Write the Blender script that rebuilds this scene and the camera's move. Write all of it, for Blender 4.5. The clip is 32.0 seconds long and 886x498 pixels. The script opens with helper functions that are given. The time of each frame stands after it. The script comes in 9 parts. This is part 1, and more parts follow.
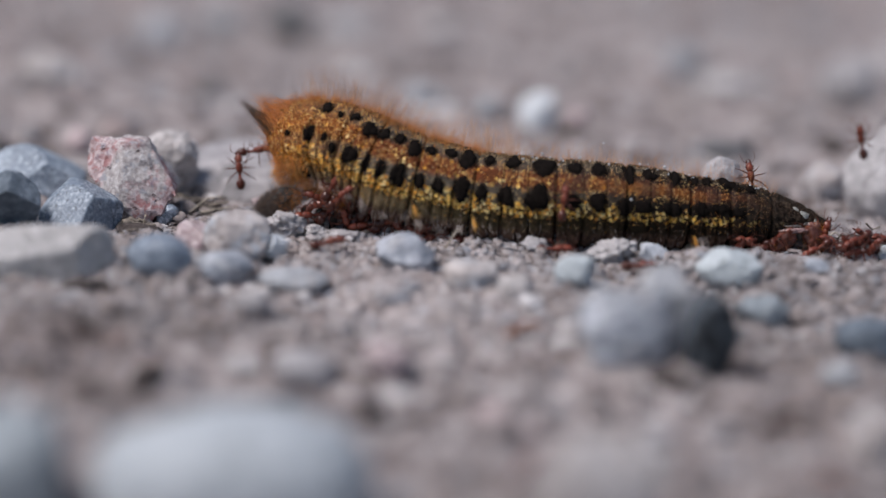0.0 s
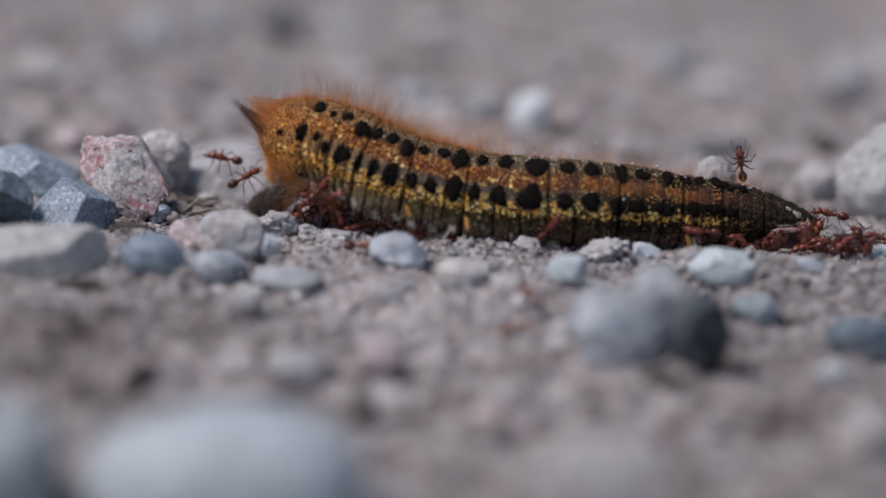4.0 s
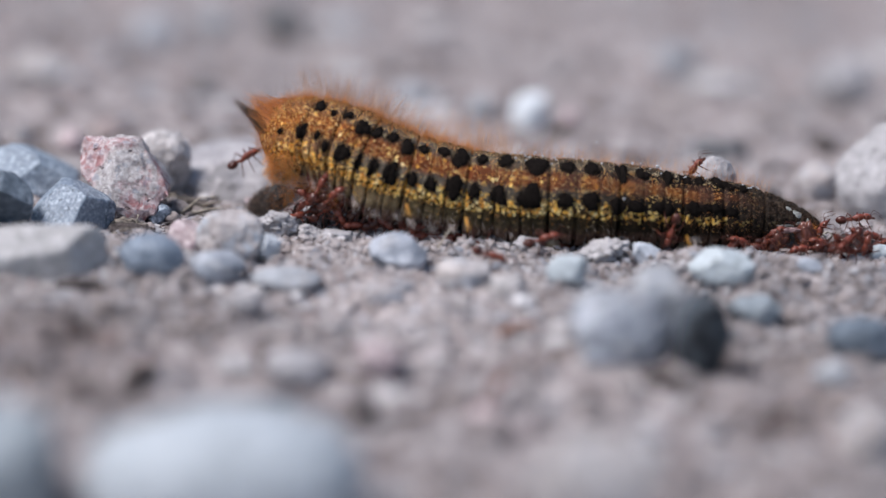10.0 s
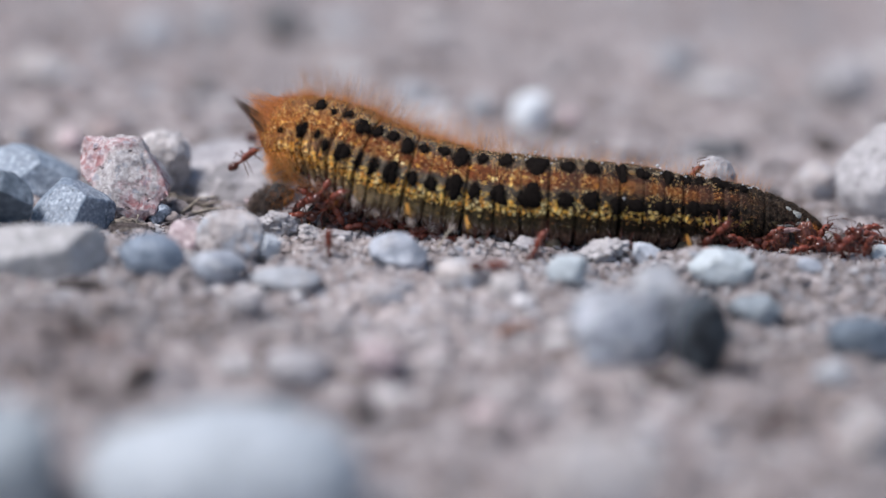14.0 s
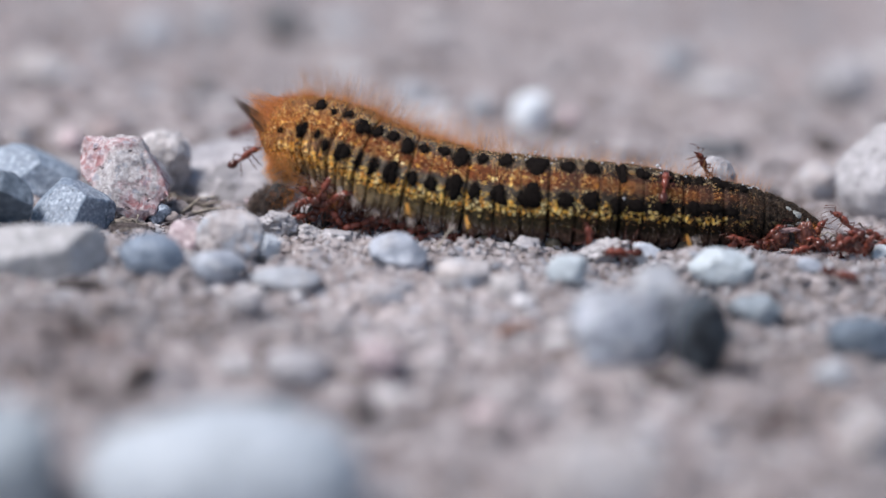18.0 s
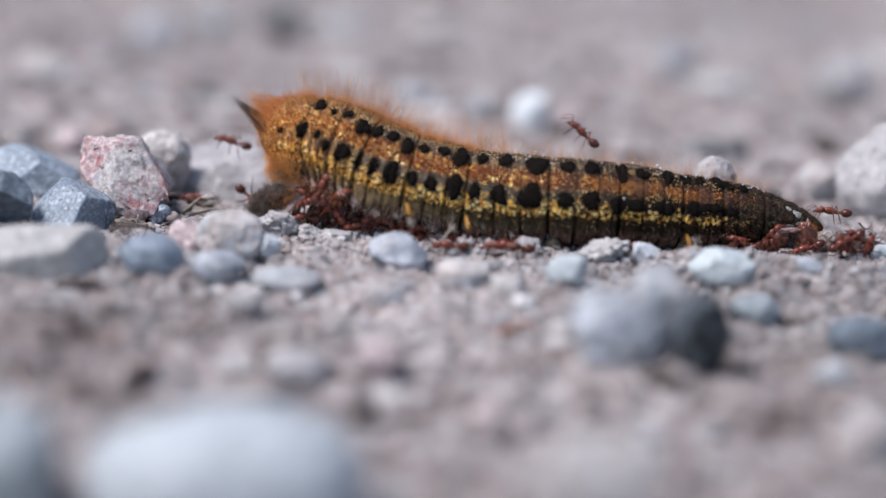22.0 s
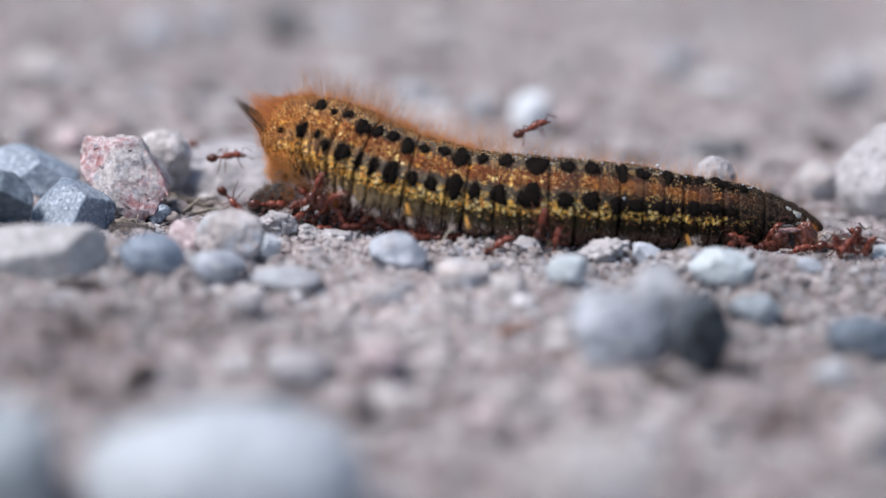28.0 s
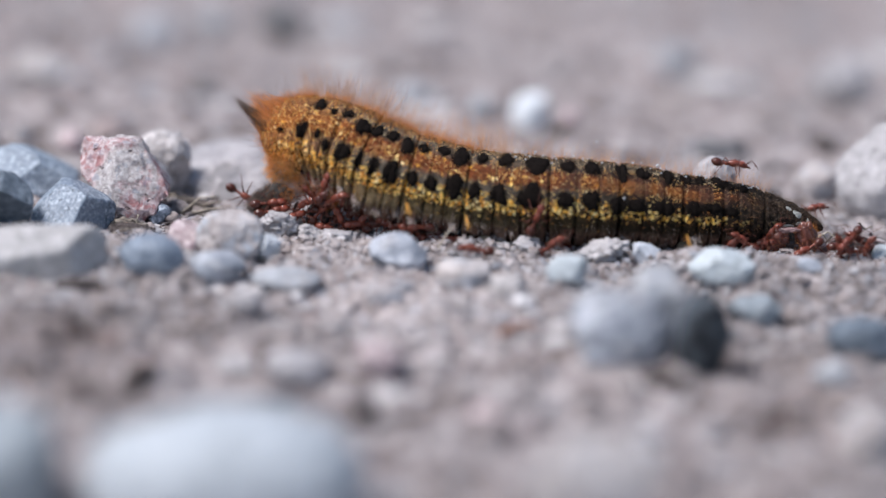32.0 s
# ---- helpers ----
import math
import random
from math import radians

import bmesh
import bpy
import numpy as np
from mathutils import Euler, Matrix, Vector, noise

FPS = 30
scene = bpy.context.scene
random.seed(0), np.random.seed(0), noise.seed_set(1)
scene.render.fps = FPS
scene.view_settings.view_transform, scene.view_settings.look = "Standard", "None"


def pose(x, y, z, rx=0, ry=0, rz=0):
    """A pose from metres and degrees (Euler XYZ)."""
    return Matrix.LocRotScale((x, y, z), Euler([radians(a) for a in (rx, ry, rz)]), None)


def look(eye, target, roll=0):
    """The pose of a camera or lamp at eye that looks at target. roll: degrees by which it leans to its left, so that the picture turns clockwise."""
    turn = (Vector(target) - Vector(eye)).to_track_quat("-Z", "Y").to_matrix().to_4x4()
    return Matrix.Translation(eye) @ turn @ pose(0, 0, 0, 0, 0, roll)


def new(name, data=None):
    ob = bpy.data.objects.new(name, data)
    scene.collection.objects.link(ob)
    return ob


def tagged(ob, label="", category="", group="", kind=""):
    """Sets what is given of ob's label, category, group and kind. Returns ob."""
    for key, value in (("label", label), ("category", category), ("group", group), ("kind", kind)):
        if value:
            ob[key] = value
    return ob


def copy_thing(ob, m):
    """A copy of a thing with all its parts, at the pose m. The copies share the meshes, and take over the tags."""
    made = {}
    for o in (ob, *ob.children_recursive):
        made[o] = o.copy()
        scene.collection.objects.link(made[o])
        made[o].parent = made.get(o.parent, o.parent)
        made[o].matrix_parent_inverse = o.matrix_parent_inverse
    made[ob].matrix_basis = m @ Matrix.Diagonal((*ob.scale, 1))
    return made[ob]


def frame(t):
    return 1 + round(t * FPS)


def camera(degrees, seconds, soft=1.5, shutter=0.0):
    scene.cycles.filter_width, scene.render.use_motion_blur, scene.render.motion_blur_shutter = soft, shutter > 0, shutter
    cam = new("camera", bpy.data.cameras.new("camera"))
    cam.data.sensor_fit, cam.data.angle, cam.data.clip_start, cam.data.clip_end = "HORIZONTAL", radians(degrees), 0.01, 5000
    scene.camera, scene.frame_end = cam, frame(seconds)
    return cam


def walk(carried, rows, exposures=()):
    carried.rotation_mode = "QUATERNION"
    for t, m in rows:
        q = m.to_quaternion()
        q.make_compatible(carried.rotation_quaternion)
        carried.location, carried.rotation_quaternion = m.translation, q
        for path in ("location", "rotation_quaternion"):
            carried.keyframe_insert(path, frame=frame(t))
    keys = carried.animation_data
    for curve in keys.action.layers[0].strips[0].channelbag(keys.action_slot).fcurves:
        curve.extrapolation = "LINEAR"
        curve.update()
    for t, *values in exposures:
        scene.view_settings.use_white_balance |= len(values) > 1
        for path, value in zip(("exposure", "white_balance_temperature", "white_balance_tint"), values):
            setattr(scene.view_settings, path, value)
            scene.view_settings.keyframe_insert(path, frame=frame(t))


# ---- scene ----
# camera: a macro lens low over the ground, nudged a little at the start
cam = camera(13.0, 32.0, soft=1.5, shutter=0.5)
cam.data.dof.use_dof = True
cam.data.dof.focus_distance = 0.4048
cam.data.dof.aperture_fstop = 7.4
EYE = (0.0, -0.38812, 0.09677)


def aim(dx):
    return look(EYE, (dx, 0.0, 0.0), 2.5)


walk(cam, [(0.0, aim(-0.00076)), (0.5, aim(-0.00045)), (1.0, aim(-0.0002)), (1.5, aim(-0.0001)), (2.0, aim(0.0)), (32.0, aim(0.0))],
     exposures=[(0.0, -0.33, 6740, 11), (1.0, -0.33, 6700, 11), (2.0, -0.40, 6650, 10), (3.0, -0.53, 6550, 10), (4.2, -0.49, 6600, 10), (6.0, -0.25, 6500, 10), (7.0, -0.23, 6500, 10), (8.0, -0.15, 6500, 10), (9.0, -0.01, 6500, 10),
                (13.0, 0.01, 6500, 10), (18.0, 0.12, 6500, 10), (23.0, 0.12, 6500, 10), (25.0, 0.08, 6500, 10), (27.0, 0.13, 6500, 10), (29.0, 0.18, 6500, 10), (31.0, 0.14, 6500, 10), (32.0, 0.14, 6500, 10)])

# light: soft hazy daylight from the upper left
SUN_FROM = Vector((-0.48, -0.20, 0.86))
world = bpy.data.worlds.new("sky")
scene.world = world
world.use_nodes = True
wn = world.node_tree.nodes
sky = wn.new("ShaderNodeTexSky")
sky.sky_type = "NISHITA"
sky.sun_disc = False
sky.sun_elevation = math.asin(SUN_FROM.normalized().z)
sky.sun_rotation = math.atan2(SUN_FROM.x, SUN_FROM.y)
world.node_tree.links.new(sky.outputs[0], wn["Background"].inputs[0])
wn["Background"].inputs[1].default_value = 0.118
sun_data = bpy.data.lights.new("sun", "SUN")
sun_data.energy = 4.05
sun_data.angle = radians(24)
sun_data.color = (1.0, 0.962, 0.968)
sun = new("sun", sun_data)
sun.matrix_world = look(SUN_FROM, (0, 0, 0))


# ---- node helpers ----
def material(name, rough=0.8):
    m = bpy.data.materials.new(name)
    m.use_nodes = True
    b = m.node_tree.nodes["Principled BSDF"]
    b.inputs["Roughness"].default_value = rough
    return m, m.node_tree, b


def node(tree, kind, **values):
    n = tree.nodes.new(kind)
    for key, value in values.items():
        n.inputs[key].default_value = value
    return n


def noise_node(tree, vec, scale, detail=4.0, rough=0.55):
    n = node(tree, "ShaderNodeTexNoise", Scale=scale, Detail=detail, Roughness=rough)
    tree.links.new(vec, n.inputs["Vector"])
    return n


def ramp(tree, fac, stops, smooth="LINEAR"):
    r = tree.nodes.new("ShaderNodeValToRGB")
    r.color_ramp.interpolation = smooth
    el = r.color_ramp.elements
    while len(el) < len(stops):
        el.new(0.5)
    for e, (p, c) in zip(el, stops):
        e.position = p
        e.color = (*c, 1.0) if len(c) == 3 else c
    tree.links.new(fac, r.inputs[0])
    return r.outputs[0]


def mix(tree, fac, a, b, blend="MIX"):
    n = tree.nodes.new("ShaderNodeMix")
    n.data_type = "RGBA"
    n.blend_type = blend
    for sock, v in ((n.inputs[0], fac), (n.inputs[6], a), (n.inputs[7], b)):
        if isinstance(v, (int, float)):
            sock.default_value = v
        elif isinstance(v, tuple):
            sock.default_value = (*v, 1.0)
        else:
            tree.links.new(v, sock)
    return n.outputs[2]


def calc(tree, op, a, b=None, c=None):
    n = tree.nodes.new("ShaderNodeMath")
    n.operation = op
    for sock, v in zip(n.inputs, (a, b, c)):
        if v is None:
            continue
        if isinstance(v, (int, float)):
            sock.default_value = v
        else:
            tree.links.new(v, sock)
    return n.outputs[0]


def bump(tree, bsdf, height, strength, distance):
    n = node(tree, "ShaderNodeBump", Strength=strength, Distance=distance)
    tree.links.new(height, n.inputs["Height"])
    tree.links.new(n.outputs[0], bsdf.inputs["Normal"])


def coords(tree):
    return tree.nodes.new("ShaderNodeTexCoord").outputs["Object"]


W, B3 = (1, 1, 1), (0, 0, 0)


def stone_material(name, dark, mid, light, grain=900.0, speck=None, rough=0.75, amount=0.5, relief=0.00013, cellular=0.4):
    """Stone with blotches, mineral grains and fine pitting."""
    m, t, b = material(name, rough)
    v = coords(t)
    big = noise_node(t, v, 260.0, 5.0, 0.6)
    fine = noise_node(t, v, grain * 1.3, 4.0, 0.75)
    c = ramp(t, big.outputs[0], [(0.36, dark), (0.5, mid), (0.64, light)])
    c = mix(t, 0.55, c, ramp(t, fine.outputs[0], [(0.38, dark), (0.51, mid), (0.63, light)]))
    vor = node(t, "ShaderNodeTexVoronoi", Scale=grain)
    t.links.new(v, vor.inputs["Vector"])
    pick = t.nodes.new("ShaderNodeSeparateColor")
    t.links.new(vor.outputs["Color"], pick.inputs[0])
    if speck:
        patch = noise_node(t, v, 300.0, 3.0)
        f = calc(t, "MULTIPLY", ramp(t, pick.outputs[0], [(0.45, B3), (0.6, W)]), ramp(t, patch.outputs[0], [(0.4, B3), (0.58, W)]))
        c = mix(t, calc(t, "MULTIPLY", f, amount), c, speck)
    c = mix(t, calc(t, "MULTIPLY", ramp(t, pick.outputs[1], [(0.84, B3), (0.88, W)]), 0.42), c, tuple(min(1.0, x * 1.15) for x in light))
    c = mix(t, calc(t, "MULTIPLY", ramp(t, pick.outputs[2], [(0.9, B3), (0.94, W)]), 0.55), c, tuple(x * 0.5 for x in dark))
    info = t.nodes.new("ShaderNodeObjectInfo")
    c = mix(t, 1.0, c, ramp(t, info.outputs["Random"], [(0.0, (0.86, 0.86, 0.88)), (1.0, (1.14, 1.13, 1.11))]), "MULTIPLY")
    t.links.new(c, b.inputs["Base Color"])
    h = calc(t, "ADD", fine.outputs[0], calc(t, "MULTIPLY", vor.outputs["Distance"], cellular))
    bump(t, b, h, 0.7, relief)
    return m


BLUE = stone_material("blue_grey_stone", (0.09, 0.118, 0.16), (0.235, 0.287, 0.35), (0.51, 0.58, 0.66), 3000.0, (0.13, 0.16, 0.20), 0.5, amount=0.45, relief=0.0001, cellular=0.1)
# near-black: a dark speckled stone with the stones' shaded side put into its colour
DARK = stone_material("dark_shaded_side_stone", (0.005, 0.005, 0.005), (0.022, 0.026, 0.031), (0.20, 0.235, 0.27), 420.0)
ASH = stone_material("ash_grey_stone", (0.10, 0.10, 0.105), (0.15, 0.15, 0.155), (0.22, 0.22, 0.225), 1500.0, relief=0.0002)
SLATE = stone_material("blue_slate_stone", (0.06, 0.08, 0.10), (0.125, 0.155, 0.19), (0.26, 0.31, 0.36), 600.0, relief=0.0002)
TAN = stone_material("tan_stone", (0.33, 0.305, 0.30), (0.45, 0.425, 0.42), (0.60, 0.575, 0.575), 1300.0, (0.36, 0.31, 0.29))
SNOW = stone_material("bright_white_stone", (0.50, 0.54, 0.58), (0.58, 0.62, 0.66), (0.67, 0.70, 0.73), 1300.0, relief=0.0001)
WHITE = stone_material("white_stone", (0.36, 0.405, 0.43), (0.42, 0.465, 0.49), (0.48, 0.525, 0.55), 1300.0, relief=0.0001)
MILKY = stone_material("milky_blue_stone", (0.36, 0.395, 0.42), (0.425, 0.465, 0.495), (0.485, 0.525, 0.555), 1000.0, relief=0.0001)
RIVER = stone_material("mottled_blue_grey_stone", (0.16, 0.18, 0.215), (0.32, 0.345, 0.39), (0.54, 0.565, 0.61), 420.0, (0.30, 0.28, 0.27), relief=0.0004)
MIST = stone_material("misty_blue_stone", (0.17, 0.20, 0.225), (0.235, 0.27, 0.30), (0.31, 0.345, 0.375), 1200.0, relief=0.0001)
CHALK = stone_material("chalky_grey_stone", (0.32, 0.312, 0.312), (0.42, 0.41, 0.412), (0.54, 0.53, 0.535), 1500.0, (0.34, 0.32, 0.31), relief=0.0002)
DUST = stone_material("pale_dust_crust", (0.24, 0.232, 0.245), (0.325, 0.31, 0.32), (0.42, 0.40, 0.41), 500.0, relief=0.0003)
GREY = stone_material("grey_stone", (0.28, 0.295, 0.315), (0.38, 0.395, 0.42), (0.50, 0.515, 0.54), 1600.0, (0.30, 0.26, 0.24))
BEIGE = stone_material("beige_stone", (0.31, 0.27, 0.26), (0.42, 0.38, 0.37), (0.55, 0.52, 0.51), 1400.0, (0.40, 0.48, 0.56))
PALE = stone_material("pale_blue_stone", (0.36, 0.39, 0.43), (0.47, 0.50, 0.54), (0.58, 0.61, 0.65), 1300.0, relief=0.0001)
DUSTY = stone_material("dusty_pale_stone", (0.34, 0.322, 0.327), (0.435, 0.418, 0.422), (0.56, 0.54, 0.545), 1300.0, relief=0.0003)
CLOD = stone_material("dusty_clod", (0.20, 0.17, 0.165), (0.34, 0.305, 0.30), (0.50, 0.465, 0.46), 2400.0, (0.22, 0.17, 0.16), 0.95, relief=0.0005)
# dark brown of earth clods; also painted where only shade lies under things
EARTH_AND_SHADE = stone_material("dark_earth_and_shade", (0.035, 0.028, 0.026), (0.085, 0.068, 0.063), (0.20, 0.17, 0.16), 2000.0, (0.06, 0.045, 0.04), 0.98, relief=0.0006)
ROSE = stone_material("rose_stone", (0.36, 0.26, 0.26), (0.53, 0.43, 0.43), (0.70, 0.63, 0.63), 1500.0, (0.42, 0.30, 0.34))


def granite_material():
    """Grey-white granite with broad dusty pink fields, red grains, a few blue-grey grains and dark pits."""
    m, t, b = material("pink_granite", 0.8)
    v = coords(t)
    broad = noise_node(t, v, 210.0, 4.0, 0.6)
    fine = noise_node(t, v, 1500.0, 4.0, 0.7)
    c = ramp(t, fine.outputs[0], [(0.36, (0.27, 0.24, 0.24)), (0.5, (0.43, 0.395, 0.39)), (0.64, (0.60, 0.575, 0.575))])
    pink = ramp(t, fine.outputs[0], [(0.36, (0.27, 0.18, 0.185)), (0.5, (0.44, 0.335, 0.34)), (0.64, (0.62, 0.53, 0.535))])
    c = mix(t, ramp(t, broad.outputs[0], [(0.46, B3), (0.54, W)]), c, pink)
    vor = node(t, "ShaderNodeTexVoronoi", Scale=2300.0)
    off = node(t, "ShaderNodeTexNoise", Scale=900.0, Detail=3.0)
    t.links.new(v, off.inputs["Vector"])
    warp = t.nodes.new("ShaderNodeVectorMath")
    warp.operation = "MULTIPLY_ADD"
    t.links.new(off.outputs["Color"], warp.inputs[0])
    warp.inputs[1].default_value = (0.0012, 0.0012, 0.0012)
    t.links.new(v, warp.inputs[2])
    t.links.new(warp.outputs[0], vor.inputs["Vector"])
    pick = t.nodes.new("ShaderNodeSeparateColor")
    t.links.new(vor.outputs["Color"], pick.inputs[0])
    near = ramp(t, broad.outputs[0], [(0.44, B3), (0.56, W)])
    c = mix(t, calc(t, "MULTIPLY", calc(t, "MULTIPLY", ramp(t, pick.outputs[0], [(0.62, B3), (0.70, W)]), near), 0.5), c, (0.34, 0.10, 0.10))
    c = mix(t, calc(t, "MULTIPLY", ramp(t, pick.outputs[1], [(0.88, B3), (0.93, W)]), 0.4), c, (0.24, 0.29, 0.36))
    pits = noise_node(t, v, 620.0, 3.0, 0.6)
    hole = ramp(t, pits.outputs[0], [(0.64, B3), (0.70, W)])
    c = mix(t, calc(t, "MULTIPLY", hole, 0.8), c, (0.10, 0.07, 0.07))
    t.links.new(c, b.inputs["Base Color"])
    bump(t, b, calc(t, "SUBTRACT", fine.outputs[0], calc(t, "MULTIPLY", hole, 1.2)), 0.8, 0.00025)
    return m


PINK = granite_material()
DARK.node_tree.nodes["Principled BSDF"].inputs["Specular IOR Level"].default_value = 0.2


def weathered(t, v, c):
    """Brown damper patches and drifts of paler dust with ragged edges, on the soil and the crumbs on it."""
    big = noise_node(t, v, 95.0, 5.0, 0.6)
    for x, y, size, tint in ((-0.031, -0.029, 0.011, (0.62, 0.58, 0.56)), (-0.036, -0.040, 0.012, (0.62, 0.58, 0.56)), (-0.024, -0.052, 0.012, (0.50, 0.46, 0.44)), (0.034, -0.036, 0.013, (0.66, 0.62, 0.60)),
                             (-0.010, -0.012, 0.017, (1.32, 1.32, 1.32)), (0.0, -0.021, 0.015, (1.32, 1.32, 1.32))):
        far = t.nodes.new("ShaderNodeVectorMath")
        far.operation = "DISTANCE"
        t.links.new(v, far.inputs[0])
        far.inputs[1].default_value = (x, y, -0.002)
        f = calc(t, "ADD", calc(t, "DIVIDE", far.outputs["Value"], size), calc(t, "MULTIPLY", calc(t, "SUBTRACT", big.outputs[0], 0.5), 2.2))
        c = mix(t, ramp(t, f, [(0.45, (0.65,) * 3), (1.0, B3)]), c, mix(t, 1.0, c, tint, "MULTIPLY"))
    return c


def soil_material():
    m, t, b = material("dusty_soil", 0.95)
    v = coords(t)
    big = noise_node(t, v, 95.0, 5.0, 0.6)
    mid = noise_node(t, v, 380.0, 5.0, 0.65)
    fine = noise_node(t, v, 2600.0, 3.0, 0.7)
    c = ramp(t, big.outputs[0], [(0.34, (0.18, 0.152, 0.147)), (0.5, (0.32, 0.285, 0.283)), (0.66, (0.45, 0.42, 0.42))])
    c = mix(t, 0.5, c, ramp(t, mid.outputs[0], [(0.36, (0.09, 0.07, 0.066)), (0.5, (0.31, 0.27, 0.26)), (0.62, (0.58, 0.545, 0.545))]))
    c = mix(t, 0.4, c, ramp(t, fine.outputs[0], [(0.3, (0.14, 0.115, 0.11)), (0.55, (0.33, 0.285, 0.275)), (0.75, (0.58, 0.55, 0.54))]))
    blot = noise_node(t, v, 190.0, 4.0, 0.6)
    c = mix(t, 1.0, c, ramp(t, blot.outputs[0], [(0.36, (0.42, 0.37, 0.355)), (0.47, (0.98, 0.965, 0.965)), (0.60, (1.26, 1.26, 1.27))]), "MULTIPLY")
    c = weathered(t, v, c)
    t.links.new(c, b.inputs["Base Color"])
    bump(t, b, calc(t, "ADD", fine.outputs[0], calc(t, "MULTIPLY", mid.outputs[0], 2.0)), 0.9, 0.0004)
    return m


def grit_material():
    m, t, b = material("mixed_grit", 0.85)
    geo = t.nodes.new("ShaderNodeNewGeometry")
    c = ramp(t, geo.outputs["Random Per Island"], [(0.0, (0.23, 0.19, 0.18)), (0.2, (0.31, 0.27, 0.265)), (0.4, (0.37, 0.335, 0.33)), (0.55, (0.30, 0.30, 0.32)),
                                                  (0.7, (0.41, 0.38, 0.375)), (0.78, (0.13, 0.10, 0.092)), (0.88, (0.62, 0.61, 0.62)), (0.95, (0.30, 0.33, 0.38))], "CONSTANT")
    fine = noise_node(t, coords(t), 2400.0, 4.0, 0.7)
    c = mix(t, 0.35, c, ramp(t, fine.outputs[0], [(0.3, (0.16, 0.13, 0.12)), (0.7, (0.56, 0.52, 0.51))]))
    c = weathered(t, coords(t), c)
    t.links.new(c, b.inputs["Base Color"])
    bump(t, b, fine.outputs[0], 0.7, 0.0002)
    return m


def clump_material():
    m, t, b = material("soil_clumps", 0.95)
    geo = t.nodes.new("ShaderNodeNewGeometry")
    c = ramp(t, geo.outputs["Random Per Island"], [(0.0, (0.17, 0.136, 0.128)), (0.10, (0.27, 0.23, 0.22)), (0.26, (0.27, 0.225, 0.215)), (0.58, (0.42, 0.38, 0.375)),
                                                  (0.70, (0.68, 0.665, 0.67)), (0.82, (0.34, 0.25, 0.235)), (0.93, (0.20, 0.22, 0.25))], "CONSTANT")
    fine = noise_node(t, coords(t), 1900.0, 4.0, 0.7)
    c = mix(t, 0.4, c, ramp(t, fine.outputs[0], [(0.32, (0.10, 0.08, 0.075)), (0.68, (0.56, 0.52, 0.51))]))
    c = weathered(t, coords(t), c)
    t.links.new(c, b.inputs["Base Color"])
    bump(t, b, fine.outputs[0], 0.8, 0.0003)
    return m


SOIL, GRIT, CLUMP = soil_material(), grit_material(), clump_material()


# ---- shape helpers ----
def value_noise(p, seed=0):
    """Smooth noise from 0 to 1 at the points p (n x 3)."""
    i = np.floor(p).astype(np.int64)
    f = p - i
    f = f * f * (3 - 2 * f)
    out = np.zeros(len(p))
    for dx in (0, 1):
        for dy in (0, 1):
            for dz in (0, 1):
                h = (i[:, 0] + dx) * 374761393 + (i[:, 1] + dy) * 668265263 + (i[:, 2] + dz) * 2147483647 + seed * 974711
                h = (h ^ (h >> 13)) * 1274126177
                h = ((h ^ (h >> 16)) & 0xFFFFF) / 0xFFFFF
                w = (f[:, 0] if dx else 1 - f[:, 0]) * (f[:, 1] if dy else 1 - f[:, 1]) * (f[:, 2] if dz else 1 - f[:, 2])
                out += h * w
    return out


def fbm(p, octaves=4, seed=0):
    total, amp, s = np.zeros(len(p)), 0.5, 0.0
    for k in range(octaves):
        total += amp * value_noise(p * 2.0 ** k + 17.3 * k, seed + k)
        s += amp
        amp *= 0.5
    return total / s


def ground_height(x, y):
    """Height of the trodden soil, in metres: even round the caterpillar, lumpier and falling away before it."""
    p = np.stack([np.atleast_1d(x), np.atleast_1d(y), np.zeros(np.size(x))], 1)
    away = np.clip((np.abs(p[:, 1] - 0.004) - 0.008) / 0.022, 0, 1)
    away = np.where(p[:, 1] > 0, away * 0.4, away)
    h = (0.0014 + 0.0026 * away) * (fbm(p * 55, 3, 1) - 0.5) + (0.0016 + 0.0012 * away) * (fbm(p * 150, 3, 5) - 0.5)
    crumbs = np.abs(fbm(p * 420, 5, 9) - 0.5) * 2
    clods = np.maximum(fbm(p * 240, 3, 13) - 0.52, 0)
    down = np.clip(-0.007 - p[:, 1], 0, 0.09)
    h = h - 0.13 * down * down / (down + 0.010)
    bank = np.clip((p[:, 0] - 0.0195) / 0.006, 0, 1)
    h = h + 0.0019 * bank * np.exp(-((p[:, 1] + 0.0060 + 0.15 * (p[:, 0] - 0.03)) / 0.0042) ** 2)
    return h + 0.0017 * (crumbs - 0.35) + (0.0030 + 0.0004 * away) * clods


def mesh_object(name, verts, faces, mat, parent=None, smooth=True):
    me = bpy.data.meshes.new(name)
    me.from_pydata(verts, [], faces)
    if smooth:
        me.polygons.foreach_set("use_smooth", [True] * len(me.polygons))
    me.materials.append(mat)
    ob = new(name, me)
    ob.parent = parent
    return ob


def grid_faces(rows, cols, wrap=False):
    r = np.arange(rows - 1)[:, None] * cols
    c = np.arange(cols if wrap else cols - 1)[None, :]
    n = (c + 1) % cols
    return np.stack([r + c, r + n, r + cols + n, r + cols + c], -1).reshape(-1, 4).tolist()


def ico(level):
    bm = bmesh.new()
    bmesh.ops.create_icosphere(bm, subdivisions=level, radius=1.0)
    v = np.array([x.co[:] for x in bm.verts])
    f = np.array([[x.index for x in p.verts] for p in bm.faces])
    bm.free()
    return v, f


BALL = {k: ico(k) for k in (1, 2, 3, 4, 5)}


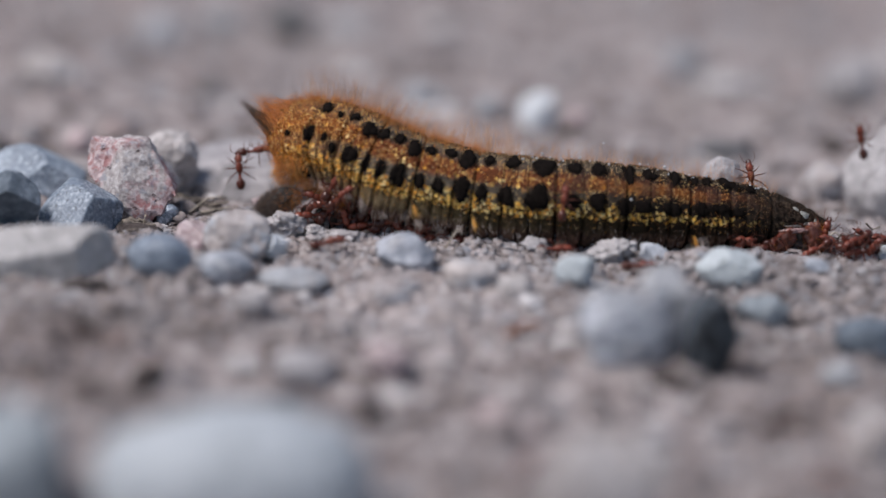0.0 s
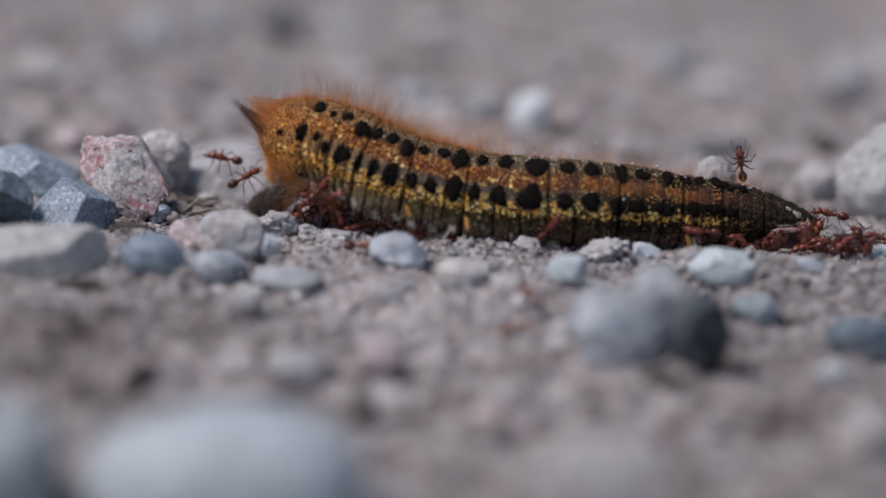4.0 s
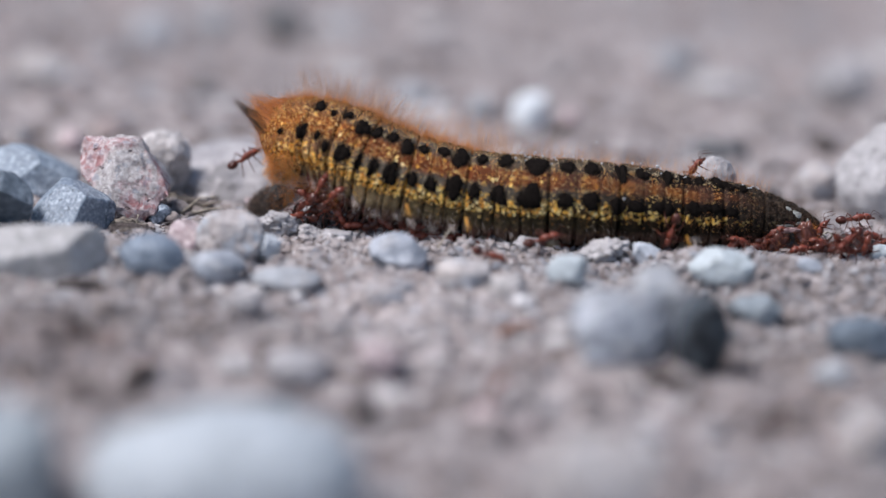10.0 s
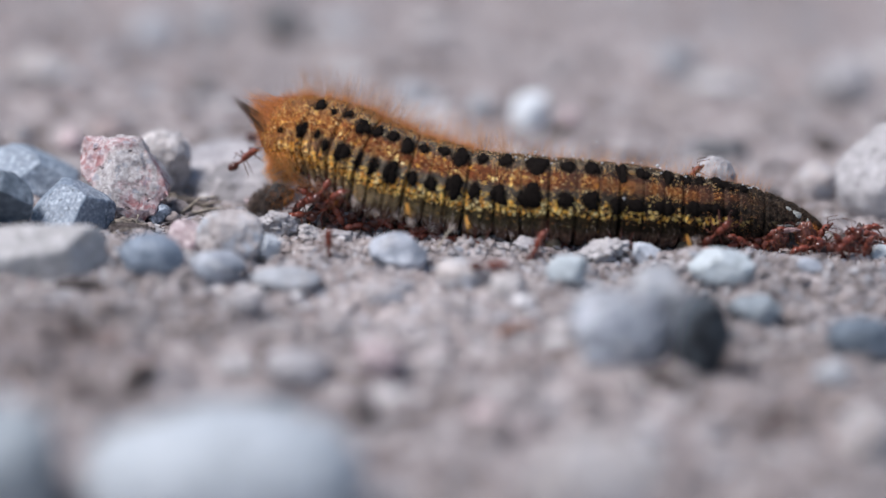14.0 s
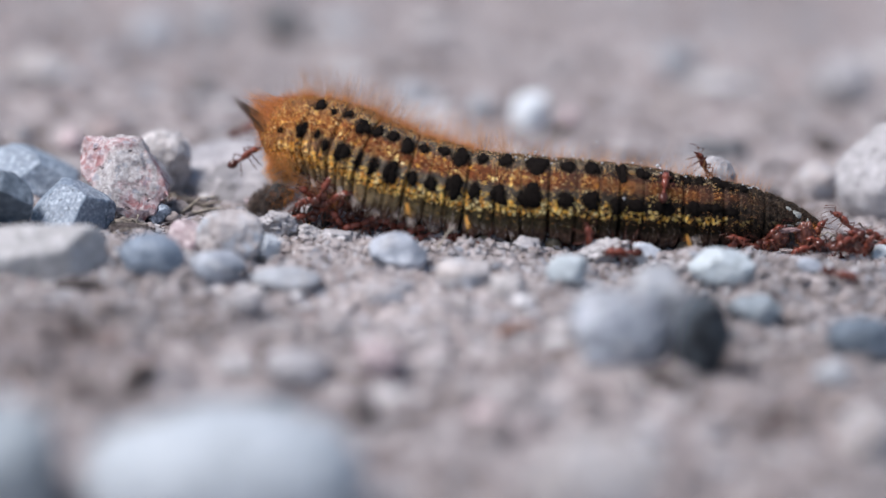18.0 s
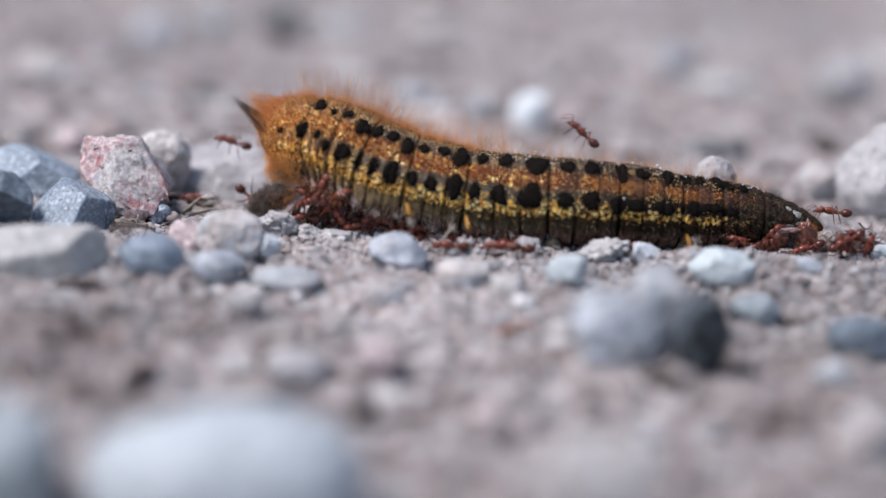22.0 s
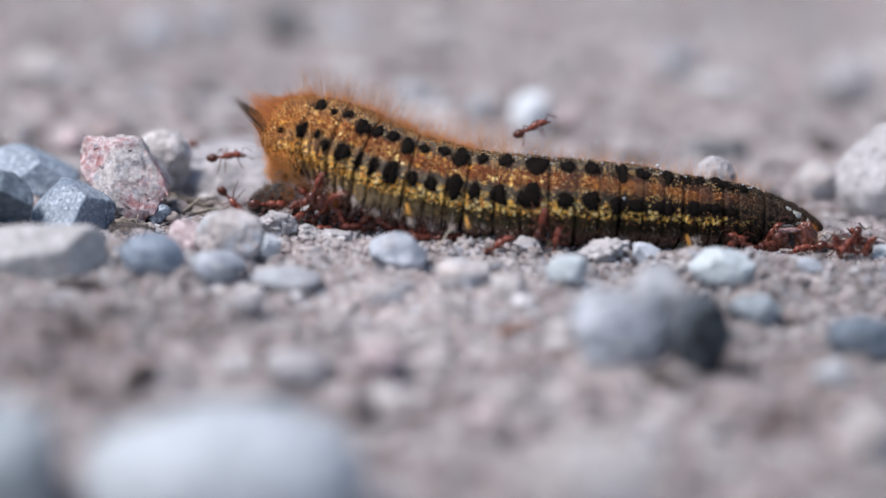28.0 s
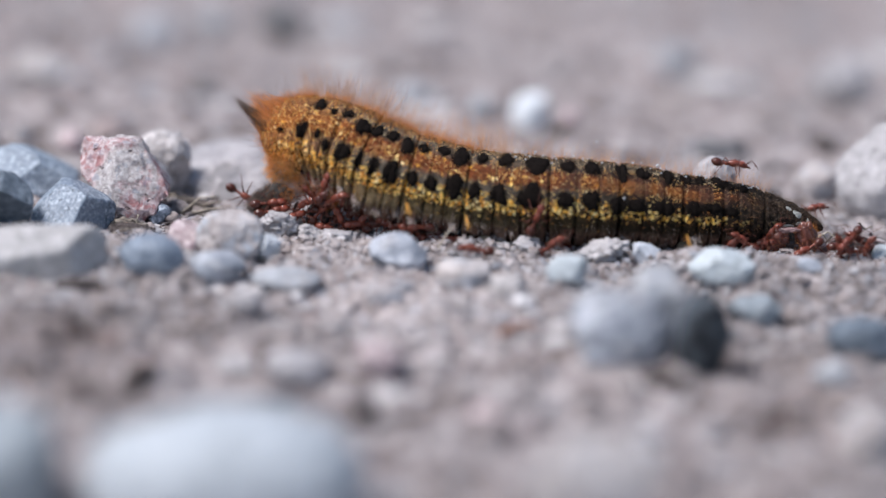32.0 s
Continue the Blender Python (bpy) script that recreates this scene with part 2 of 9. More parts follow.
# ---- ground ----
def spread(inner, outer, far):
    """A run of grid lines: even inside, then wider and wider out to the horizon."""
    out, step, at = [], inner[1] - inner[0], outer
    while at < far:
        step *= 1.35
        at += step
        out.append(at)
    return out


def build_ground():
    xs = np.arange(-0.072, 0.0721, 0.00032)
    ys = np.concatenate([np.arange(-0.105, -0.03, 0.0005), np.arange(-0.03, 0.035, 0.00028), np.arange(0.035, 0.175, 0.0006)])
    wide = np.array(spread(xs, 0.0721, 300.0))
    xs = np.concatenate([-wide[::-1], xs, wide])
    back = np.array(spread(ys, 0.0, 300.0))
    ys = np.concatenate([-0.105 - back[::-1], ys, 0.175 + back])
    gx, gy = np.meshgrid(xs, ys)
    z = ground_height(gx.ravel(), gy.ravel())
    v = np.stack([gx.ravel(), gy.ravel(), z], 1)
    ob = mesh_object("ground", v.tolist(), grid_faces(len(ys), len(xs)), SOIL)
    tagged(ob, "dusty grey-brown trodden soil with grit and crumbs", "ground", kind="structure")


build_ground()


def scatter(name, label, count, level, size, spans, seed, mat, flat=0.7, sink=0.3):
    """Loose grains strewn over the soil, joined into one heap of stuff."""
    rng = np.random.default_rng(seed)
    bv, bf = BALL[level]
    pos = np.concatenate([np.stack([rng.uniform(a, b, n), rng.uniform(c, d, n)], 1) for a, b, c, d, n in spans])
    count = len(pos)
    r = size * np.exp(np.minimum(rng.normal(0, 0.45, count), 0.6))
    z = ground_height(pos[:, 0], pos[:, 1])
    jag = 1 + 0.34 * np.clip(rng.normal(size=(count, len(bv), 1)), -2.0, 1.5) * (1.15 if level == 1 else 0.6)
    axes = np.stack([r * rng.uniform(0.8, 1.4, count), r * rng.uniform(0.7, 1.2, count), r * flat * rng.uniform(0.6, 1.2, count)], 1)
    v = bv[None] * jag
    if level > 1:
        for k in range(4):
            n = rng.normal(size=(count, 1, 3))
            n /= np.linalg.norm(n, axis=2, keepdims=True)
            over = np.maximum((v * n).sum(2, keepdims=True) - rng.uniform(0.55, 0.9, (count, 1, 1)), 0)
            v = v - n * over
    v = v * axes[:, None]
    a = rng.uniform(0, 6.283, count)
    ca, sa = np.cos(a)[:, None], np.sin(a)[:, None]
    v = np.stack([v[..., 0] * ca - v[..., 1] * sa, v[..., 0] * sa + v[..., 1] * ca, v[..., 2]], -1)
    v += np.stack([pos[:, 0], pos[:, 1], z + axes[:, 2] * (1 - sink) - axes[:, 2] * 0.35], 1)[:, None]
    f = bf[None] + (np.arange(count) * len(bv))[:, None, None]
    ob = mesh_object(name, v.reshape(-1, 3).tolist(), f.reshape(-1, 3).tolist(), mat, smooth=level > 1)
    tagged(ob, label, "grit", kind="stuff")


scatter("soil_crumbs", "fine pale and brown soil crumbs on the ground", 0, 1, 0.00028,
        [(-0.021, -0.011, -0.003, 0.005, 900), (-0.012, -0.003, -0.003, 0.003, 500), (-0.05, 0.05, -0.03, 0.005, 15000), (-0.05, 0.05, 0.005, 0.03, 5000), (-0.045, 0.048, -0.095, -0.025, 3600), (-0.066, 0.066, 0.03, 0.16, 1800)], 3, GRIT)
scatter("grit", "small mixed grey and tan grit on the soil", 0, 2, 0.00075,
        [(-0.05, 0.05, -0.025, 0.03, 60), (-0.045, 0.048, -0.095, -0.025, 220), (-0.066, 0.066, 0.03, 0.16, 320)], 4, GRIT)


scatter("dark_grit", "dark brown and pale mixed soil clods", 0, 2, 0.00085,
        [(-0.045, 0.048, -0.085, -0.012, 380), (-0.045, 0.048, -0.03, -0.004, 120)], 8, CLUMP, 0.5, 0.7)
scatter("soil_lumps", "broad dusty lumps of trodden soil", 0, 2, 0.0021, [(-0.075, 0.075, 0.032, 0.17, 300), (-0.045, 0.048, -0.09, -0.028, 16)], 12, CLUMP, 0.42, 0.75)


# ---- stones ----
def stone(label, x, y, w, d, h, mat, seed, turn=0.0, cuts=7, level=4, sharp=0.5, rough=0.16, sink=0.15, category="stone", name="stone", box=0.8, tilt=0.0, planes=()):
    """One stone resting on the soil. w, d, h in millimetres; sharp: how deep its flat faces are cut."""
    rng = np.random.default_rng(seed)
    v = BALL[level][0].copy()
    v = np.sign(v) * np.abs(v) ** box
    for k in range(cuts):
        n = rng.normal(size=3)
        n /= np.linalg.norm(n)
        over = np.maximum(v @ n - rng.uniform(0.95 - sharp, 0.9), 0)
        v = v - np.outer(over, n) * 0.96
    for nx, ny, nz, far in planes:
        n = np.array([nx, ny, nz]) / math.sqrt(nx * nx + ny * ny + nz * nz)
        v = v - np.outer(np.maximum(v @ n - far, 0), n) * 0.97
    big = fbm(v * 1.6 + seed, 3, seed) - 0.5
    fine = fbm(v * 6.0 + seed, 4, seed + 3) - 0.5
    ridge = np.abs(fbm(v * 3.2 + seed, 3, seed + 7) - 0.5)
    knobs = fbm(v * 15.0 + seed, 3, seed + 11) - 0.5
    v = v * (1 + rough * (1.6 * big + 1.1 * fine - 1.3 * ridge) + 0.045 * knobs)[:, None]
    b = radians(tilt)
    v = np.stack([v[:, 0] * math.cos(b) + v[:, 2] * math.sin(b), v[:, 1], v[:, 2] * math.cos(b) - v[:, 0] * math.sin(b)], 1)
    lo, hi = v.min(0), v.max(0)
    v = (v - (lo + hi) / 2) / (hi - lo)
    v[:, 2] += 0.5
    a = radians(turn)
    v = v * np.array([w, d, h]) / 1000
    v = np.stack([v[:, 0] * math.cos(a) - v[:, 1] * math.sin(a), v[:, 0] * math.sin(a) + v[:, 1] * math.cos(a), v[:, 2]], 1)
    ob = mesh_object(name, v.tolist(), BALL[level][1].tolist(), mat)
    ob.location = (x / 1000, y / 1000, float(ground_height(x / 1000, y / 1000)[0]) - sink * h / 1000)
    return tagged(ob, label, category, group="stones on the soil")


def pebbles(count, spans, seed):
    """Loose pebbles strewn between the larger stones, each a thing of its own."""
    rng = np.random.default_rng(seed)
    mats = [CLOD, CLOD, TAN, ROSE, CLOD, GREY, CLOD, BEIGE]
    words = ["dusty grey", "dusty grey", "tan", "rose-grey", "dusty grey", "grey", "dusty grey", "beige"]
    shapes = []
    for k in range(16):
        ob = stone("", 0, 0, 2.0, 1.8, 1.4, mats[k % 8], 300 + k, level=3, cuts=9, sharp=0.5, rough=0.55, name="pebble")
        shapes.append(ob)
    first = list(shapes)
    for a, b, c, d, n in spans:
        for i in range(n):
            k = int(rng.integers(16))
            ob = shapes[k]
            if ob in first:
                first.remove(ob)
            else:
                ob = copy_thing(ob, pose(0, 0, 0))
            x, y = rng.uniform(a, b), rng.uniform(c, d)
            s = float(np.clip(np.exp(rng.normal(-0.3, 0.35)), 0.35, 1.4))
            ob.scale = (s, s, s * rng.uniform(0.75, 1.1))
            ob.rotation_euler = (0, 0, rng.uniform(0, 6.28))
            ob.location = (x, y, float(ground_height(x, y)[0]) - 0.0004 * s)
            tagged(ob, "small " + words[k % 8] + " pebble lying loose on dusty soil", "pebble", group="loose pebbles")
    for ob in first:
        bpy.data.objects.remove(ob)


stone("pink and grey granite stone with a pitted face", -33.6, 10.0, 10.0, 8.0, 9.2, PINK, 11, level=5, cuts=1, sharp=0.15, rough=0.16, box=0.6, planes=((0, 0, 1, 0.82), (0.873, 0, 0.489, 0.70), (-0.63, 0, -0.776, 0.46), (-1, 0, 0, 0.85), (0.82, 0, -0.57, 0.85), (-0.5, -0.75, 0.42, 0.58), (0.25, -0.8, 0.5, 0.55)), sink=0.10)
stone("pale tan rounded stone behind the pink stone", -30.5, 18.5, 6.4, 5.0, 7.6, TAN, 12, level=5, sharp=0.2, cuts=3, rough=0.14, sink=0.06)
stone("blue-grey angular stone in the row of stones", -44.5, 18.0, 10.3, 8.2, 6.0, BLUE, 13, level=5, cuts=2, sharp=0.3, rough=0.07, planes=((0.7, -0.3, 0.62, 0.62), (-0.25, -0.7, 0.65, 0.6), (0.4, -0.88, 0.22, 0.6)), sink=0.06)
stone("dark blue-grey angular stone on the soil", -45.3, 0.0, 6.2, 5.4, 6.4, SLATE, 14, level=5, cuts=2, sharp=0.3, rough=0.08, planes=((0.15, -0.86, -0.48, 0.22), (0.55, -0.3, 0.78, 0.6), (-0.4, -0.3, 0.85, 0.7)), sink=0.22)
stone("blue-grey angular stone with bright flecks", -38.6, 3.0, 8.8, 7.0, 5.6, BLUE, 15, level=5, cuts=1, sharp=0.25, rough=0.06, box=0.65, planes=((-0.40, -0.72, 0.55, 0.42), (0.86, -0.5, 0.05, 0.42), (0.05, -0.15, 0.97, 0.74), (0.62, 0, 0.78, 0.60), (-0.85, 0, 0.5, 0.74)), sink=0.09)
stone("pale chalky blocky stone with a shaded face", -39.6, -14.1, 13.4, 6.6, 6.2, CHALK, 16, level=5, sharp=0.15, cuts=2, rough=0.12, box=0.55, planes=((-0.12, -0.66, 0.74, 0.66), (0.88, -0.47, 0.0, 0.66), (0.0, 0.15, 0.99, 0.86), (0.3, -0.95, -0.1, 0.72)), sink=0.278)
stone("small smooth blue-grey pebble in dusty soil", -28.9, -13.0, 7.0, 5.2, 4.3, BLUE, 17, sharp=0.1, cuts=3, box=1.0, sink=0.12)
stone("small pink-white pebble in the row of stones", -26.2, -3.5, 3.8, 3.1, 3.4, ROSE, 18, sharp=0.3, sink=0.163)
stone("beige and pale blue rounded stone", -21.7, -5.6, 7.0, 6.2, 5.2, BEIGE, 19, sharp=0.25, level=5, rough=0.12, sink=0.163)
stone("small pale blue chip against a beige stone", -17.9, -6.0, 3.0, 2.6, 3.4, PALE, 85, sharp=0.4, cuts=8, rough=0.25, level=5, box=1.0, sink=0.12)
stone("small pale blue pebble beside a beige stone", -22.5, -11.9, 6.2, 4.9, 4.1, RIVER, 20, sharp=0.3, sink=0.308)
stone("grey faceted pebble beside the caterpillar", -4.5, -7.1, 6.0, 4.8, 4.0, RIVER, 22, sharp=0.4, level=5, rough=0.1, cuts=9, sink=0.063)
stone("flat grey pebble pressed into the soil", -15.4, -14.2, 7.0, 5.6, 2.5, GREY, 23, sharp=0.1, cuts=3, rough=0.12, box=1.0, level=5, sink=0.123)
stone("pale grey rounded pebble in dusty soil", 2.2, -13.5, 5.4, 4.3, 3.1, BEIGE, 24, sharp=0.2, rough=0.12, level=5, sink=0.116)
stone("small cream pebble in dusty soil", 6.5, -16.5, 3.8, 3.0, 2.7, TAN, 25, sharp=0.3, sink=0.191)
stone("small white rough pebble on dusty soil", 12.5, -11.4, 4.2, 3.3, 3.3, WHITE, 26, sharp=0.3, cuts=5, sink=0.196)
stone("bright white smooth stone beside the caterpillar", 28.0, -9.0, 6.7, 5.2, 3.7, WHITE, 227, sharp=0.3, level=5, cuts=4, rough=0.12, box=0.75, planes=((0.45, -0.2, 0.87, 0.75), (-0.6, -0.2, 0.77, 0.72)), sink=0.53)
stone("pale flat chip on the crumbly bank", 37.1, -7.9, 3.1, 2.5, 1.7, PALE, 67, sharp=0.4, rough=0.3, sink=0.307)
# two dark lumps put the caterpillar's shade into the soil by the tail
stone("dark low lump painted as the body's shade under the tail", 35.6, 5.2, 5.9, 2.9, 2.1, EARTH_AND_SHADE, 68, rough=0.4, sink=0.099)
stone("dark low lump painted as shade beside the tail", 43.6, 7.3, 6.2, 3.1, 2.3, EARTH_AND_SHADE, 69, rough=0.4, sink=0.248)
stone("dark brown soil clod in dusty soil", -27.2, -44.2, 3.6, 2.9, 3.7, EARTH_AND_SHADE, 70, rough=0.5, sink=0.245)
stone("dark brown soil clod in dusty soil", -6.7, -49.2, 3.2, 2.6, 2.6, EARTH_AND_SHADE, 72, rough=0.5, sink=0.194)
# this lump's dark colour stands in for the blue-grey stone's shadow
stone("dark low lump painted as the shadow below the blue-grey stone", 21.2, -38.7, 4.4, 3.6, 1.6, EARTH_AND_SHADE, 73, rough=0.5, sink=0.2)
# dark lumps painted in for the shaded gaps at the stones' feet
stone("dark low lump painted as shade in the gap under the pink stone", -31.6, 1.4, 4.0, 3.2, 1.4, EARTH_AND_SHADE, 75, rough=0.5, sink=0.3)
stone("dark low lump painted as shade between the blue-grey and pink stones", -32.8, 2.6, 4.6, 3.4, 1.7, EARTH_AND_SHADE, 96, rough=0.5, sink=0.25)
stone("dark crumb of earth beside the pink stone", -27.1, 13.8, 4.3, 3.4, 1.3, EARTH_AND_SHADE, 76, rough=0.5, sink=0.143)
stone("rounded blue-grey stone half sunk in the soil", 16.9, -33.0, 9.6, 6.0, 8.0, RIVER, 29, level=5, sharp=0.25, cuts=4, rough=0.3, planes=((-0.25, -0.75, 0.62, 0.62), (0.3, -0.85, 0.42, 0.66)), sink=0.13)
stone("pale grey stone behind the blue-grey stone", 21.4, -27.0, 7.0, 5.6, 9.9, GREY, 81, level=5, sharp=0.25, rough=0.16, sink=0.1)
stone("dark stone speckled with pale grains, its near-black partly the stones' shaded side", 24.9, -36.2, 5.6, 4.6, 9.4, DARK, 30, level=5, sharp=0.2, cuts=3, rough=0.32, box=0.9, sink=0.12)
stone("large smooth white stone on dusty soil", -17.7, -72.0, 24.2, 17.2, 13.7, MILKY, 31, level=5, sharp=0.05, cuts=1, rough=0.04, box=0.85, sink=0.163)
stone("blue-grey smooth stone on dusty soil", -36.7, -70.7, 9.4, 5.6, 11.4, MIST, 32, sharp=0.25, sink=0.204)
stone("pale rounded stone half sunk in the soil", 13.4, -72.6, 11.4, 6.9, 9.9, TAN, 33, sharp=0.25, sink=0.13)
stone("blue-grey rounded pebble on dusty soil", 41.0, -25.6, 7.2, 6.0, 4.4, SLATE, 34, sharp=0.2, rough=0.2, sink=0.161)
stone("white and grey cracked stone on the soil", 48.6, 24.0, 13.0, 8.0, 11.9, DUSTY, 35, level=5, sharp=0.25, cuts=4, rough=0.07, box=0.75, planes=((-0.5, -0.6, 0.6, 0.72),), sink=0.169)
stone("bright white chip beside the tail", 45.3, 1.6, 2.3, 1.8, 2.0, WHITE, 84, level=4, sharp=0.4, rough=0.2, sink=0.1)
stone("small pale stone beside the cracked stone", 40.7, 30.6, 5.0, 4.0, 4.4, BEIGE, 36, sharp=0.4, sink=0.059)
stone("pale weathered stone leaning against the caterpillar", 28.4, 12.6, 5.0, 3.4, 9.7, DUSTY, 37, sharp=0.25, cuts=4, rough=0.12, level=5, sink=0.13)
stone("white rounded pebble on dusty soil", 9.6, 60.5, 4.9, 4.2, 5.2, SNOW, 38, sharp=0.3, sink=0.123)
stone("rose pebble beside a white pebble", 14.2, 59.4, 2.9, 2.6, 3.4, ROSE, 39, sharp=0.3, sink=0.234)
# the white pebble's shadow, added as a dark brown lump
stone("dark low lump painted as a white pebble's shadow", 13.2, 56.0, 4.2, 3.2, 2.2, EARTH_AND_SHADE, 85, sharp=0.3, rough=0.3, sink=0.1)
stone("dark slate stone half sunk in soil", -22.3, 109.7, 7.0, 5.6, 5.7, ASH, 40, sharp=0.3, sink=0.183)
stone("grey stone half sunk in soil", -30.9, 109.1, 5.1, 4.1, 4.0, GREY, 41, sharp=0.3, sink=0.205)
stone("pale grey stone half sunk in soil", -38.6, 106.7, 6.6, 5.2, 4.1, GREY, 42, sharp=0.3, sink=0.245)
stone("grey flat stone pressed into soil", -4.8, 72.7, 4.9, 3.9, 3.8, GREY, 43, sharp=0.3, sink=0.051)
stone("small grey pebble pressed into soil", 3.5, 65.2, 3.4, 2.7, 3.5, GREY, 44, sharp=0.3, sink=0.058)
stone("pale dusty stone half sunk in soil", 48.3, 82.3, 7.4, 5.9, 7.0, DUSTY, 45, sharp=0.3, sink=0.058)
stone("grey stone half sunk in soil", 28.6, 97.2, 5.4, 4.3, 4.1, GREY, 46, sharp=0.3, sink=0.194)
stone("dark flat stone pressed into soil", 31.6, 48.9, 6.6, 5.3, 2.7, ASH, 47, sharp=0.3, sink=0.072)
stone("rose-grey pebble on dusty soil", -5.4, -38.6, 4.6, 4.0, 3.2, ROSE, 48, sharp=0.1, box=1.0, rough=0.3, sink=0.07)
stone("pale pebble on dusty soil", -13.0, -37.1, 6.9, 5.5, 3.6, DUSTY, 49, sharp=0.1, box=1.0, rough=0.3, sink=0.218)
stone("blue-grey pebble on dusty soil", -19.0, -34.9, 4.6, 3.7, 1.8, DUSTY, 50, sharp=0.1, box=1.0, rough=0.3, sink=0.484)
stone("pale rounded stone on dusty soil", 39.4, -49.8, 5.2, 4.2, 5.8, BEIGE, 51, sharp=0.3, sink=0.131)
stone("flat white pebble under the caterpillar", 20.8, -1.7, 3.3, 2.7, 2.0, PALE, 52, sharp=0.4, sink=0.059)
stone("crumbly grey clod of dry soil", 16.5, -1.6, 5.4, 4.3, 2.3, DUSTY, 53, level=5, sharp=0.5, cuts=9, rough=0.8, sink=0.12)
stone("pale dusty low mound under the head end", -20.5, 25.5, 23.0, 19.0, 10.0, DUST, 54, level=5, sharp=0.1, cuts=1, rough=0.14, box=1.0, sink=0.52)
stone("small blue pebble under the pink stone", -29.8, 7.4, 2.4, 1.9, 2.4, BLUE, 55, sharp=0.3, sink=0.138)
stone("small tan pebble in dusty soil", -19.0, -25.0, 4.1, 3.3, 2.6, TAN, 56, sharp=0.3, sink=0.126)
stone("small pale pebble in dusty soil", -5.6, -18.0, 4.4, 3.5, 2.4, BEIGE, 57, sharp=0.3, sink=0.291)
stone("small pale grey pebble in dusty soil", 36.8, -37.5, 3.9, 3.1, 2.7, GREY, 58, sharp=0.4, rough=0.4, box=0.95, sink=0.141)
stone("blue-grey pebble on dusty soil", 31.1, -17.2, 5.2, 4.2, 3.2, MIST, 59, sharp=0.2, rough=0.4, sink=0.1)
stone("crumbly pale clod beside the head", -17.0, 2.6, 5.2, 4.2, 3.0, DUSTY, 60, sharp=0.4, rough=0.45, level=5, sink=0.09)
stone("crumbly pale clod beside the head", -13.6, 1.4, 4.0, 3.2, 2.2, DUSTY, 83, sharp=0.4, rough=0.45, level=5, sink=0.12)
stone("crumbly pale clod under the belly", -6.9, 4.0, 4.2, 3.4, 1.3, DUSTY, 77, level=4, sharp=0.4, rough=0.9, sink=0.279)
stone("flat pale chip of soil beside the caterpillar", -10.8, 0.6, 4.6, 3.7, 1.1, DUSTY, 78, level=4, sharp=0.5, rough=0.5, sink=0.083)
stone("small dark chip beside a pale clod", 17.8, -1.0, 2.4, 1.9, 1.5, CLOD, 79, level=4, sharp=0.5, rough=0.5, sink=0.391)
stone("small pale chip under the belly", 8.5, -0.8, 3.1, 2.5, 1.6, DUSTY, 80, level=4, sharp=0.5, rough=0.6, sink=0.113)
stone("pale rounded stone half sunk in soil", -50.2, 77.6, 6.9, 5.5, 4.2, BEIGE, 61, sharp=0.3, sink=0.155)
stone("blue-grey stone half sunk in soil", -14.7, 108.8, 5.9, 4.7, 3.3, GREY, 62, sharp=0.3, sink=0.2)
stone("rose-brown pebble behind the stones", -42.6, 41.2, 3.2, 2.6, 3.0, ROSE, 64, sharp=0.3, sink=0.095)
stone("dark pebble behind the stones", -48.9, 45.9, 3.2, 2.6, 2.4, TAN, 65, sharp=0.3, sink=0.054)
for x, y, w, h, kind, words, seed in ((37.5, 62.0, 4.6, 1.9, CLOD, "flat dusty clod", 86), (44.0, 55.0, 3.4, 2.0, EARTH_AND_SHADE, "small dark brown clod", 87), (36.3, 33.0, 2.2, 1.6, ASH, "small grey pebble", 88), (3.7, 66.0, 4.1, 2.0, ASH, "flat grey pebble", 89),
                                      (27.0, 100.0, 3.2, 2.2, ASH, "small grey pebble", 90), (-1.5, 104.0, 5.4, 2.4, CLOD, "flat dusty clod", 91), (-8.0, 88.0, 3.6, 2.0, CLOD, "flat dusty clod", 92), (22.0, 78.0, 3.8, 1.8, CLOD, "flat dusty clod", 93), (-30.0, 70.0, 4.0, 1.8, ASH, "flat grey pebble", 94)):
    stone(words + " pressed into soil", x, y, w, w * 0.8, h, kind, seed, sharp=0.3, rough=0.25, sink=0.12)
# a flat dark lump in place of the chalky stone's own shadow
stone("dark flat lump painted as the shadow beneath the chalky stone", -35.6, -18.0, 5.4, 3.2, 1.4, EARTH_AND_SHADE, 95, rough=0.4, sink=0.35)
pebbles(0, [(-0.046, 0.046, -0.024, 0.001, 9), (-0.042, 0.044, -0.085, -0.024, 22), (-0.06, 0.06, 0.03, 0.14, 30), (-0.046, -0.02, 0.004, 0.02, 12), (0.036, 0.05, 0.006, 0.02, 8)], 9)


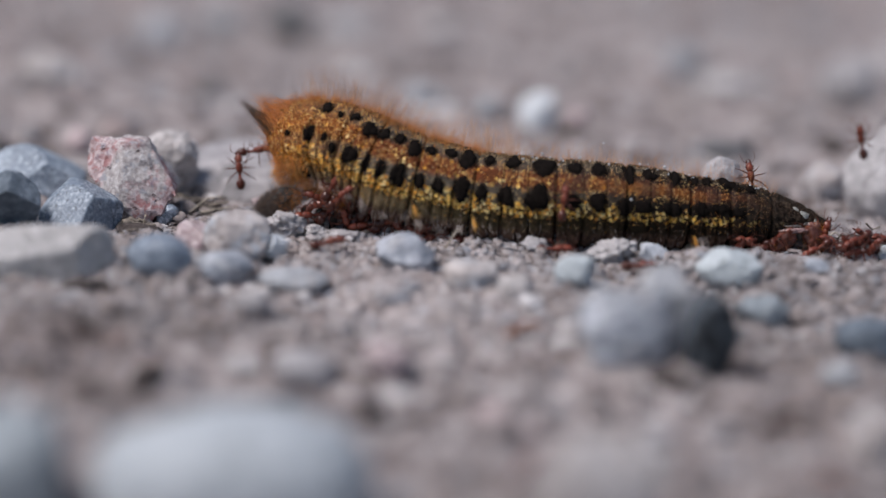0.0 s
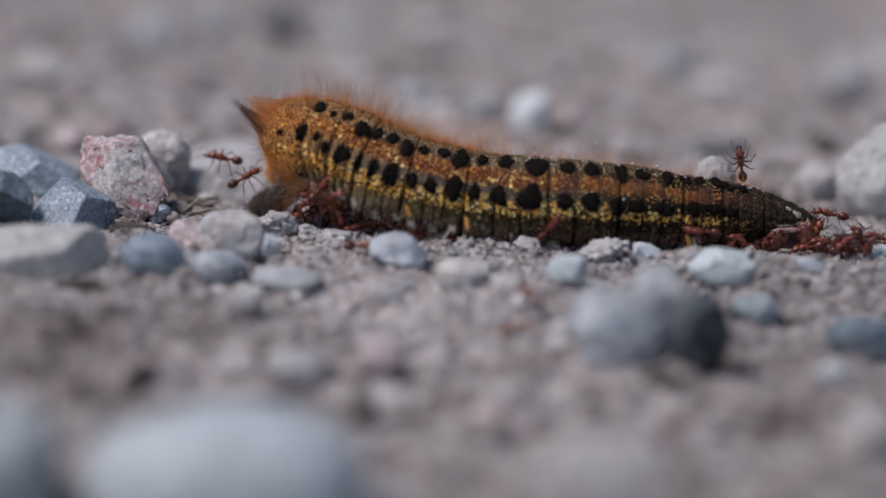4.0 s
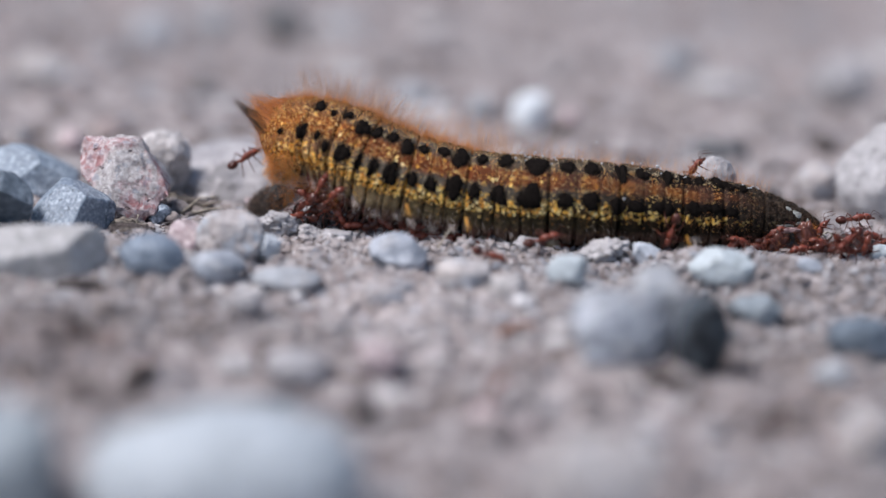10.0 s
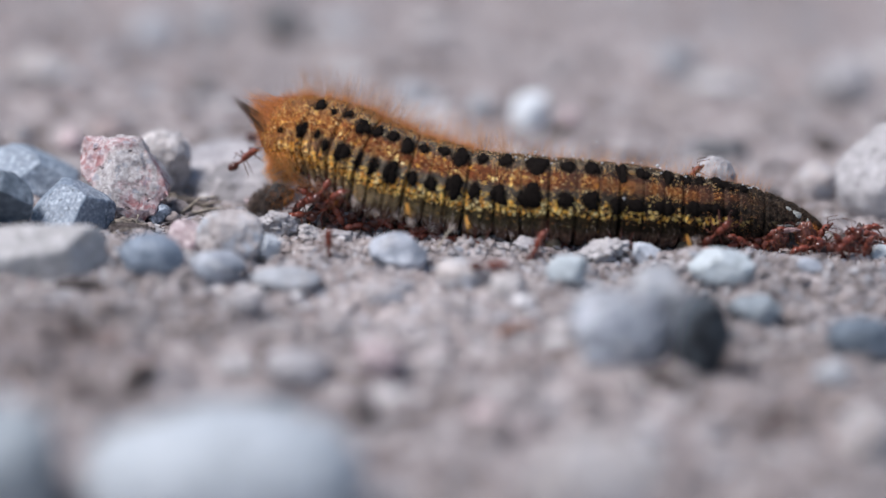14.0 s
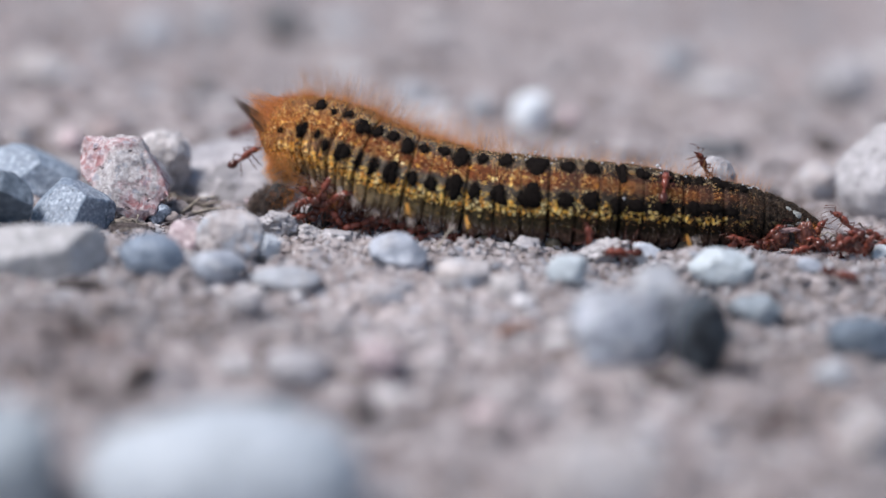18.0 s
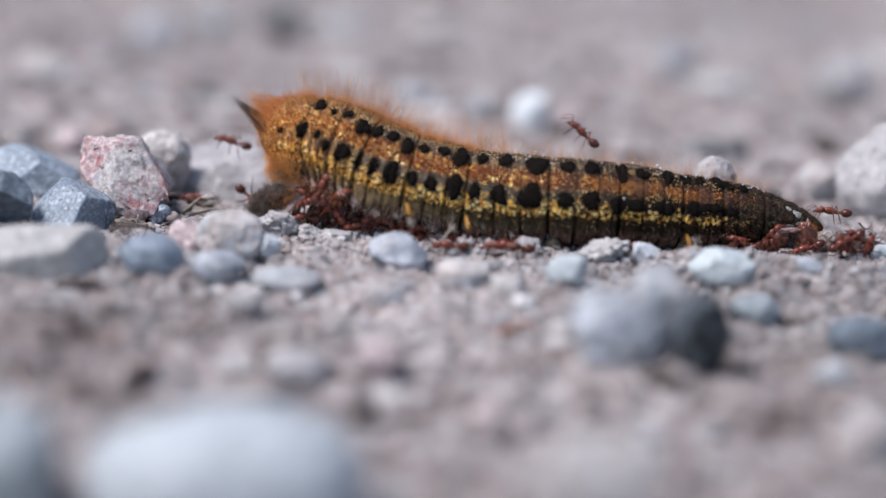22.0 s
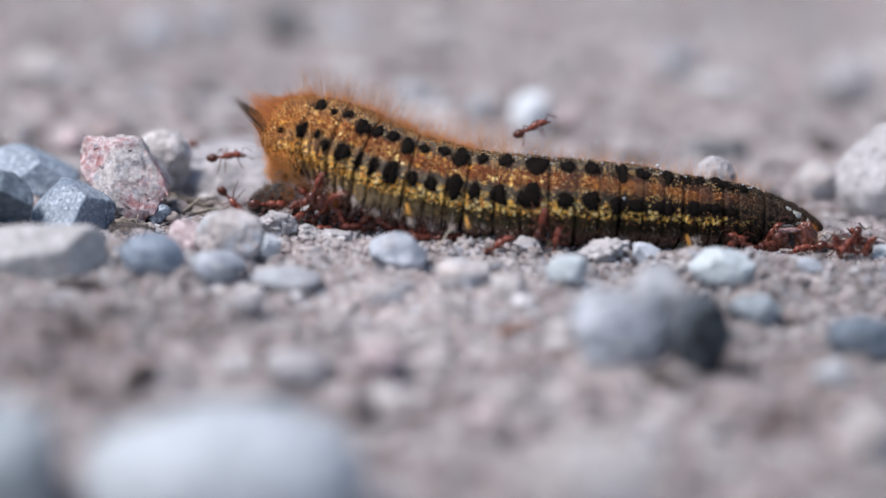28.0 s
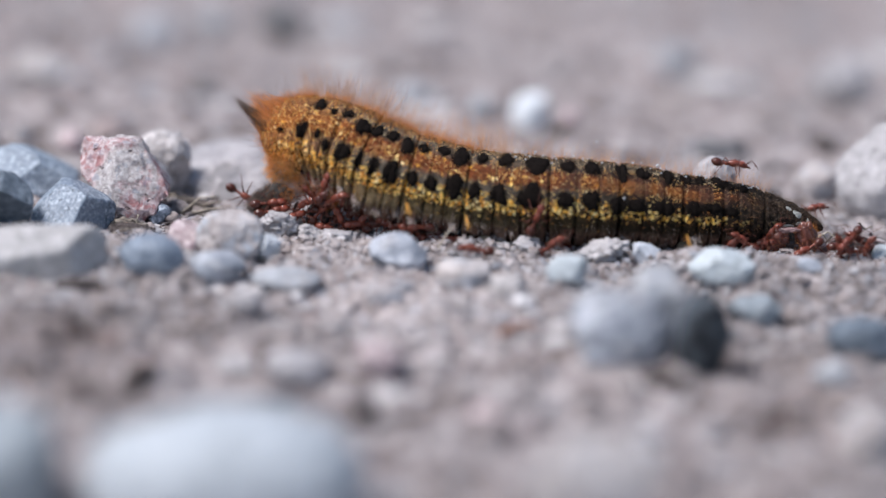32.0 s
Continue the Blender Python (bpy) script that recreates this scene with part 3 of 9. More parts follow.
# ---- caterpillar ----
# axis points and radius in millimetres, from the head end to the tail
AXIS = [(-18.35, 8.3, 7.5, 1.5), (-17.95, 8.2, 7.8, 3.2), (-17.3, 8.05, 8.25, 4.3), (-16.02, 7.75, 8.59, 5.13), (-13.63, 7.25, 8.39, 5.53), (-11.24, 6.75, 7.88, 5.65), (-8.23, 6.12, 6.76, 5.54), (-5.25, 5.5, 5.98, 5.32), (-2.28, 5.33, 5.27, 5.08), (0.68, 5.17, 4.86, 4.99), (3.63, 5, 4.49, 4.87), (6.58, 4.83, 4.3, 4.81), (9.51, 4.67, 4.35, 4.75), (12.44, 4.5, 4.34, 4.69), (15.39, 4.72, 4.23, 4.63), (18.33, 4.94, 4.13, 4.52), (21.29, 5.16, 3.91, 4.35), (24.26, 5.38, 3.63, 4.05), (27.22, 5.6, 3.53, 3.82), (30.18, 5.82, 3.43, 3.53), (33.16, 6.04, 3.15, 2.94), (36.13, 6.25, 2.98, 2), (38.53, 6.43, 2.62, 0.88), (39.49, 6.5, 2.35, 0.24)]
# black velvet spots: place along the body, angle round it from the back, half length, half height
UPPER = [(5.14, 21.1, 0.5, 0.78), (6.47, 27.6, 0.24, 0.34), (7.61, 23.0, 0.41, 0.54), (9.36, 33.4, 0.79, 0.81), (11.05, 30.5, 0.77, 0.71), (12.86, 27.9, 0.64, 0.65), (14.49, 34.4, 0.65, 0.94), (16.17, 30.2, 0.64, 0.58), (18.59, 25.6, 0.7, 0.67), (20.45, 29.5, 0.89, 1.11), (22.81, 24.3, 0.65, 0.69), (25.52, 20.7, 0.83, 1.0), (28.89, 25.0, 1.08, 1.29), (31.85, 23.3, 0.72, 0.79), (34.26, 25.0, 0.88, 0.76), (37.21, 22.4, 0.6, 1.24), (39.32, 23.7, 0.71, 0.82), (41.98, 18.5, 0.53, 1.11), (43.97, 16.5, 0.62, 0.86), (45.53, 16.5, 0.42, 0.73), (47.64, 10.3, 0.79, 1.39), (48.73, 23.7, 0.4, 0.41), (50.06, 22.0, 0.44, 0.66)]
LOWER = [(2.61, 59.8, 0.21, 0.27), (4.36, 57.9, 0.44, 0.78), (5.8, 59.5, 0.24, 0.4), (6.83, 69.0, 0.31, 0.48), (8.58, 69.3, 0.67, 0.86), (10.51, 69.9, 0.37, 0.8), (12.19, 70.3, 0.44, 0.81), (13.88, 70.6, 0.61, 1.05), (15.81, 71.9, 0.44, 0.73), (17.86, 71.9, 0.55, 0.73), (20.27, 71.9, 0.94, 1.01), (22.44, 70.9, 0.6, 0.73), (25.04, 71.6, 0.85, 0.84), (28.41, 72.5, 1.15, 1.12), (31.73, 73.5, 0.62, 0.73), (34.08, 72.9, 0.86, 0.78), (36.79, 78.4, 0.8, 0.85), (38.78, 75.2, 0.93, 0.55), (41.8, 74.8, 1.0, 0.63), (44.93, 69.6, 0.74, 0.73), (46.86, 66.7, 0.76, 0.51), (48.67, 70.3, 0.76, 0.48), (3.51, 108.4, 0.48, 0.46)]
RINGS = [0.0, 2.1, 4.54, 7.33, 10.53, 15.36, 21.6, 30.29, 37.13, 43.79, 48.07, 52.43, 56.32]
_axis = np.array(AXIS)
_run = np.concatenate([[0], np.cumsum(np.linalg.norm(np.diff(_axis[:, :3], axis=0), axis=1))])
BODY_LENGTH = float(_run[-1])


def smooth_axis(s):
    """Point and radius of the body's axis at s millimetres, smoothed."""
    s = np.atleast_1d(s).astype(float)
    out = np.zeros((len(s), 4))
    for k, w in ((-1.2, 0.25), (0.0, 0.5), (1.2, 0.25)):
        ss = np.clip(s + k * np.minimum(1.0, np.minimum(s, BODY_LENGTH - s) / 1.5), 0, BODY_LENGTH)
        out += w * np.stack([np.interp(ss, _run, _axis[:, i]) for i in range(4)], 1)
    return out


def body_frame(s):
    a, b = smooth_axis(np.asarray(s) - 0.8), smooth_axis(np.asarray(s) + 0.8)
    t = b[:, :3] - a[:, :3]
    t /= np.linalg.norm(t, axis=1, keepdims=True)
    side = np.cross(t, np.array([0, 0, 1.0]))
    side /= np.linalg.norm(side, axis=1, keepdims=True)
    return t, np.cross(side, t), side


def crease(s):
    """How deep the skin folds in at s: the joints of the segments, and two lesser folds on each."""
    d = np.zeros(len(s))
    for k, q in enumerate(RINGS[1:]):
        d += 0.17 * np.exp(-((s - q) / 0.17) ** 2)
        lo = RINGS[k]
        for f in (0.36, 0.68):
            d += 0.09 * np.exp(-((s - (lo + f * (q - lo))) / 0.13) ** 2)
    return d


def bulge(s):
    out = np.zeros(len(s))
    for lo, hi in zip(RINGS, RINGS[1:] + [BODY_LENGTH]):
        f = np.clip((s - lo) / max(hi - lo, 1e-6), 0, 1)
        out += np.where((s >= lo) & (s < hi), 0.030 * np.sin(np.pi * f) - 0.01, 0)
    return out


def body_point(s, deg, lift=0.0):
    """Points on the skin, in metres. deg: angle from the back, towards the near flank; lift: millimetres off the skin."""
    s, deg = np.broadcast_arrays(np.asarray(s, float), np.asarray(deg, float))
    shape = s.shape
    s, deg = s.ravel(), deg.ravel()
    # the fore part is drawn up: its flank is tucked in and its folds swing back towards the belly
    fore = np.clip((13.0 - s) / 8.0, 0, 1)
    fore = fore * fore * (3 - 2 * fore)
    down = np.clip((np.abs(deg) - 80) / 45, 0, 1)
    at = s + 1.7 * fore * down * np.clip(s / 2.0, 0, 1)
    c = smooth_axis(at)
    t, up, side = body_frame(at)
    th = np.radians(deg)
    low = np.clip((np.abs(deg) - 85) / 60, 0, 1)
    r = smooth_axis(s)[:, 3] * (1 - crease(s) * (0.16 + 0.25 * np.clip(s / 30, 0, 1) + 0.55 * np.clip((np.abs(deg) - 45) / 50, 0, 1) + 0.6 * low) + 0.6 * bulge(s) - 0.05 * low - 0.13 * fore * down)
    wob = np.stack([s * 0.9, np.cos(th) * 4, np.sin(th) * 4], 1)
    r = r * (1 + (0.022 + 0.09 * np.clip((s - 50) / 5, 0, 1)) * (fbm(wob, 4, 4) - 0.5) * 2)
    phase = (s * 0.78 + 0.55 * (fbm(wob * 0.8, 2, 8) - 0.5)) % 1.0
    r = r * (1 - 0.075 * np.clip(low * 2.2, 0, 1) * np.exp(-((phase - 0.5) / 0.12) ** 2)) + lift
    n = up * np.cos(th)[:, None] + side * np.sin(th)[:, None]
    return ((c[:, :3] + n * r[:, None]) / 1000).reshape(*shape, 3), n.reshape(*shape, 3), t.reshape(*shape, 3)


def skin_material():
    m, t, b = material("speckled_caterpillar_skin", 0.55)
    uv = t.nodes.new("ShaderNodeUVMap")
    sep = t.nodes.new("ShaderNodeSeparateXYZ")
    t.links.new(uv.outputs[0], sep.inputs[0])
    v = coords(t)
    wav = noise_node(t, v, 700.0, 3.0)
    ang = calc(t, "ADD", sep.outputs[1], calc(t, "MULTIPLY", calc(t, "SUBTRACT", wav.outputs[0], 0.5), 0.055))
    # angle from the back: 0 is the back, 1 the belly
    c = ramp(t, ang, [(0.0, (0.13, 0.08, 0.045)), (0.10, (0.15, 0.125, 0.10)), (0.17, (0.16, 0.125, 0.095)), (0.21, (0.18, 0.058, 0.024)), (0.31, (0.16, 0.052, 0.022)),
                      (0.345, (0.17, 0.145, 0.115)), (0.44, (0.15, 0.125, 0.095)), (0.48, (0.11, 0.065, 0.018)), (0.56, (0.10, 0.085, 0.047)), (0.62, (0.165, 0.132, 0.082)), (1.0, (0.15, 0.115, 0.075))])
    mott = noise_node(t, v, 1700.0, 5.0, 0.75)
    c = mix(t, 0.85, c, ramp(t, mott.outputs[0], [(0.32, (0.18, 0.17, 0.16)), (0.5, (0.75, 0.75, 0.75)), (0.68, (1.9, 1.75, 1.5))]), "MULTIPLY")
    band = ramp(t, ang, [(0.06, W), (0.09, (0.5,) * 3), (0.17, (0.5,) * 3), (0.21, (0.3,) * 3), (0.31, (0.3,) * 3), (0.345, (0.6,) * 3), (0.44, (0.6,) * 3), (0.50, W)])
    c = mix(t, calc(t, "MULTIPLY", band, ramp(t, sep.outputs[0], [(0.18, (0.1,) * 3), (0.42, (0.5,) * 3), (0.62, (0.75,) * 3), (0.85, (0.9,) * 3)])), c, (0.020, 0.013, 0.008))
    panel = ramp(t, ang, [(0.06, B3), (0.10, W), (0.19, W), (0.215, (0.85,) * 3), (0.235, (0.25,) * 3), (0.27, (0.25,) * 3), (0.29, (0.85,) * 3), (0.34, W), (0.44, W), (0.47, (0.6,) * 3)])
    c = mix(t, calc(t, "MULTIPLY", calc(t, "MULTIPLY", panel, ramp(t, sep.outputs[0], [(0.36, B3), (0.56, (0.3,) * 3), (0.64, (0.9,) * 3), (0.72, W)])), 0.96), c, (0.011, 0.0085, 0.007))
    front = ramp(t, sep.outputs[0], [(0.03, W), (0.19, B3)])
    flank = ramp(t, ang, [(0.48, W), (0.60, B3)])
    low = calc(t, "MULTIPLY", ramp(t, ang, [(0.50, B3), (0.57, W)]), ramp(t, sep.outputs[0], [(0.05, W), (0.2, (0.9,) * 3), (0.33, (0.15,) * 3), (0.42, B3)]))
    c = mix(t, calc(t, "MULTIPLY", low, ramp(t, mott.outputs[0], [(0.38, (0.2,) * 3), (0.55, (0.8,) * 3)])), c, (0.45, 0.325, 0.175))
    c = mix(t, calc(t, "MULTIPLY", calc(t, "MULTIPLY", front, flank), 0.75), c, mix(t, 1.0, (0.26, 0.088, 0.021), ramp(t, mott.outputs[0], [(0.34, (0.25, 0.2, 0.2)), (0.5, (0.9, 0.9, 0.9)), (0.64, (1.6, 1.6, 1.6))]), "MULTIPLY"))
    # the underside is dark red-brown
    under = mix(t, 1.0, (0.13, 0.08, 0.06), ramp(t, mott.outputs[0], [(0.36, (0.3, 0.3, 0.3)), (0.5, (0.9, 0.9, 0.9)), (0.64, (1.7, 1.6, 1.5))]), "MULTIPLY")
    c = mix(t, ramp(t, ang, [(0.61, B3), (0.68, W)]), c, under)
    # wobbly cells: fine granules over the back and flank, larger gold scales in the side line
    off = node(t, "ShaderNodeTexNoise", Scale=1800.0, Detail=2.0)
    t.links.new(v, off.inputs["Vector"])
    warp = t.nodes.new("ShaderNodeVectorMath")
    warp.operation = "MULTIPLY_ADD"
    t.links.new(off.outputs["Color"], warp.inputs[0])
    warp.inputs[1].default_value = (0.0005, 0.0005, 0.0005)
    t.links.new(v, warp.inputs[2])

    def cells(scale):
        vor = node(t, "ShaderNodeTexVoronoi", Scale=scale, Randomness=1.0)
        t.links.new(warp.outputs[0], vor.inputs["Vector"])
        pick = t.nodes.new("ShaderNodeSeparateColor")
        t.links.new(vor.outputs["Color"], pick.inputs[0])
        return vor.outputs["Distance"], pick.outputs

    tail = ramp(t, sep.outputs[0], [(0.66, B3), (0.88, W)])
    keep = calc(t, "SUBTRACT", 1.0, calc(t, "MULTIPLY", tail, 0.6))
    clump = noise_node(t, v, 600.0, 3.0, 0.6)
    patchy = ramp(t, clump.outputs[0], [(0.40, (0.45,) * 3), (0.56, (1.3,) * 3)])
    d1, k1 = cells(4700.0)
    dens = ramp(t, ang, [(0.0, (0.6,) * 3), (0.09, (0.72,) * 3), (0.14, (0.6,) * 3), (0.19, (0.55,) * 3), (0.225, (0.78,) * 3), (0.32, (0.78,) * 3), (0.345, (0.22,) * 3), (0.44, (0.22,) * 3), (0.465, (0.5,) * 3), (0.51, (0.4,) * 3), (0.55, (0.06,) * 3), (0.7, (0.02,) * 3)])
    dens = calc(t, "ADD", calc(t, "MULTIPLY", dens, patchy), calc(t, "MULTIPLY", calc(t, "MULTIPLY", front, 0.75), flank))
    fine = calc(t, "MULTIPLY", calc(t, "LESS_THAN", k1[0], calc(t, "MULTIPLY", dens, keep)), ramp(t, d1, [(0.30, W), (0.46, B3)]))
    tone = ramp(t, k1[2], [(0.0, (0.58, 0.20, 0.045)), (0.3, (0.80, 0.37, 0.07)), (0.6, (0.90, 0.56, 0.17)), (0.82, (0.90, 0.64, 0.24)), (1.0, (0.94, 0.78, 0.42))])
    tone = mix(t, calc(t, "MULTIPLY", ramp(t, ang, [(0.09, W), (0.15, B3)]), calc(t, "MULTIPLY", ramp(t, sep.outputs[0], [(0.3, B3), (0.5, W)]), 0.6)), tone, (0.80, 0.70, 0.50))
    tone = mix(t, calc(t, "MULTIPLY", ramp(t, ang, [(0.17, B3), (0.21, W), (0.30, W), (0.35, B3)]), 0.12), tone, (0.55, 0.16, 0.03))
    tone = mix(t, calc(t, "MULTIPLY", front, 0.4), tone, (0.80, 0.40, 0.08))
    c = mix(t, fine, c, tone)
    d2, k2 = cells(2600.0)
    dens = ramp(t, ang, [(0.17, B3), (0.20, (0.10,) * 3), (0.30, (0.10,) * 3), (0.34, B3), (0.385, (0.04,) * 3), (0.425, (0.85,) * 3), (0.505, (0.98,) * 3), (0.53, (0.2,) * 3), (0.57, B3)])
    thick = ramp(t, clump.outputs[0], [(0.36, (0.65,) * 3), (0.52, (1.4,) * 3)])
    dens = calc(t, "ADD", calc(t, "MULTIPLY", dens, thick), calc(t, "MULTIPLY", calc(t, "MULTIPLY", front, 0.06), flank))
    slim = ramp(t, ang, [(0.435, B3), (0.455, W), (0.495, W), (0.52, B3)])
    hind = ramp(t, sep.outputs[0], [(0.56, B3), (0.70, W)])
    dens = mix(t, hind, dens, calc(t, "MULTIPLY", dens, slim))
    gold = calc(t, "MULTIPLY", calc(t, "LESS_THAN", k2[0], calc(t, "MULTIPLY", dens, keep)), ramp(t, calc(t, "ADD", d2, calc(t, "MULTIPLY", k2[1], 0.12)), [(0.50, W), (0.62, B3)]))
    tone = ramp(t, k2[2], [(0.0, (0.66, 0.24, 0.03)), (0.3, (0.86, 0.46, 0.07)), (0.6, (0.96, 0.66, 0.18)), (1.0, (1.0, 0.84, 0.42))])
    tone = mix(t, calc(t, "MULTIPLY", ramp(t, sep.outputs[0], [(0.12, W), (0.36, B3)]), 0.35), tone, (0.82, 0.36, 0.07))
    tone = mix(t, calc(t, "MULTIPLY", hind, 0.5), tone, (0.62, 0.38, 0.06))
    c = mix(t, gold, c, tone)
    red = noise_node(t, v, 420.0, 3.0, 0.6)
    c = mix(t, calc(t, "MULTIPLY", calc(t, "MULTIPLY", ramp(t, red.outputs[0], [(0.50, B3), (0.60, W)]), ramp(t, ang, [(0.14, B3), (0.2, W), (0.32, W), (0.36, B3)])), 0.22), c, (0.20, 0.045, 0.013))
    # the brown band of the hind half is broken by dusky purple-brown stretches
    along = t.nodes.new("ShaderNodeCombineXYZ")
    t.links.new(calc(t, "MULTIPLY", sep.outputs[0], 34.0), along.inputs[0])
    dusk = noise_node(t, along.outputs[0], 1.0, 2.0, 0.5)
    f = calc(t, "MULTIPLY", ramp(t, dusk.outputs[0], [(0.46, B3), (0.54, W)]), ramp(t, ang, [(0.12, B3), (0.18, W), (0.32, W), (0.36, B3)]))
    c = mix(t, calc(t, "MULTIPLY", calc(t, "MULTIPLY", f, ramp(t, sep.outputs[0], [(0.38, B3), (0.55, W)])), 0.7), c, (0.050, 0.027, 0.022))
    amber = mix(t, 1.0, (0.22, 0.082, 0.022), ramp(t, mott.outputs[0], [(0.36, (0.3, 0.25, 0.2)), (0.5, (0.9, 0.9, 0.9)), (0.64, (1.5, 1.5, 1.5))]), "MULTIPLY")
    strip = ramp(t, ang, [(0.215, B3), (0.245, W), (0.30, W), (0.33, B3)])
    c = mix(t, calc(t, "MULTIPLY", calc(t, "MULTIPLY", strip, ramp(t, sep.outputs[0], [(0.50, B3), (0.62, W), (0.75, W), (0.80, B3)])), ramp(t, dusk.outputs[0], [(0.44, (0.5,) * 3), (0.56, (0.15,) * 3)])), c, amber)
    on = calc(t, "MAXIMUM", fine, gold)
    hide = mix(t, 1.0, (0.030, 0.023, 0.018), ramp(t, mott.outputs[0], [(0.36, (0.25, 0.25, 0.25)), (0.5, (0.8, 0.8, 0.8)), (0.62, (2.4, 2.2, 2.0))]), "MULTIPLY")
    c = mix(t, calc(t, "MULTIPLY", ramp(t, sep.outputs[0], [(0.80, B3), (0.88, W)]), 0.93), c, hide)
    soot = t.nodes.new("ShaderNodeAttribute")
    soot.attribute_name = "soot"
    c = mix(t, calc(t, "MULTIPLY", soot.outputs["Fac"], 0.85), c, (0.010, 0.008, 0.007))
    t.links.new(c, b.inputs["Base Color"])
    t.links.new(ramp(t, on, [(0.0, (0.7,) * 3), (1.0, (0.24,) * 3)]), b.inputs["Roughness"])
    t.links.new(ramp(t, on, [(0.0, (0.05,) * 3), (1.0, (0.4,) * 3)]), b.inputs["Specular IOR Level"])
    bump(t, b, calc(t, "ADD", calc(t, "MULTIPLY", on, 0.9), mott.outputs[0]), 0.9, 0.00016)
    return m


def plain(name, color, rough, vary=0.35, scale=2500.0, tip=None, sheen=0.0):
    m, t, b = material(name, rough)
    n = noise_node(t, coords(t), scale, 3.0, 0.65)
    lo = tuple(x * (1 - vary) for x in color)
    hi = tuple(min(1, x * (1 + vary)) for x in color)
    t.links.new(ramp(t, n.outputs[0], [(0.3, lo), (0.7, hi)]), b.inputs["Base Color"])
    b.inputs["Sheen Weight"].default_value = sheen
    return m


def hair_material(name, shades, rough=0.4):
    m, t, b = material(name, rough)
    geo = t.nodes.new("ShaderNodeNewGeometry")
    n = len(shades)
    t.links.new(ramp(t, geo.outputs["Random Per Island"], [(k / (n - 1), c) for k, c in enumerate(shades)]), b.inputs["Base Color"])
    b.inputs["Subsurface Weight"].default_value = 0.0
    return m


SKIN = skin_material()
VELVET = plain("black_velvet", (0.009, 0.007, 0.006), 1.0, 0.5)
VELVET.node_tree.nodes["Principled BSDF"].inputs["Specular IOR Level"].default_value = 0.05
ORANGE_HAIR = hair_material("orange_brown_hair", [(0.30, 0.095, 0.022), (0.46, 0.17, 0.04), (0.66, 0.36, 0.14), (0.38, 0.12, 0.027)])
TUFT_HAIR = hair_material("bright_orange_hair", [(0.66, 0.25, 0.035), (0.80, 0.38, 0.06), (0.90, 0.55, 0.15)])
PALE_HAIR = hair_material("whitish_hair", [(0.40, 0.27, 0.20), (0.62, 0.50, 0.43), (0.82, 0.74, 0.68)])
DARK_HAIR = hair_material("dark_brown_hair", [(0.02, 0.012, 0.008), (0.07, 0.035, 0.015), (0.14, 0.06, 0.02)])
FACE_HAIR = hair_material("grey_brown_hair", [(0.035, 0.026, 0.022), (0.10, 0.076, 0.065), (0.19, 0.15, 0.13), (0.30, 0.19, 0.13)])
CHEST_HAIR = hair_material("pinkish_orange_hair", [(0.82, 0.26, 0.035), (0.94, 0.42, 0.08), (0.92, 0.56, 0.22), (0.80, 0.24, 0.04)])
RUST_HAIR = hair_material("rust_hair", [(0.56, 0.17, 0.03), (0.72, 0.28, 0.06), (0.38, 0.11, 0.024)])
TAIL_SKIN = plain("dark_tail_skin", (0.035, 0.027, 0.02), 0.45, 0.6, 3000.0)
HEAD_SKIN = plain("grey_brown_head_skin", (0.034, 0.029, 0.026), 0.85, 0.6, 3500.0)
CHEST_SKIN = plain("rust_brown_chest_skin", (0.16, 0.06, 0.03), 0.6, 0.6, 3000.0)
LEG_SKIN = plain("olive_proleg_skin", (0.14, 0.11, 0.07), 0.5, 0.5, 3000.0)
HOOK = plain("amber_hook", (0.55, 0.28, 0.06), 0.35, 0.3)
PALE_MARK = plain("pale_grey_mark", (0.42, 0.42, 0.38), 0.6, 0.3)
FLESH = plain("red_brown_flesh", (0.13, 0.045, 0.032), 0.3, 0.5, 1800.0)
PALE_FLESH = plain("pinkish_flesh", (0.30, 0.19, 0.18), 0.35, 0.4, 2500.0)
DEW = plain("white_droplet", (0.52, 0.53, 0.55), 0.12, 0.05)

caterpillar = new("caterpillar")
tagged(caterpillar, "hairy gold-speckled caterpillar with black spots on dusty soil", "caterpillar")


COLS = 192


def sooty(s, deg):
    """How black the skin's pigment is round the velvet spots, from 0 to 1, with a soft ragged rim."""
    out = np.zeros(len(s))
    rag = fbm(np.stack([s * 2.2, deg * 0.18, np.zeros(len(s))], 1), 3, 21) - 0.5
    for a, d, hl, hh in UPPER + LOWER:
        near = (np.abs(s - a) < 3 * hl + 0.5) & (np.abs(deg - d) < 60)
        q = np.hypot((s[near] - a) / (hl + 0.05), np.radians(deg[near] - d) * 4.7 / (hh + 0.05)) + 0.7 * rag[near]
        out[near] = np.maximum(out[near], np.clip((1.30 - q) / 0.42, 0, 1))
    return out


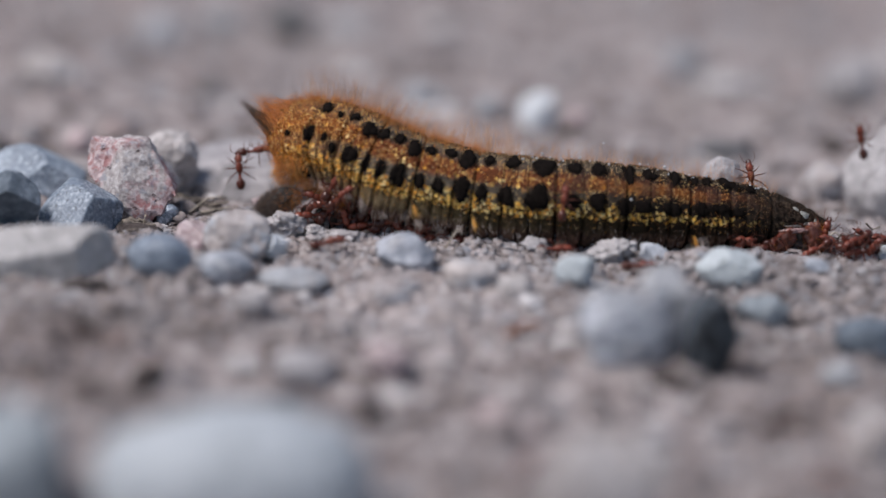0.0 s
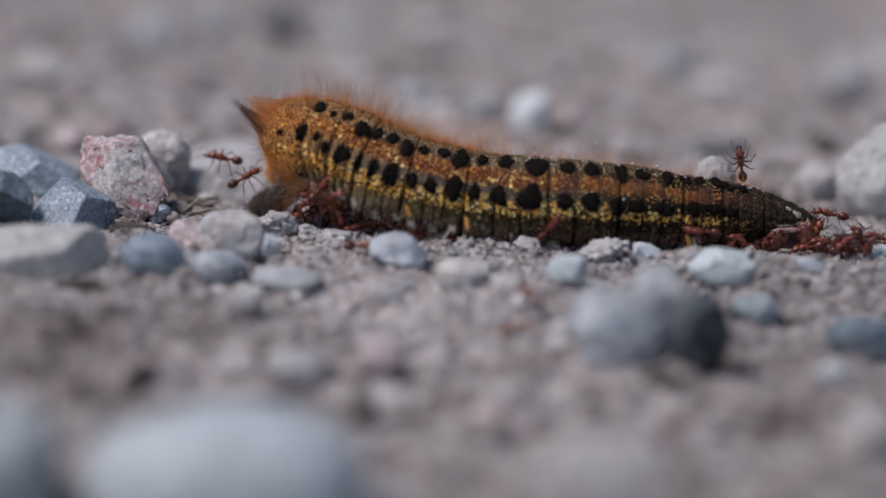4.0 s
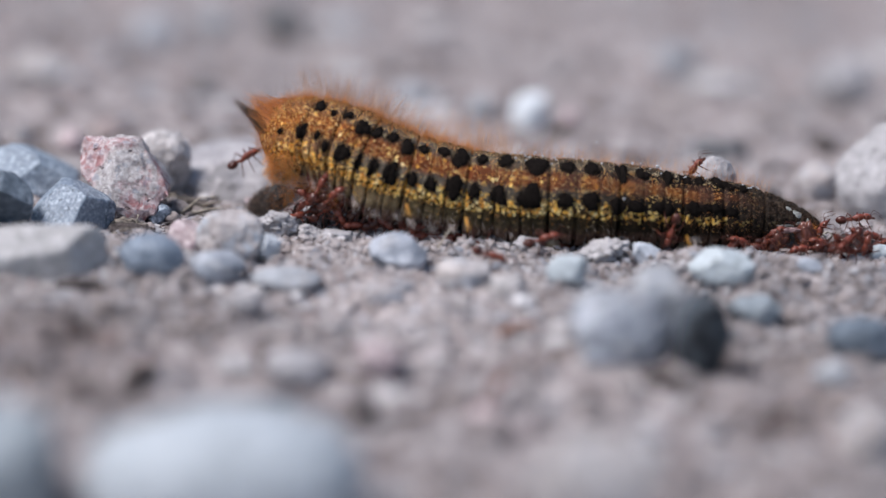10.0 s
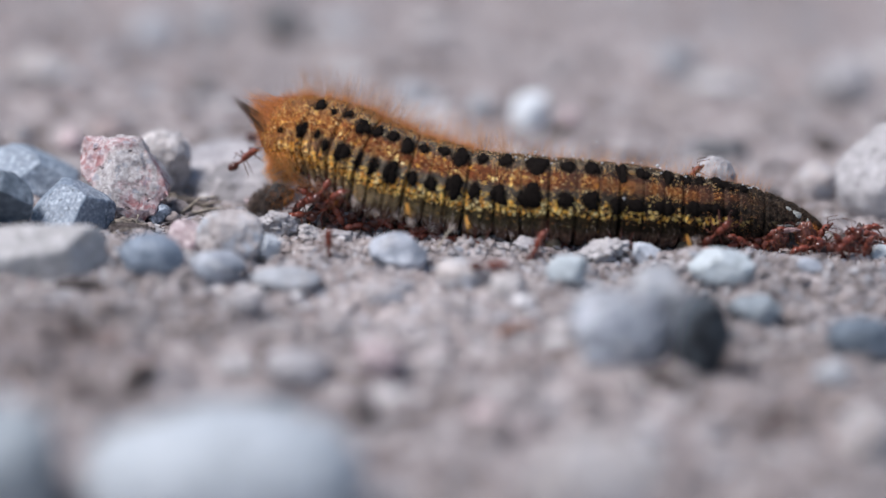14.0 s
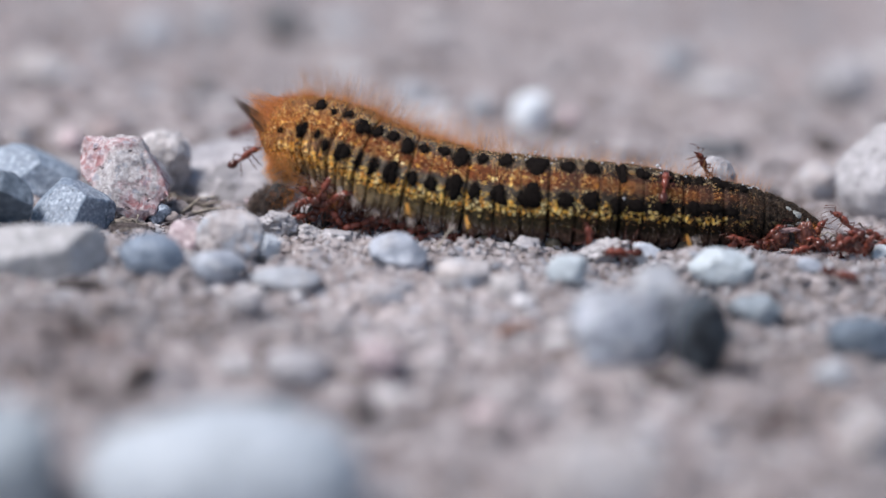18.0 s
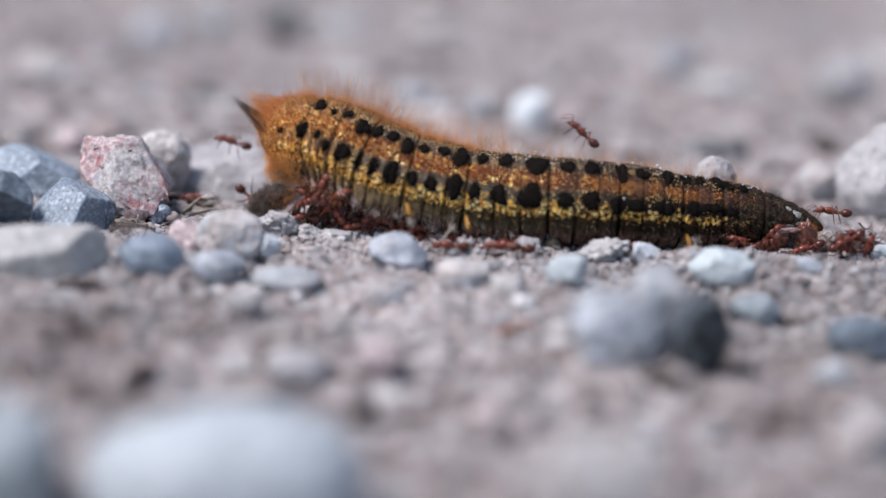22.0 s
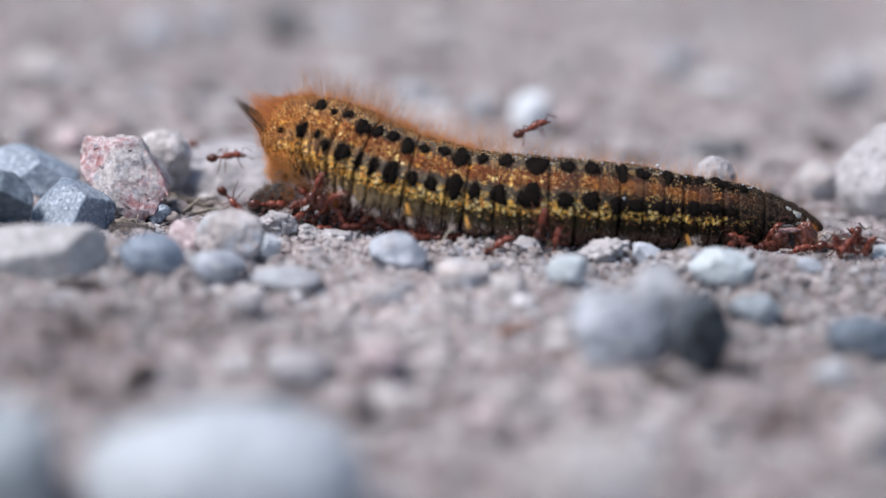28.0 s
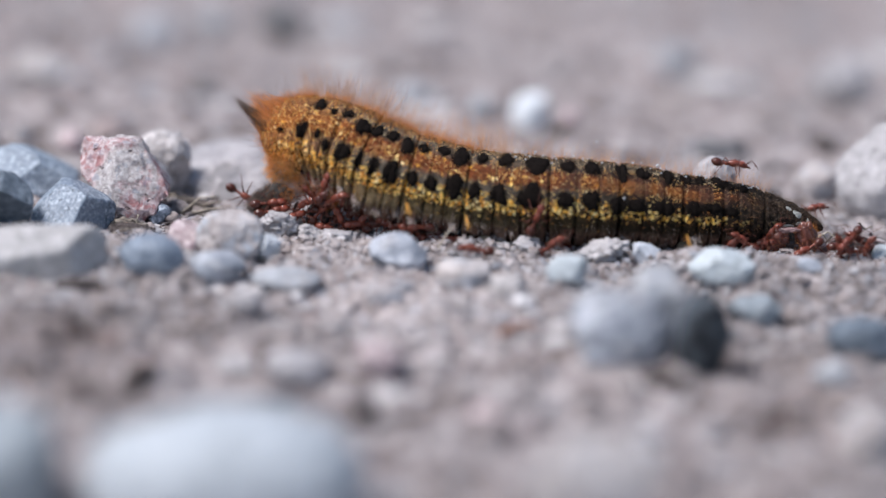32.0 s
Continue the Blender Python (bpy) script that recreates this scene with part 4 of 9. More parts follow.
def build_segments():
    ends = RINGS + [BODY_LENGTH]
    out = []
    for lo, hi in zip(ends, ends[1:]):
        n = max(10, int((hi - lo) / 0.085))
        s = np.linspace(lo, hi, n)
        deg = np.linspace(-180, 180, COLS + 1)[:-1]
        v, _, _ = body_point(s[:, None], deg[None, :])
        faces = grid_faces(n, COLS, True)
        v = v.reshape(-1, 3)
        if lo == 0.0:
            faces.append(list(range(COLS - 1, -1, -1)))
        if hi == BODY_LENGTH:
            faces.append([(n - 1) * COLS + k for k in range(COLS)])
        ob = mesh_object("segment", v.tolist(), faces, SKIN, caterpillar)
        lay = ob.data.uv_layers.new(name="UVMap")
        idx = np.zeros(len(ob.data.loops), dtype=np.int32)
        ob.data.loops.foreach_get("vertex_index", idx)
        u = np.repeat(s / BODY_LENGTH, COLS)[idx]
        w = np.tile(np.abs(deg) / 180.0, n)[idx]
        lay.data.foreach_set("uv", np.stack([u, w], 1).ravel().astype(np.float32))
        soot = ob.data.attributes.new("soot", "FLOAT", "POINT")
        soot.data.foreach_set("value", sooty(np.repeat(s, COLS), np.tile(deg, n)).astype(np.float32))
        out.append(ob)
    return out


SEGMENTS = build_segments()


def segment_at(s):
    k = int(np.searchsorted(RINGS, s, side="right")) - 1
    return SEGMENTS[max(0, min(k, len(SEGMENTS) - 1))]


def patch(name, s, deg, hl, hh, mat, parent, rise=0.10, seed=0, corner=0.0):
    """A soft-edged raised mark on the skin, half length hl along the body and half height hh round it."""
    rng = np.random.default_rng(seed)
    rad = float(smooth_axis(s)[0, 3])
    rows, cols = 5, 20
    ph = np.linspace(0, 2 * np.pi, cols, endpoint=False)
    edge = 1 + 0.14 * np.sin(2 * ph + rng.uniform(0, 6)) + 0.14 * np.sin(3 * ph + rng.uniform(0, 6)) + 0.14 * rng.normal(size=cols)
    edge = edge + corner * np.maximum(0, np.cos(ph - 1.57)) ** 6
    f = np.array([1.04, 0.98, 0.8, 0.5, 0.18])
    lift = np.array([-0.1, 0.25, 0.8, 0.95, 1.0]) * rise
    ss = s + hl * f[:, None] * edge * np.cos(ph)
    dd = deg - np.degrees(hh / rad) * f[:, None] * edge * np.sin(ph)
    v, n, _ = body_point(ss, dd)
    v = v + n * (lift[:, None, None] / 1000)
    faces = grid_faces(rows, cols, True) + [[(rows - 1) * cols + k for k in range(cols)]]
    return mesh_object(name, v.reshape(-1, 3).tolist(), faces, mat, parent)


for k, (s, deg, hl, hh) in enumerate(UPPER):
    patch("spot", s, deg, hl * 0.94, hh * 1.04, VELVET, segment_at(s), 0.26, k, 0.6 if hl > 0.75 and s < 35 else 0.15)
for k, (s, deg, hl, hh) in enumerate(LOWER):
    patch("spot", s, deg, hl * 1.02, hh * 1.04, VELVET, segment_at(s), 0.26, 40 + k, 0.25 if hl > 0.8 else 0.1)
for k, (s, deg, hl, hh) in enumerate([(55.0, 38, 0.24, 0.26), (56.0, 46, 0.42, 0.40), (57.2, 70, 0.16, 0.5), (56.4, 78, 0.5, 0.16), (54.8, 88, 0.9, 0.14)]):
    patch("pale_mark", s, deg, hl, hh, PALE_MARK, segment_at(s), 0.06, 90 + k)


def hair_mesh(name, roots, dirs, lengths, width, mat, parent, bend=0.3, seed=0, label=""):
    """Many tapered bristles in one coat. roots in metres, lengths and width in millimetres."""
    rng = np.random.default_rng(seed)
    n = len(roots)
    d = dirs / np.linalg.norm(dirs, axis=1, keepdims=True)
    a = np.cross(d, np.array([0.2, 1.0, 0.1]))
    a /= np.linalg.norm(a, axis=1, keepdims=True)
    b = np.cross(d, a)
    ph = rng.uniform(0, 6.283, n)
    lean = (a * np.cos(ph)[:, None] + b * np.sin(ph)[:, None]) * (bend * rng.uniform(0.2, 1.0, n))[:, None]
    L = (np.asarray(lengths) / 1000)[:, None]
    verts = np.zeros((n, 10, 3))
    for k, f in enumerate((0.0, 0.4, 0.75)):
        mid = roots + d * L * f + lean * L * f * f
        r = width / 2000 * (1 - 0.75 * f)
        for j in range(3):
            q = 2.0944 * j
            verts[:, 3 * k + j] = mid + (a * math.cos(q) + b * math.sin(q)) * r
    verts[:, 9] = roots + d * L + lean * L
    one = []
    for k in (0, 3):
        for j in range(3):
            one.append([k + j, k + (j + 1) % 3, k + 3 + (j + 1) % 3, k + 3 + j])
    tips = [[6 + j, 6 + (j + 1) % 3, 9] for j in range(3)]
    faces = []
    for i in range(n):
        o = i * 10
        faces += [[o + x for x in q] for q in one]
        faces += [[o + x for x in q] for q in tips]
    ob = mesh_object(name, verts.reshape(-1, 3).tolist(), faces, mat, parent)
    if label:
        ob["label"] = label
    ob["kind"] = "stuff"
    return ob


def coat(name, count, s_span, deg_span, length, width, mat, label, lean=(0, 0, 0), spread=0.35, seed=0, bend=0.3, power=1.0):
    rng = np.random.default_rng(seed)
    s = s_span[0] + (s_span[1] - s_span[0]) * rng.uniform(0, 1, count) ** power
    deg = rng.uniform(*deg_span, count)
    free = np.ones(count, bool)
    for a, g, hl, hh in UPPER + LOWER:
        free &= ((s - a) / (hl * 1.1)) ** 2 + (np.radians(deg - g) * 4.6 / (hh * 1.1)) ** 2 > 1
    s, deg = s[free], deg[free]
    count = len(s)
    p, n, t = body_point(s, deg, -0.05)
    d = n + np.array(lean) + spread * rng.normal(size=(count, 3))
    lengths = length * rng.uniform(0.45, 1.15, count)
    return hair_mesh(name, p, d, lengths, width, mat, caterpillar, bend, seed, label)


coat("back_hair", 1400, (3.0, 26.0), (-75, 10), 3.9, 0.021, ORANGE_HAIR, "long upright orange-brown hair", (0.05, 0, 0.5), 0.27, 1, 0.35, 1.2)
coat("back_hair", 900, (22.0, 53.0), (-70, 12), 2.3, 0.022, ORANGE_HAIR, "sparse short orange hair", (0.1, 0, 0.4), 0.3, 2)
coat("fuzz", 3600, (1.0, 22.0), (-90, 14), 1.15, 0.026, RUST_HAIR, "dense rust-orange fuzz", (0, 0, 0.2), 0.5, 3)
coat("fuzz", 1200, (20.0, 52.0), (-90, 12), 0.7, 0.022, RUST_HAIR, "thin rust-orange fuzz", (0, 0, 0.2), 0.5, 13)
coat("front_hair", 1400, (0.0, 4.2), (-120, 112), 1.35, 0.028, RUST_HAIR, "dense orange hair on the front", (-0.6, -0.1, -0.05), 0.4, 4)
coat("front_hair", 900, (0.0, 4.0), (84, 150), 1.35, 0.026, CHEST_HAIR, "hanging rust-brown hair", (-0.35, -0.15, -0.9), 0.32, 5)
coat("chest_hair", 1300, (1.5, 9.0), (112, 160), 1.7, 0.026, RUST_HAIR, "rust-brown hair hanging under the fore end", (-0.1, -0.2, -0.8), 0.35, 15)
coat("long_hair", 130, (1.0, 13.0), (-50, 30), 4.9, 0.020, DARK_HAIR, "long dark bristles", (0.0, 0, 0.6), 0.28, 6, 0.3)
coat("long_hair", 70, (0.0, 2.5), (-90, 100), 3.6, 0.020, DARK_HAIR, "long dark bristles at the front", (-0.9, 0, 0.1), 0.4, 7, 0.3)
coat("flank_fuzz", 1500, (1.0, 16.0), (14, 100), 0.75, 0.018, RUST_HAIR, "fine rust-brown hair on the flank", (0, -0.2, 0.1), 0.6, 18)
coat("flank_fuzz", 3200, (3.0, 52.0), (25, 105), 0.5, 0.016, ORANGE_HAIR, "fine short orange hair", (0, -0.2, -0.1), 0.6, 8)
coat("belly_hair", 420, (3.0, 8.5), (108, 142), 1.5, 0.026, PALE_HAIR, "whitish hair under the fore end", (-0.1, -0.3, -0.6), 0.45, 19)
coat("belly_hair", 420, (6.0, 50.0), (100, 140), 0.9, 0.020, PALE_HAIR, "fine pale hair low on the flank", (0.1, -0.2, -0.6), 0.45, 10)
coat("belly_hair", 380, (5.0, 24.0), (108, 142), 1.0, 0.022, PALE_HAIR, "short pale hair under the belly", (0.2, -0.2, -0.7), 0.4, 14)
coat("tail_hair", 900, (51.0, 59.0), (-90, 110), 0.8, 0.022, DARK_HAIR, "short dark tail hair", (0.5, 0, 0.1), 0.45, 9)


def spot_hair():
    """Short black velvet pile on and round the spots."""
    rng = np.random.default_rng(31)
    roots, dirs = [], []
    for s, deg, hl, hh in UPPER + LOWER:
        k = int(60 * hl * hh) + 40
        ph, q = rng.uniform(0, 6.283, k), 1.05 * rng.uniform(0.3, 1.0, k) ** 0.5
        p, n, t = body_point(s + hl * q * np.cos(ph), deg + np.degrees(hh / 4.6) * q * np.sin(ph))
        roots.append(p)
        dirs.append(n * 0.7 + t * (0.7 * np.cos(ph))[:, None] + np.array([0, 0, 0.5]) + 0.3 * rng.normal(size=(k, 3)))
    roots, dirs = np.concatenate(roots), np.concatenate(dirs)
    hair_mesh("spot_hair", roots, dirs, rng.uniform(0.25, 0.6, len(roots)), 0.035, VELVET, caterpillar, 0.2, 6, "short black pile on the spots")


spot_hair()


def tufts():
    """Tufts of pale and orange hair low on the flank, one pair on each segment."""
    rng = np.random.default_rng(12)
    roots, dirs, lens, warm = [], [], [], []
    for s, deg, count, length, w in ((5.0, 117, 40, 1.7, 0), (6.6, 120, 36, 1.6, 0), (9.2, 108, 40, 1.9, 0), (10.6, 99, 36, 1.5, 1), (10.9, 112, 46, 2.1, 0), (13.4, 122, 30, 1.4, 0), (15.3, 119, 40, 1.6, 0), (15.9, 102, 40, 1.7, 1),
                                     (16.6, 122, 46, 1.7, 0), (18.6, 126, 26, 1.4, 0), (20.8, 119, 36, 1.6, 0), (22.0, 105, 40, 1.8, 1), (26.4, 122, 24, 1.2, 0), (38.0, 124, 24, 1.3, 0),
                                     (44.4, 113, 36, 1.6, 1), (45.2, 116, 30, 1.6, 0)):
        count = count if w else int(count * 1.3)
        p, n, t = body_point(np.full(count, s) + rng.normal(0, 0.09 if w else 0.2, count), deg + rng.normal(0, 1.3, count))
        roots.append(p)
        dirs.append(n * 0.35 + np.array([0.35, -0.3, -0.85]) + (0.10 if w else 0.24) * rng.normal(size=(count, 3)))
        lens.append(length * (1.0 if w else 0.75) * rng.uniform(0.5, 1.1, count))
        warm.append(np.full(count, w))
    roots, dirs, lens, warm = np.concatenate(roots), np.concatenate(dirs), np.concatenate(lens), np.concatenate(warm)
    hair_mesh("flank_hair", roots[warm == 0], dirs[warm == 0], lens[warm == 0], 0.036, PALE_HAIR, caterpillar, 0.25, 1, "whitish hair tufts low on the flank")
    hair_mesh("flank_hair", roots[warm == 1], dirs[warm == 1], lens[warm == 1], 0.030, TUFT_HAIR, caterpillar, 0.25, 2, "orange hair tufts low on the flank")


tufts()


def front_pencil():
    """The pointed brush of dark hair over the head."""
    rng = np.random.default_rng(5)
    n = 110
    root, _, _ = body_point(1.0 + rng.uniform(-0.2, 0.5, n), rng.uniform(22, 52, n))
    tip = np.array([-22.8, 8.1, 13.5]) / 1000 + rng.normal(0, 0.00028, (n, 3))
    d = tip - root
    reach = np.linalg.norm(d, axis=1) * 1000 * rng.uniform(0.6, 1.0, n)
    hair_mesh("pencil", root, d, reach, 0.045, DARK_HAIR, caterpillar, 0.10, 3, "pointed dark brown hair pencil")
    m = 200
    root, _, _ = body_point(rng.uniform(0.6, 2.6, m), rng.uniform(-60, 30, m))
    tip = np.array([-21.2, 8.3, 13.5]) / 1000 + rng.normal(0, 0.0005, (m, 3))
    hair_mesh("pencil", root, tip - root, np.linalg.norm(tip - root, axis=1) * 1000 * rng.uniform(0.4, 1.0, m), 0.06, RUST_HAIR, caterpillar, 0.15, 4, "orange hair at the root of the pencil")


front_pencil()


def pencil_base():
    """Bright orange hair that hides the root of the dark brush."""
    rng = np.random.default_rng(15)
    n = 170
    root, _, _ = body_point(rng.uniform(0.5, 1.9, n), rng.uniform(14, 50, n))
    tip = np.array([-22.2, 7.9, 13.3]) / 1000 + rng.normal(0, 0.0003, (n, 3))
    hair_mesh("pencil_base", root, tip - root, np.linalg.norm(tip - root, axis=1) * 1000 * rng.uniform(0.25, 0.62, n), 0.04, RUST_HAIR, caterpillar, 0.25, 16, "bright orange hair round the pencil's root")


pencil_base()


def lump(name, center, size, mat, parent, turn=(0, 0, 0), level=3, taper=0.0, wob=0.06, seed=0):
    """A rounded body part: an ellipsoid, narrower towards +x by taper. Millimetres."""
    v = BALL[level][0].copy()
    v[:, 1:] *= (1 - taper * (v[:, :1] * 0.5 + 0.5))
    v *= (1 + wob * 2 * (fbm(v * 2.2 + seed + 5.0, 3, seed) - 0.5))[:, None]
    v = v * np.array(size) / 1000
    m = np.array(Euler([radians(a) for a in turn]).to_matrix())
    v = v @ m.T + np.array(center) / 1000
    return mesh_object(name, v.tolist(), BALL[level][1].tolist(), mat, parent)


def head_and_feet():
    mid = np.array([-18.1, 4.7, 3.4])
    head = lump("head", mid, (2.05, 1.2, 0.92), HEAD_SKIN, caterpillar, (0, -28, 0), 4, -0.45, 0.3)
    chest = lump("chest", (-17.0, 6.1, 6.3), (1.15, 1.0, 1.1), CHEST_SKIN, caterpillar, (0, 20, 0), 4, 0.1, 0.12)
    rng = np.random.default_rng(21)
    for name, over, core, size, count, long, mat, words in (("hair", head, mid + np.array([0.9, -0.2, 0.3]), (1.5, 1.2, 1.0), 700, 0.8, RUST_HAIR, "rust-brown hair behind the face"),
                                                            ("hair", head, mid, (2.05, 1.2, 0.92), 5000, 0.9, FACE_HAIR, "short grey-brown face hair"),
                                                            ("hair", head, mid, (2.05, 1.2, 0.92), 420, 1.7, FACE_HAIR, "longer loose grey-brown hair"),
                                                            ("hair", chest, np.array([-17.0, 6.1, 6.3]), (1.15, 1.0, 1.1), 1900, 1.3, CHEST_HAIR, "rust-brown hanging hair"),
                                                            ("hair", chest, np.array([-16.7, 5.9, 6.1]), (1.2, 1.1, 1.2), 360, 1.8, PALE_HAIR, "whitish hair")):
        d = rng.normal(size=(count, 3))
        d /= np.linalg.norm(d, axis=1, keepdims=True)
        at = d * np.array(size)
        if over is head:
            at = at @ np.array(Euler((0, radians(-28), 0)).to_matrix()).T
        hair_mesh(name, (core + at) / 1000, d + np.array([-0.3, -0.1, -0.5]) + (0.3 if over is head else 0.55) * rng.normal(size=(count, 3)), long * rng.uniform(0.4, 1.1, count), 0.03, mat, over, 0.3, 5, words)
    for x, y, z in ((-15.4, 4.6, 2.2), (-13.9, 4.4, 2.0), (-12.3, 4.2, 1.7)):
        leg = lump("leg", (x, y, z), (0.42, 0.45, 1.25), HEAD_SKIN, caterpillar, (18, 12, 0), 2)
        lump("claw", (x - 0.2, y - 0.35, z - 1.2), (0.14, 0.14, 0.4), HOOK, leg, (15, 20, 0), 2)
    for s in (24.2, 30.9, 37.6, 44.4):
        p, nn, _ = body_point(np.array([s]), np.array([140.0]))
        x, y, z = (p[0] + nn[0] * 0.0002) * 1000
        pro = lump("proleg", (x, y, z - 0.25), (0.85, 0.7, 0.95), LEG_SKIN, caterpillar, (12, 0, 0), 3)
        for k in (-1, 0, 1):
            lump("hook", (x + 0.36 * k, y - 0.45, z - 0.75), (0.10, 0.12, 0.38), HOOK, pro, (25, 10 * k, 0), 2)
    for x, y, z, w, h, lean in ((34.3, 4.0, 1.35, 1.0, 1.75, 34), (37.7, 4.1, 1.6, 1.15, 1.75, -14), (35.9, 4.9, 1.2, 1.1, 1.5, 0)):
        pro = lump("anal_proleg", (x, y, z), (w, 0.8, h), TAIL_SKIN if lean == 0 else FLESH, caterpillar, (8, lean, 0), 4, 0.0, 0.45, int(x))
        pro["label"] = "dark wrinkled anal proleg" if lean == 0 else "glossy red-brown wrinkled anal proleg"
        d = rng.normal(size=(260, 3))
        d /= np.linalg.norm(d, axis=1, keepdims=True)
        hair_mesh("hair", np.array([x, y, z]) / 1000 + d * np.array([w, 0.8, h]) / 1000, d + np.array([0.2, -0.2, -0.4]) + 0.3 * rng.normal(size=(260, 3)), 0.7 * rng.uniform(0.4, 1.1, 260), 0.024, RUST_HAIR, pro, 0.3, 8, "short rust-brown hair")
    lump("fold", (35.4, 3.55, 2.75), (1.35, 0.4, 0.26), PALE_FLESH, caterpillar, (0, -4, 0), 4, 0.0, 0.6, 3)


head_and_feet()

# tiny droplets caught in the hair of the back
for s, deg, up, r in ((28.6, -8, 0.35, 0.16), (29.4, 2, 0.2, 0.13), (32.4, -4, 0.25, 0.14), (33.3, 4, 0.2, 0.11), (34.7, -6, 1.9, 0.12), (35.2, 14, 0.25, 0.13), (38.4, 2, 0.3, 0.16), (40.9, 2, 0.35, 0.2),
                       (45.6, 4, 0.25, 0.15), (46.2, 10, 0.2, 0.13), (50.0, 12, 0.2, 0.12), (37.4, 66, 0.16, 0.15), (22.3, 118, 0.1, 0.12), (31.5, -2, 0.3, 0.1)):
    p, nn, _ = body_point(np.array([s]), np.array([float(deg)]), up)
    lump("droplet", p[0] * 1000, (r, r, r), DEW, caterpillar, level=2, wob=0.02)


_rng = np.random.default_rng(44)
for k in range(36):
    s = float(_rng.choice([26.2, 28.2, 30.6, 33.0, 36.4, 39.0, 41.2, 43.6, 47.2, 51.0])) + float(_rng.normal(0, 0.45))
    r = float(_rng.uniform(0.05, 0.13))
    p, nn, _ = body_point(np.array([s]), np.array([float(_rng.uniform(-12, 16))]), float(_rng.uniform(0.02, 0.35)))
    lump("droplet", p[0] * 1000, (r * 1.4, r, r), DEW, caterpillar, level=2, wob=0.2, seed=k)


# ---- dry bits on the soil ----
STRAW = plain("dry_straw", (0.42, 0.37, 0.30), 0.8, 0.4, 1500.0)
DRY_LEAF = plain("dry_leaf", (0.20, 0.17, 0.14), 0.85, 0.5, 1200.0)
RUST_BIT = plain("rust_brown_chaff", (0.26, 0.11, 0.06), 0.8, 0.4, 1500.0)


def stalk(label, points, thick, mat, name="straw", category="straw", seed=0):
    """A bent, slightly flattened stalk along points in millimetres, resting on the soil."""
    rng = np.random.default_rng(seed)
    pts = np.array(points, float)
    t = np.linspace(0, len(pts) - 1, 14)
    c = np.stack([np.interp(t, np.arange(len(pts)), pts[:, i]) for i in range(3)], 1)
    c += rng.normal(0, 0.05 * thick, c.shape)
    d = np.gradient(c, axis=0)
    d /= np.linalg.norm(d, axis=1, keepdims=True)
    a = np.cross(d, [0, 0, 1.0])
    a /= np.linalg.norm(a, axis=1, keepdims=True)
    b = np.cross(a, d)
    ph = np.linspace(0, 6.283, 8, endpoint=False)
    r = thick / 2 * (1 - 0.5 * np.linspace(0, 1, 14)) * (1 + 0.1 * rng.normal(size=14))
    v = c[:, None] + r[:, None, None] * (a[:, None] * np.cos(ph)[None, :, None] + 0.6 * b[:, None] * np.sin(ph)[None, :, None])
    faces = grid_faces(14, 8, True) + [list(range(7, -1, -1)), [13 * 8 + k for k in range(8)]]
    ob = mesh_object(name, (v.reshape(-1, 3) / 1000).tolist(), faces, mat)
    return tagged(ob, label, category, group="dry bits on the soil")


stalk("pale dry straw on the soil", [(-13.3, 0.5, 0.1), (-11.3, 0.5, 0.8), (-8.4, 0.5, 0.3)], 0.5, STRAW, seed=0)
stalk("thin pale straw on the soil", [(-13.1, 0.6, 0.7), (-10.7, 0.6, 0.6)], 0.35, STRAW, seed=1)
stalk("bent dry stalk beside the caterpillar", [(-0.5, -1.8, 0.5), (0.3, -1.8, 2.0), (0.8, -1.8, 2.8)], 0.4, STRAW, seed=2)
stalk("dry grey grass shred", [(-28.5, 11.2, 0.2), (-26.1, 11.2, 0.1), (-23.4, 11.2, 0.8)], 0.4, STRAW, seed=3)
stalk("dark dry grass shred", [(-27.9, 12.3, 0.7), (-25.2, 12.3, 0.1), (-23.1, 12.3, 0.2)], 0.5, DRY_LEAF, seed=4)
stalk("dark dry leaf crumb", [(-34.1, 4.2, 0.4), (-32.6, 4.2, 0.2), (-30.7, 4.2, 0.1)], 1.0, DRY_LEAF, seed=5)
stalk("dry grey leaf shred", [(-29.5, 16.4, 0.6), (-27.0, 16.4, -0.1), (-24.3, 16.4, 0.5)], 0.9, DRY_LEAF, seed=6)
stalk("dry grey leaf shred", [(-27.4, 13.1, -0.1), (-25.5, 13.1, 0.5), (-23.7, 13.1, 0.9)], 0.7, DRY_LEAF, seed=7)
stalk("dry grass shred under the pink stone", [(-34.1, 4.4, -0.5), (-32.0, 4.4, 0.1), (-31.8, 4.4, 1.2)], 0.4, STRAW, seed=8)
stalk("dry grass shred under the pink stone", [(-34.0, 0.2, 0.1), (-32.6, 0.2, 0.6), (-30.5, 0.2, 0.6)], 0.45, DRY_LEAF, seed=9)
stalk("rust-brown chaff on dusty soil", [(5.9, -27.9, -1.2), (7.5, -27.9, -0.0), (9.5, -27.9, -0.3)], 1.1, RUST_BIT, seed=10)
stalk("grey stalk end beside the caterpillar", [(8.8, 2.8, 0.2), (9.0, 2.8, 1.5), (9.5, 2.8, 1.9)], 0.6, DRY_LEAF, seed=11)
stalk("pale chip of straw", [(17.7, 6.8, 0.1), (18.4, 6.8, 1.1)], 0.6, STRAW, seed=12)
stalk("dark dry root shred", [(-29.4, 12.9, 0.1), (-26.8, 12.9, 1.1), (-24.9, 12.9, -0.1)], 0.5, DRY_LEAF, seed=13)
stalk("dark dry root shred", [(-28.5, 13.2, 1.4), (-26.5, 13.2, 0.4), (-23.2, 13.2, -0.3)], 0.35, DRY_LEAF, seed=14)
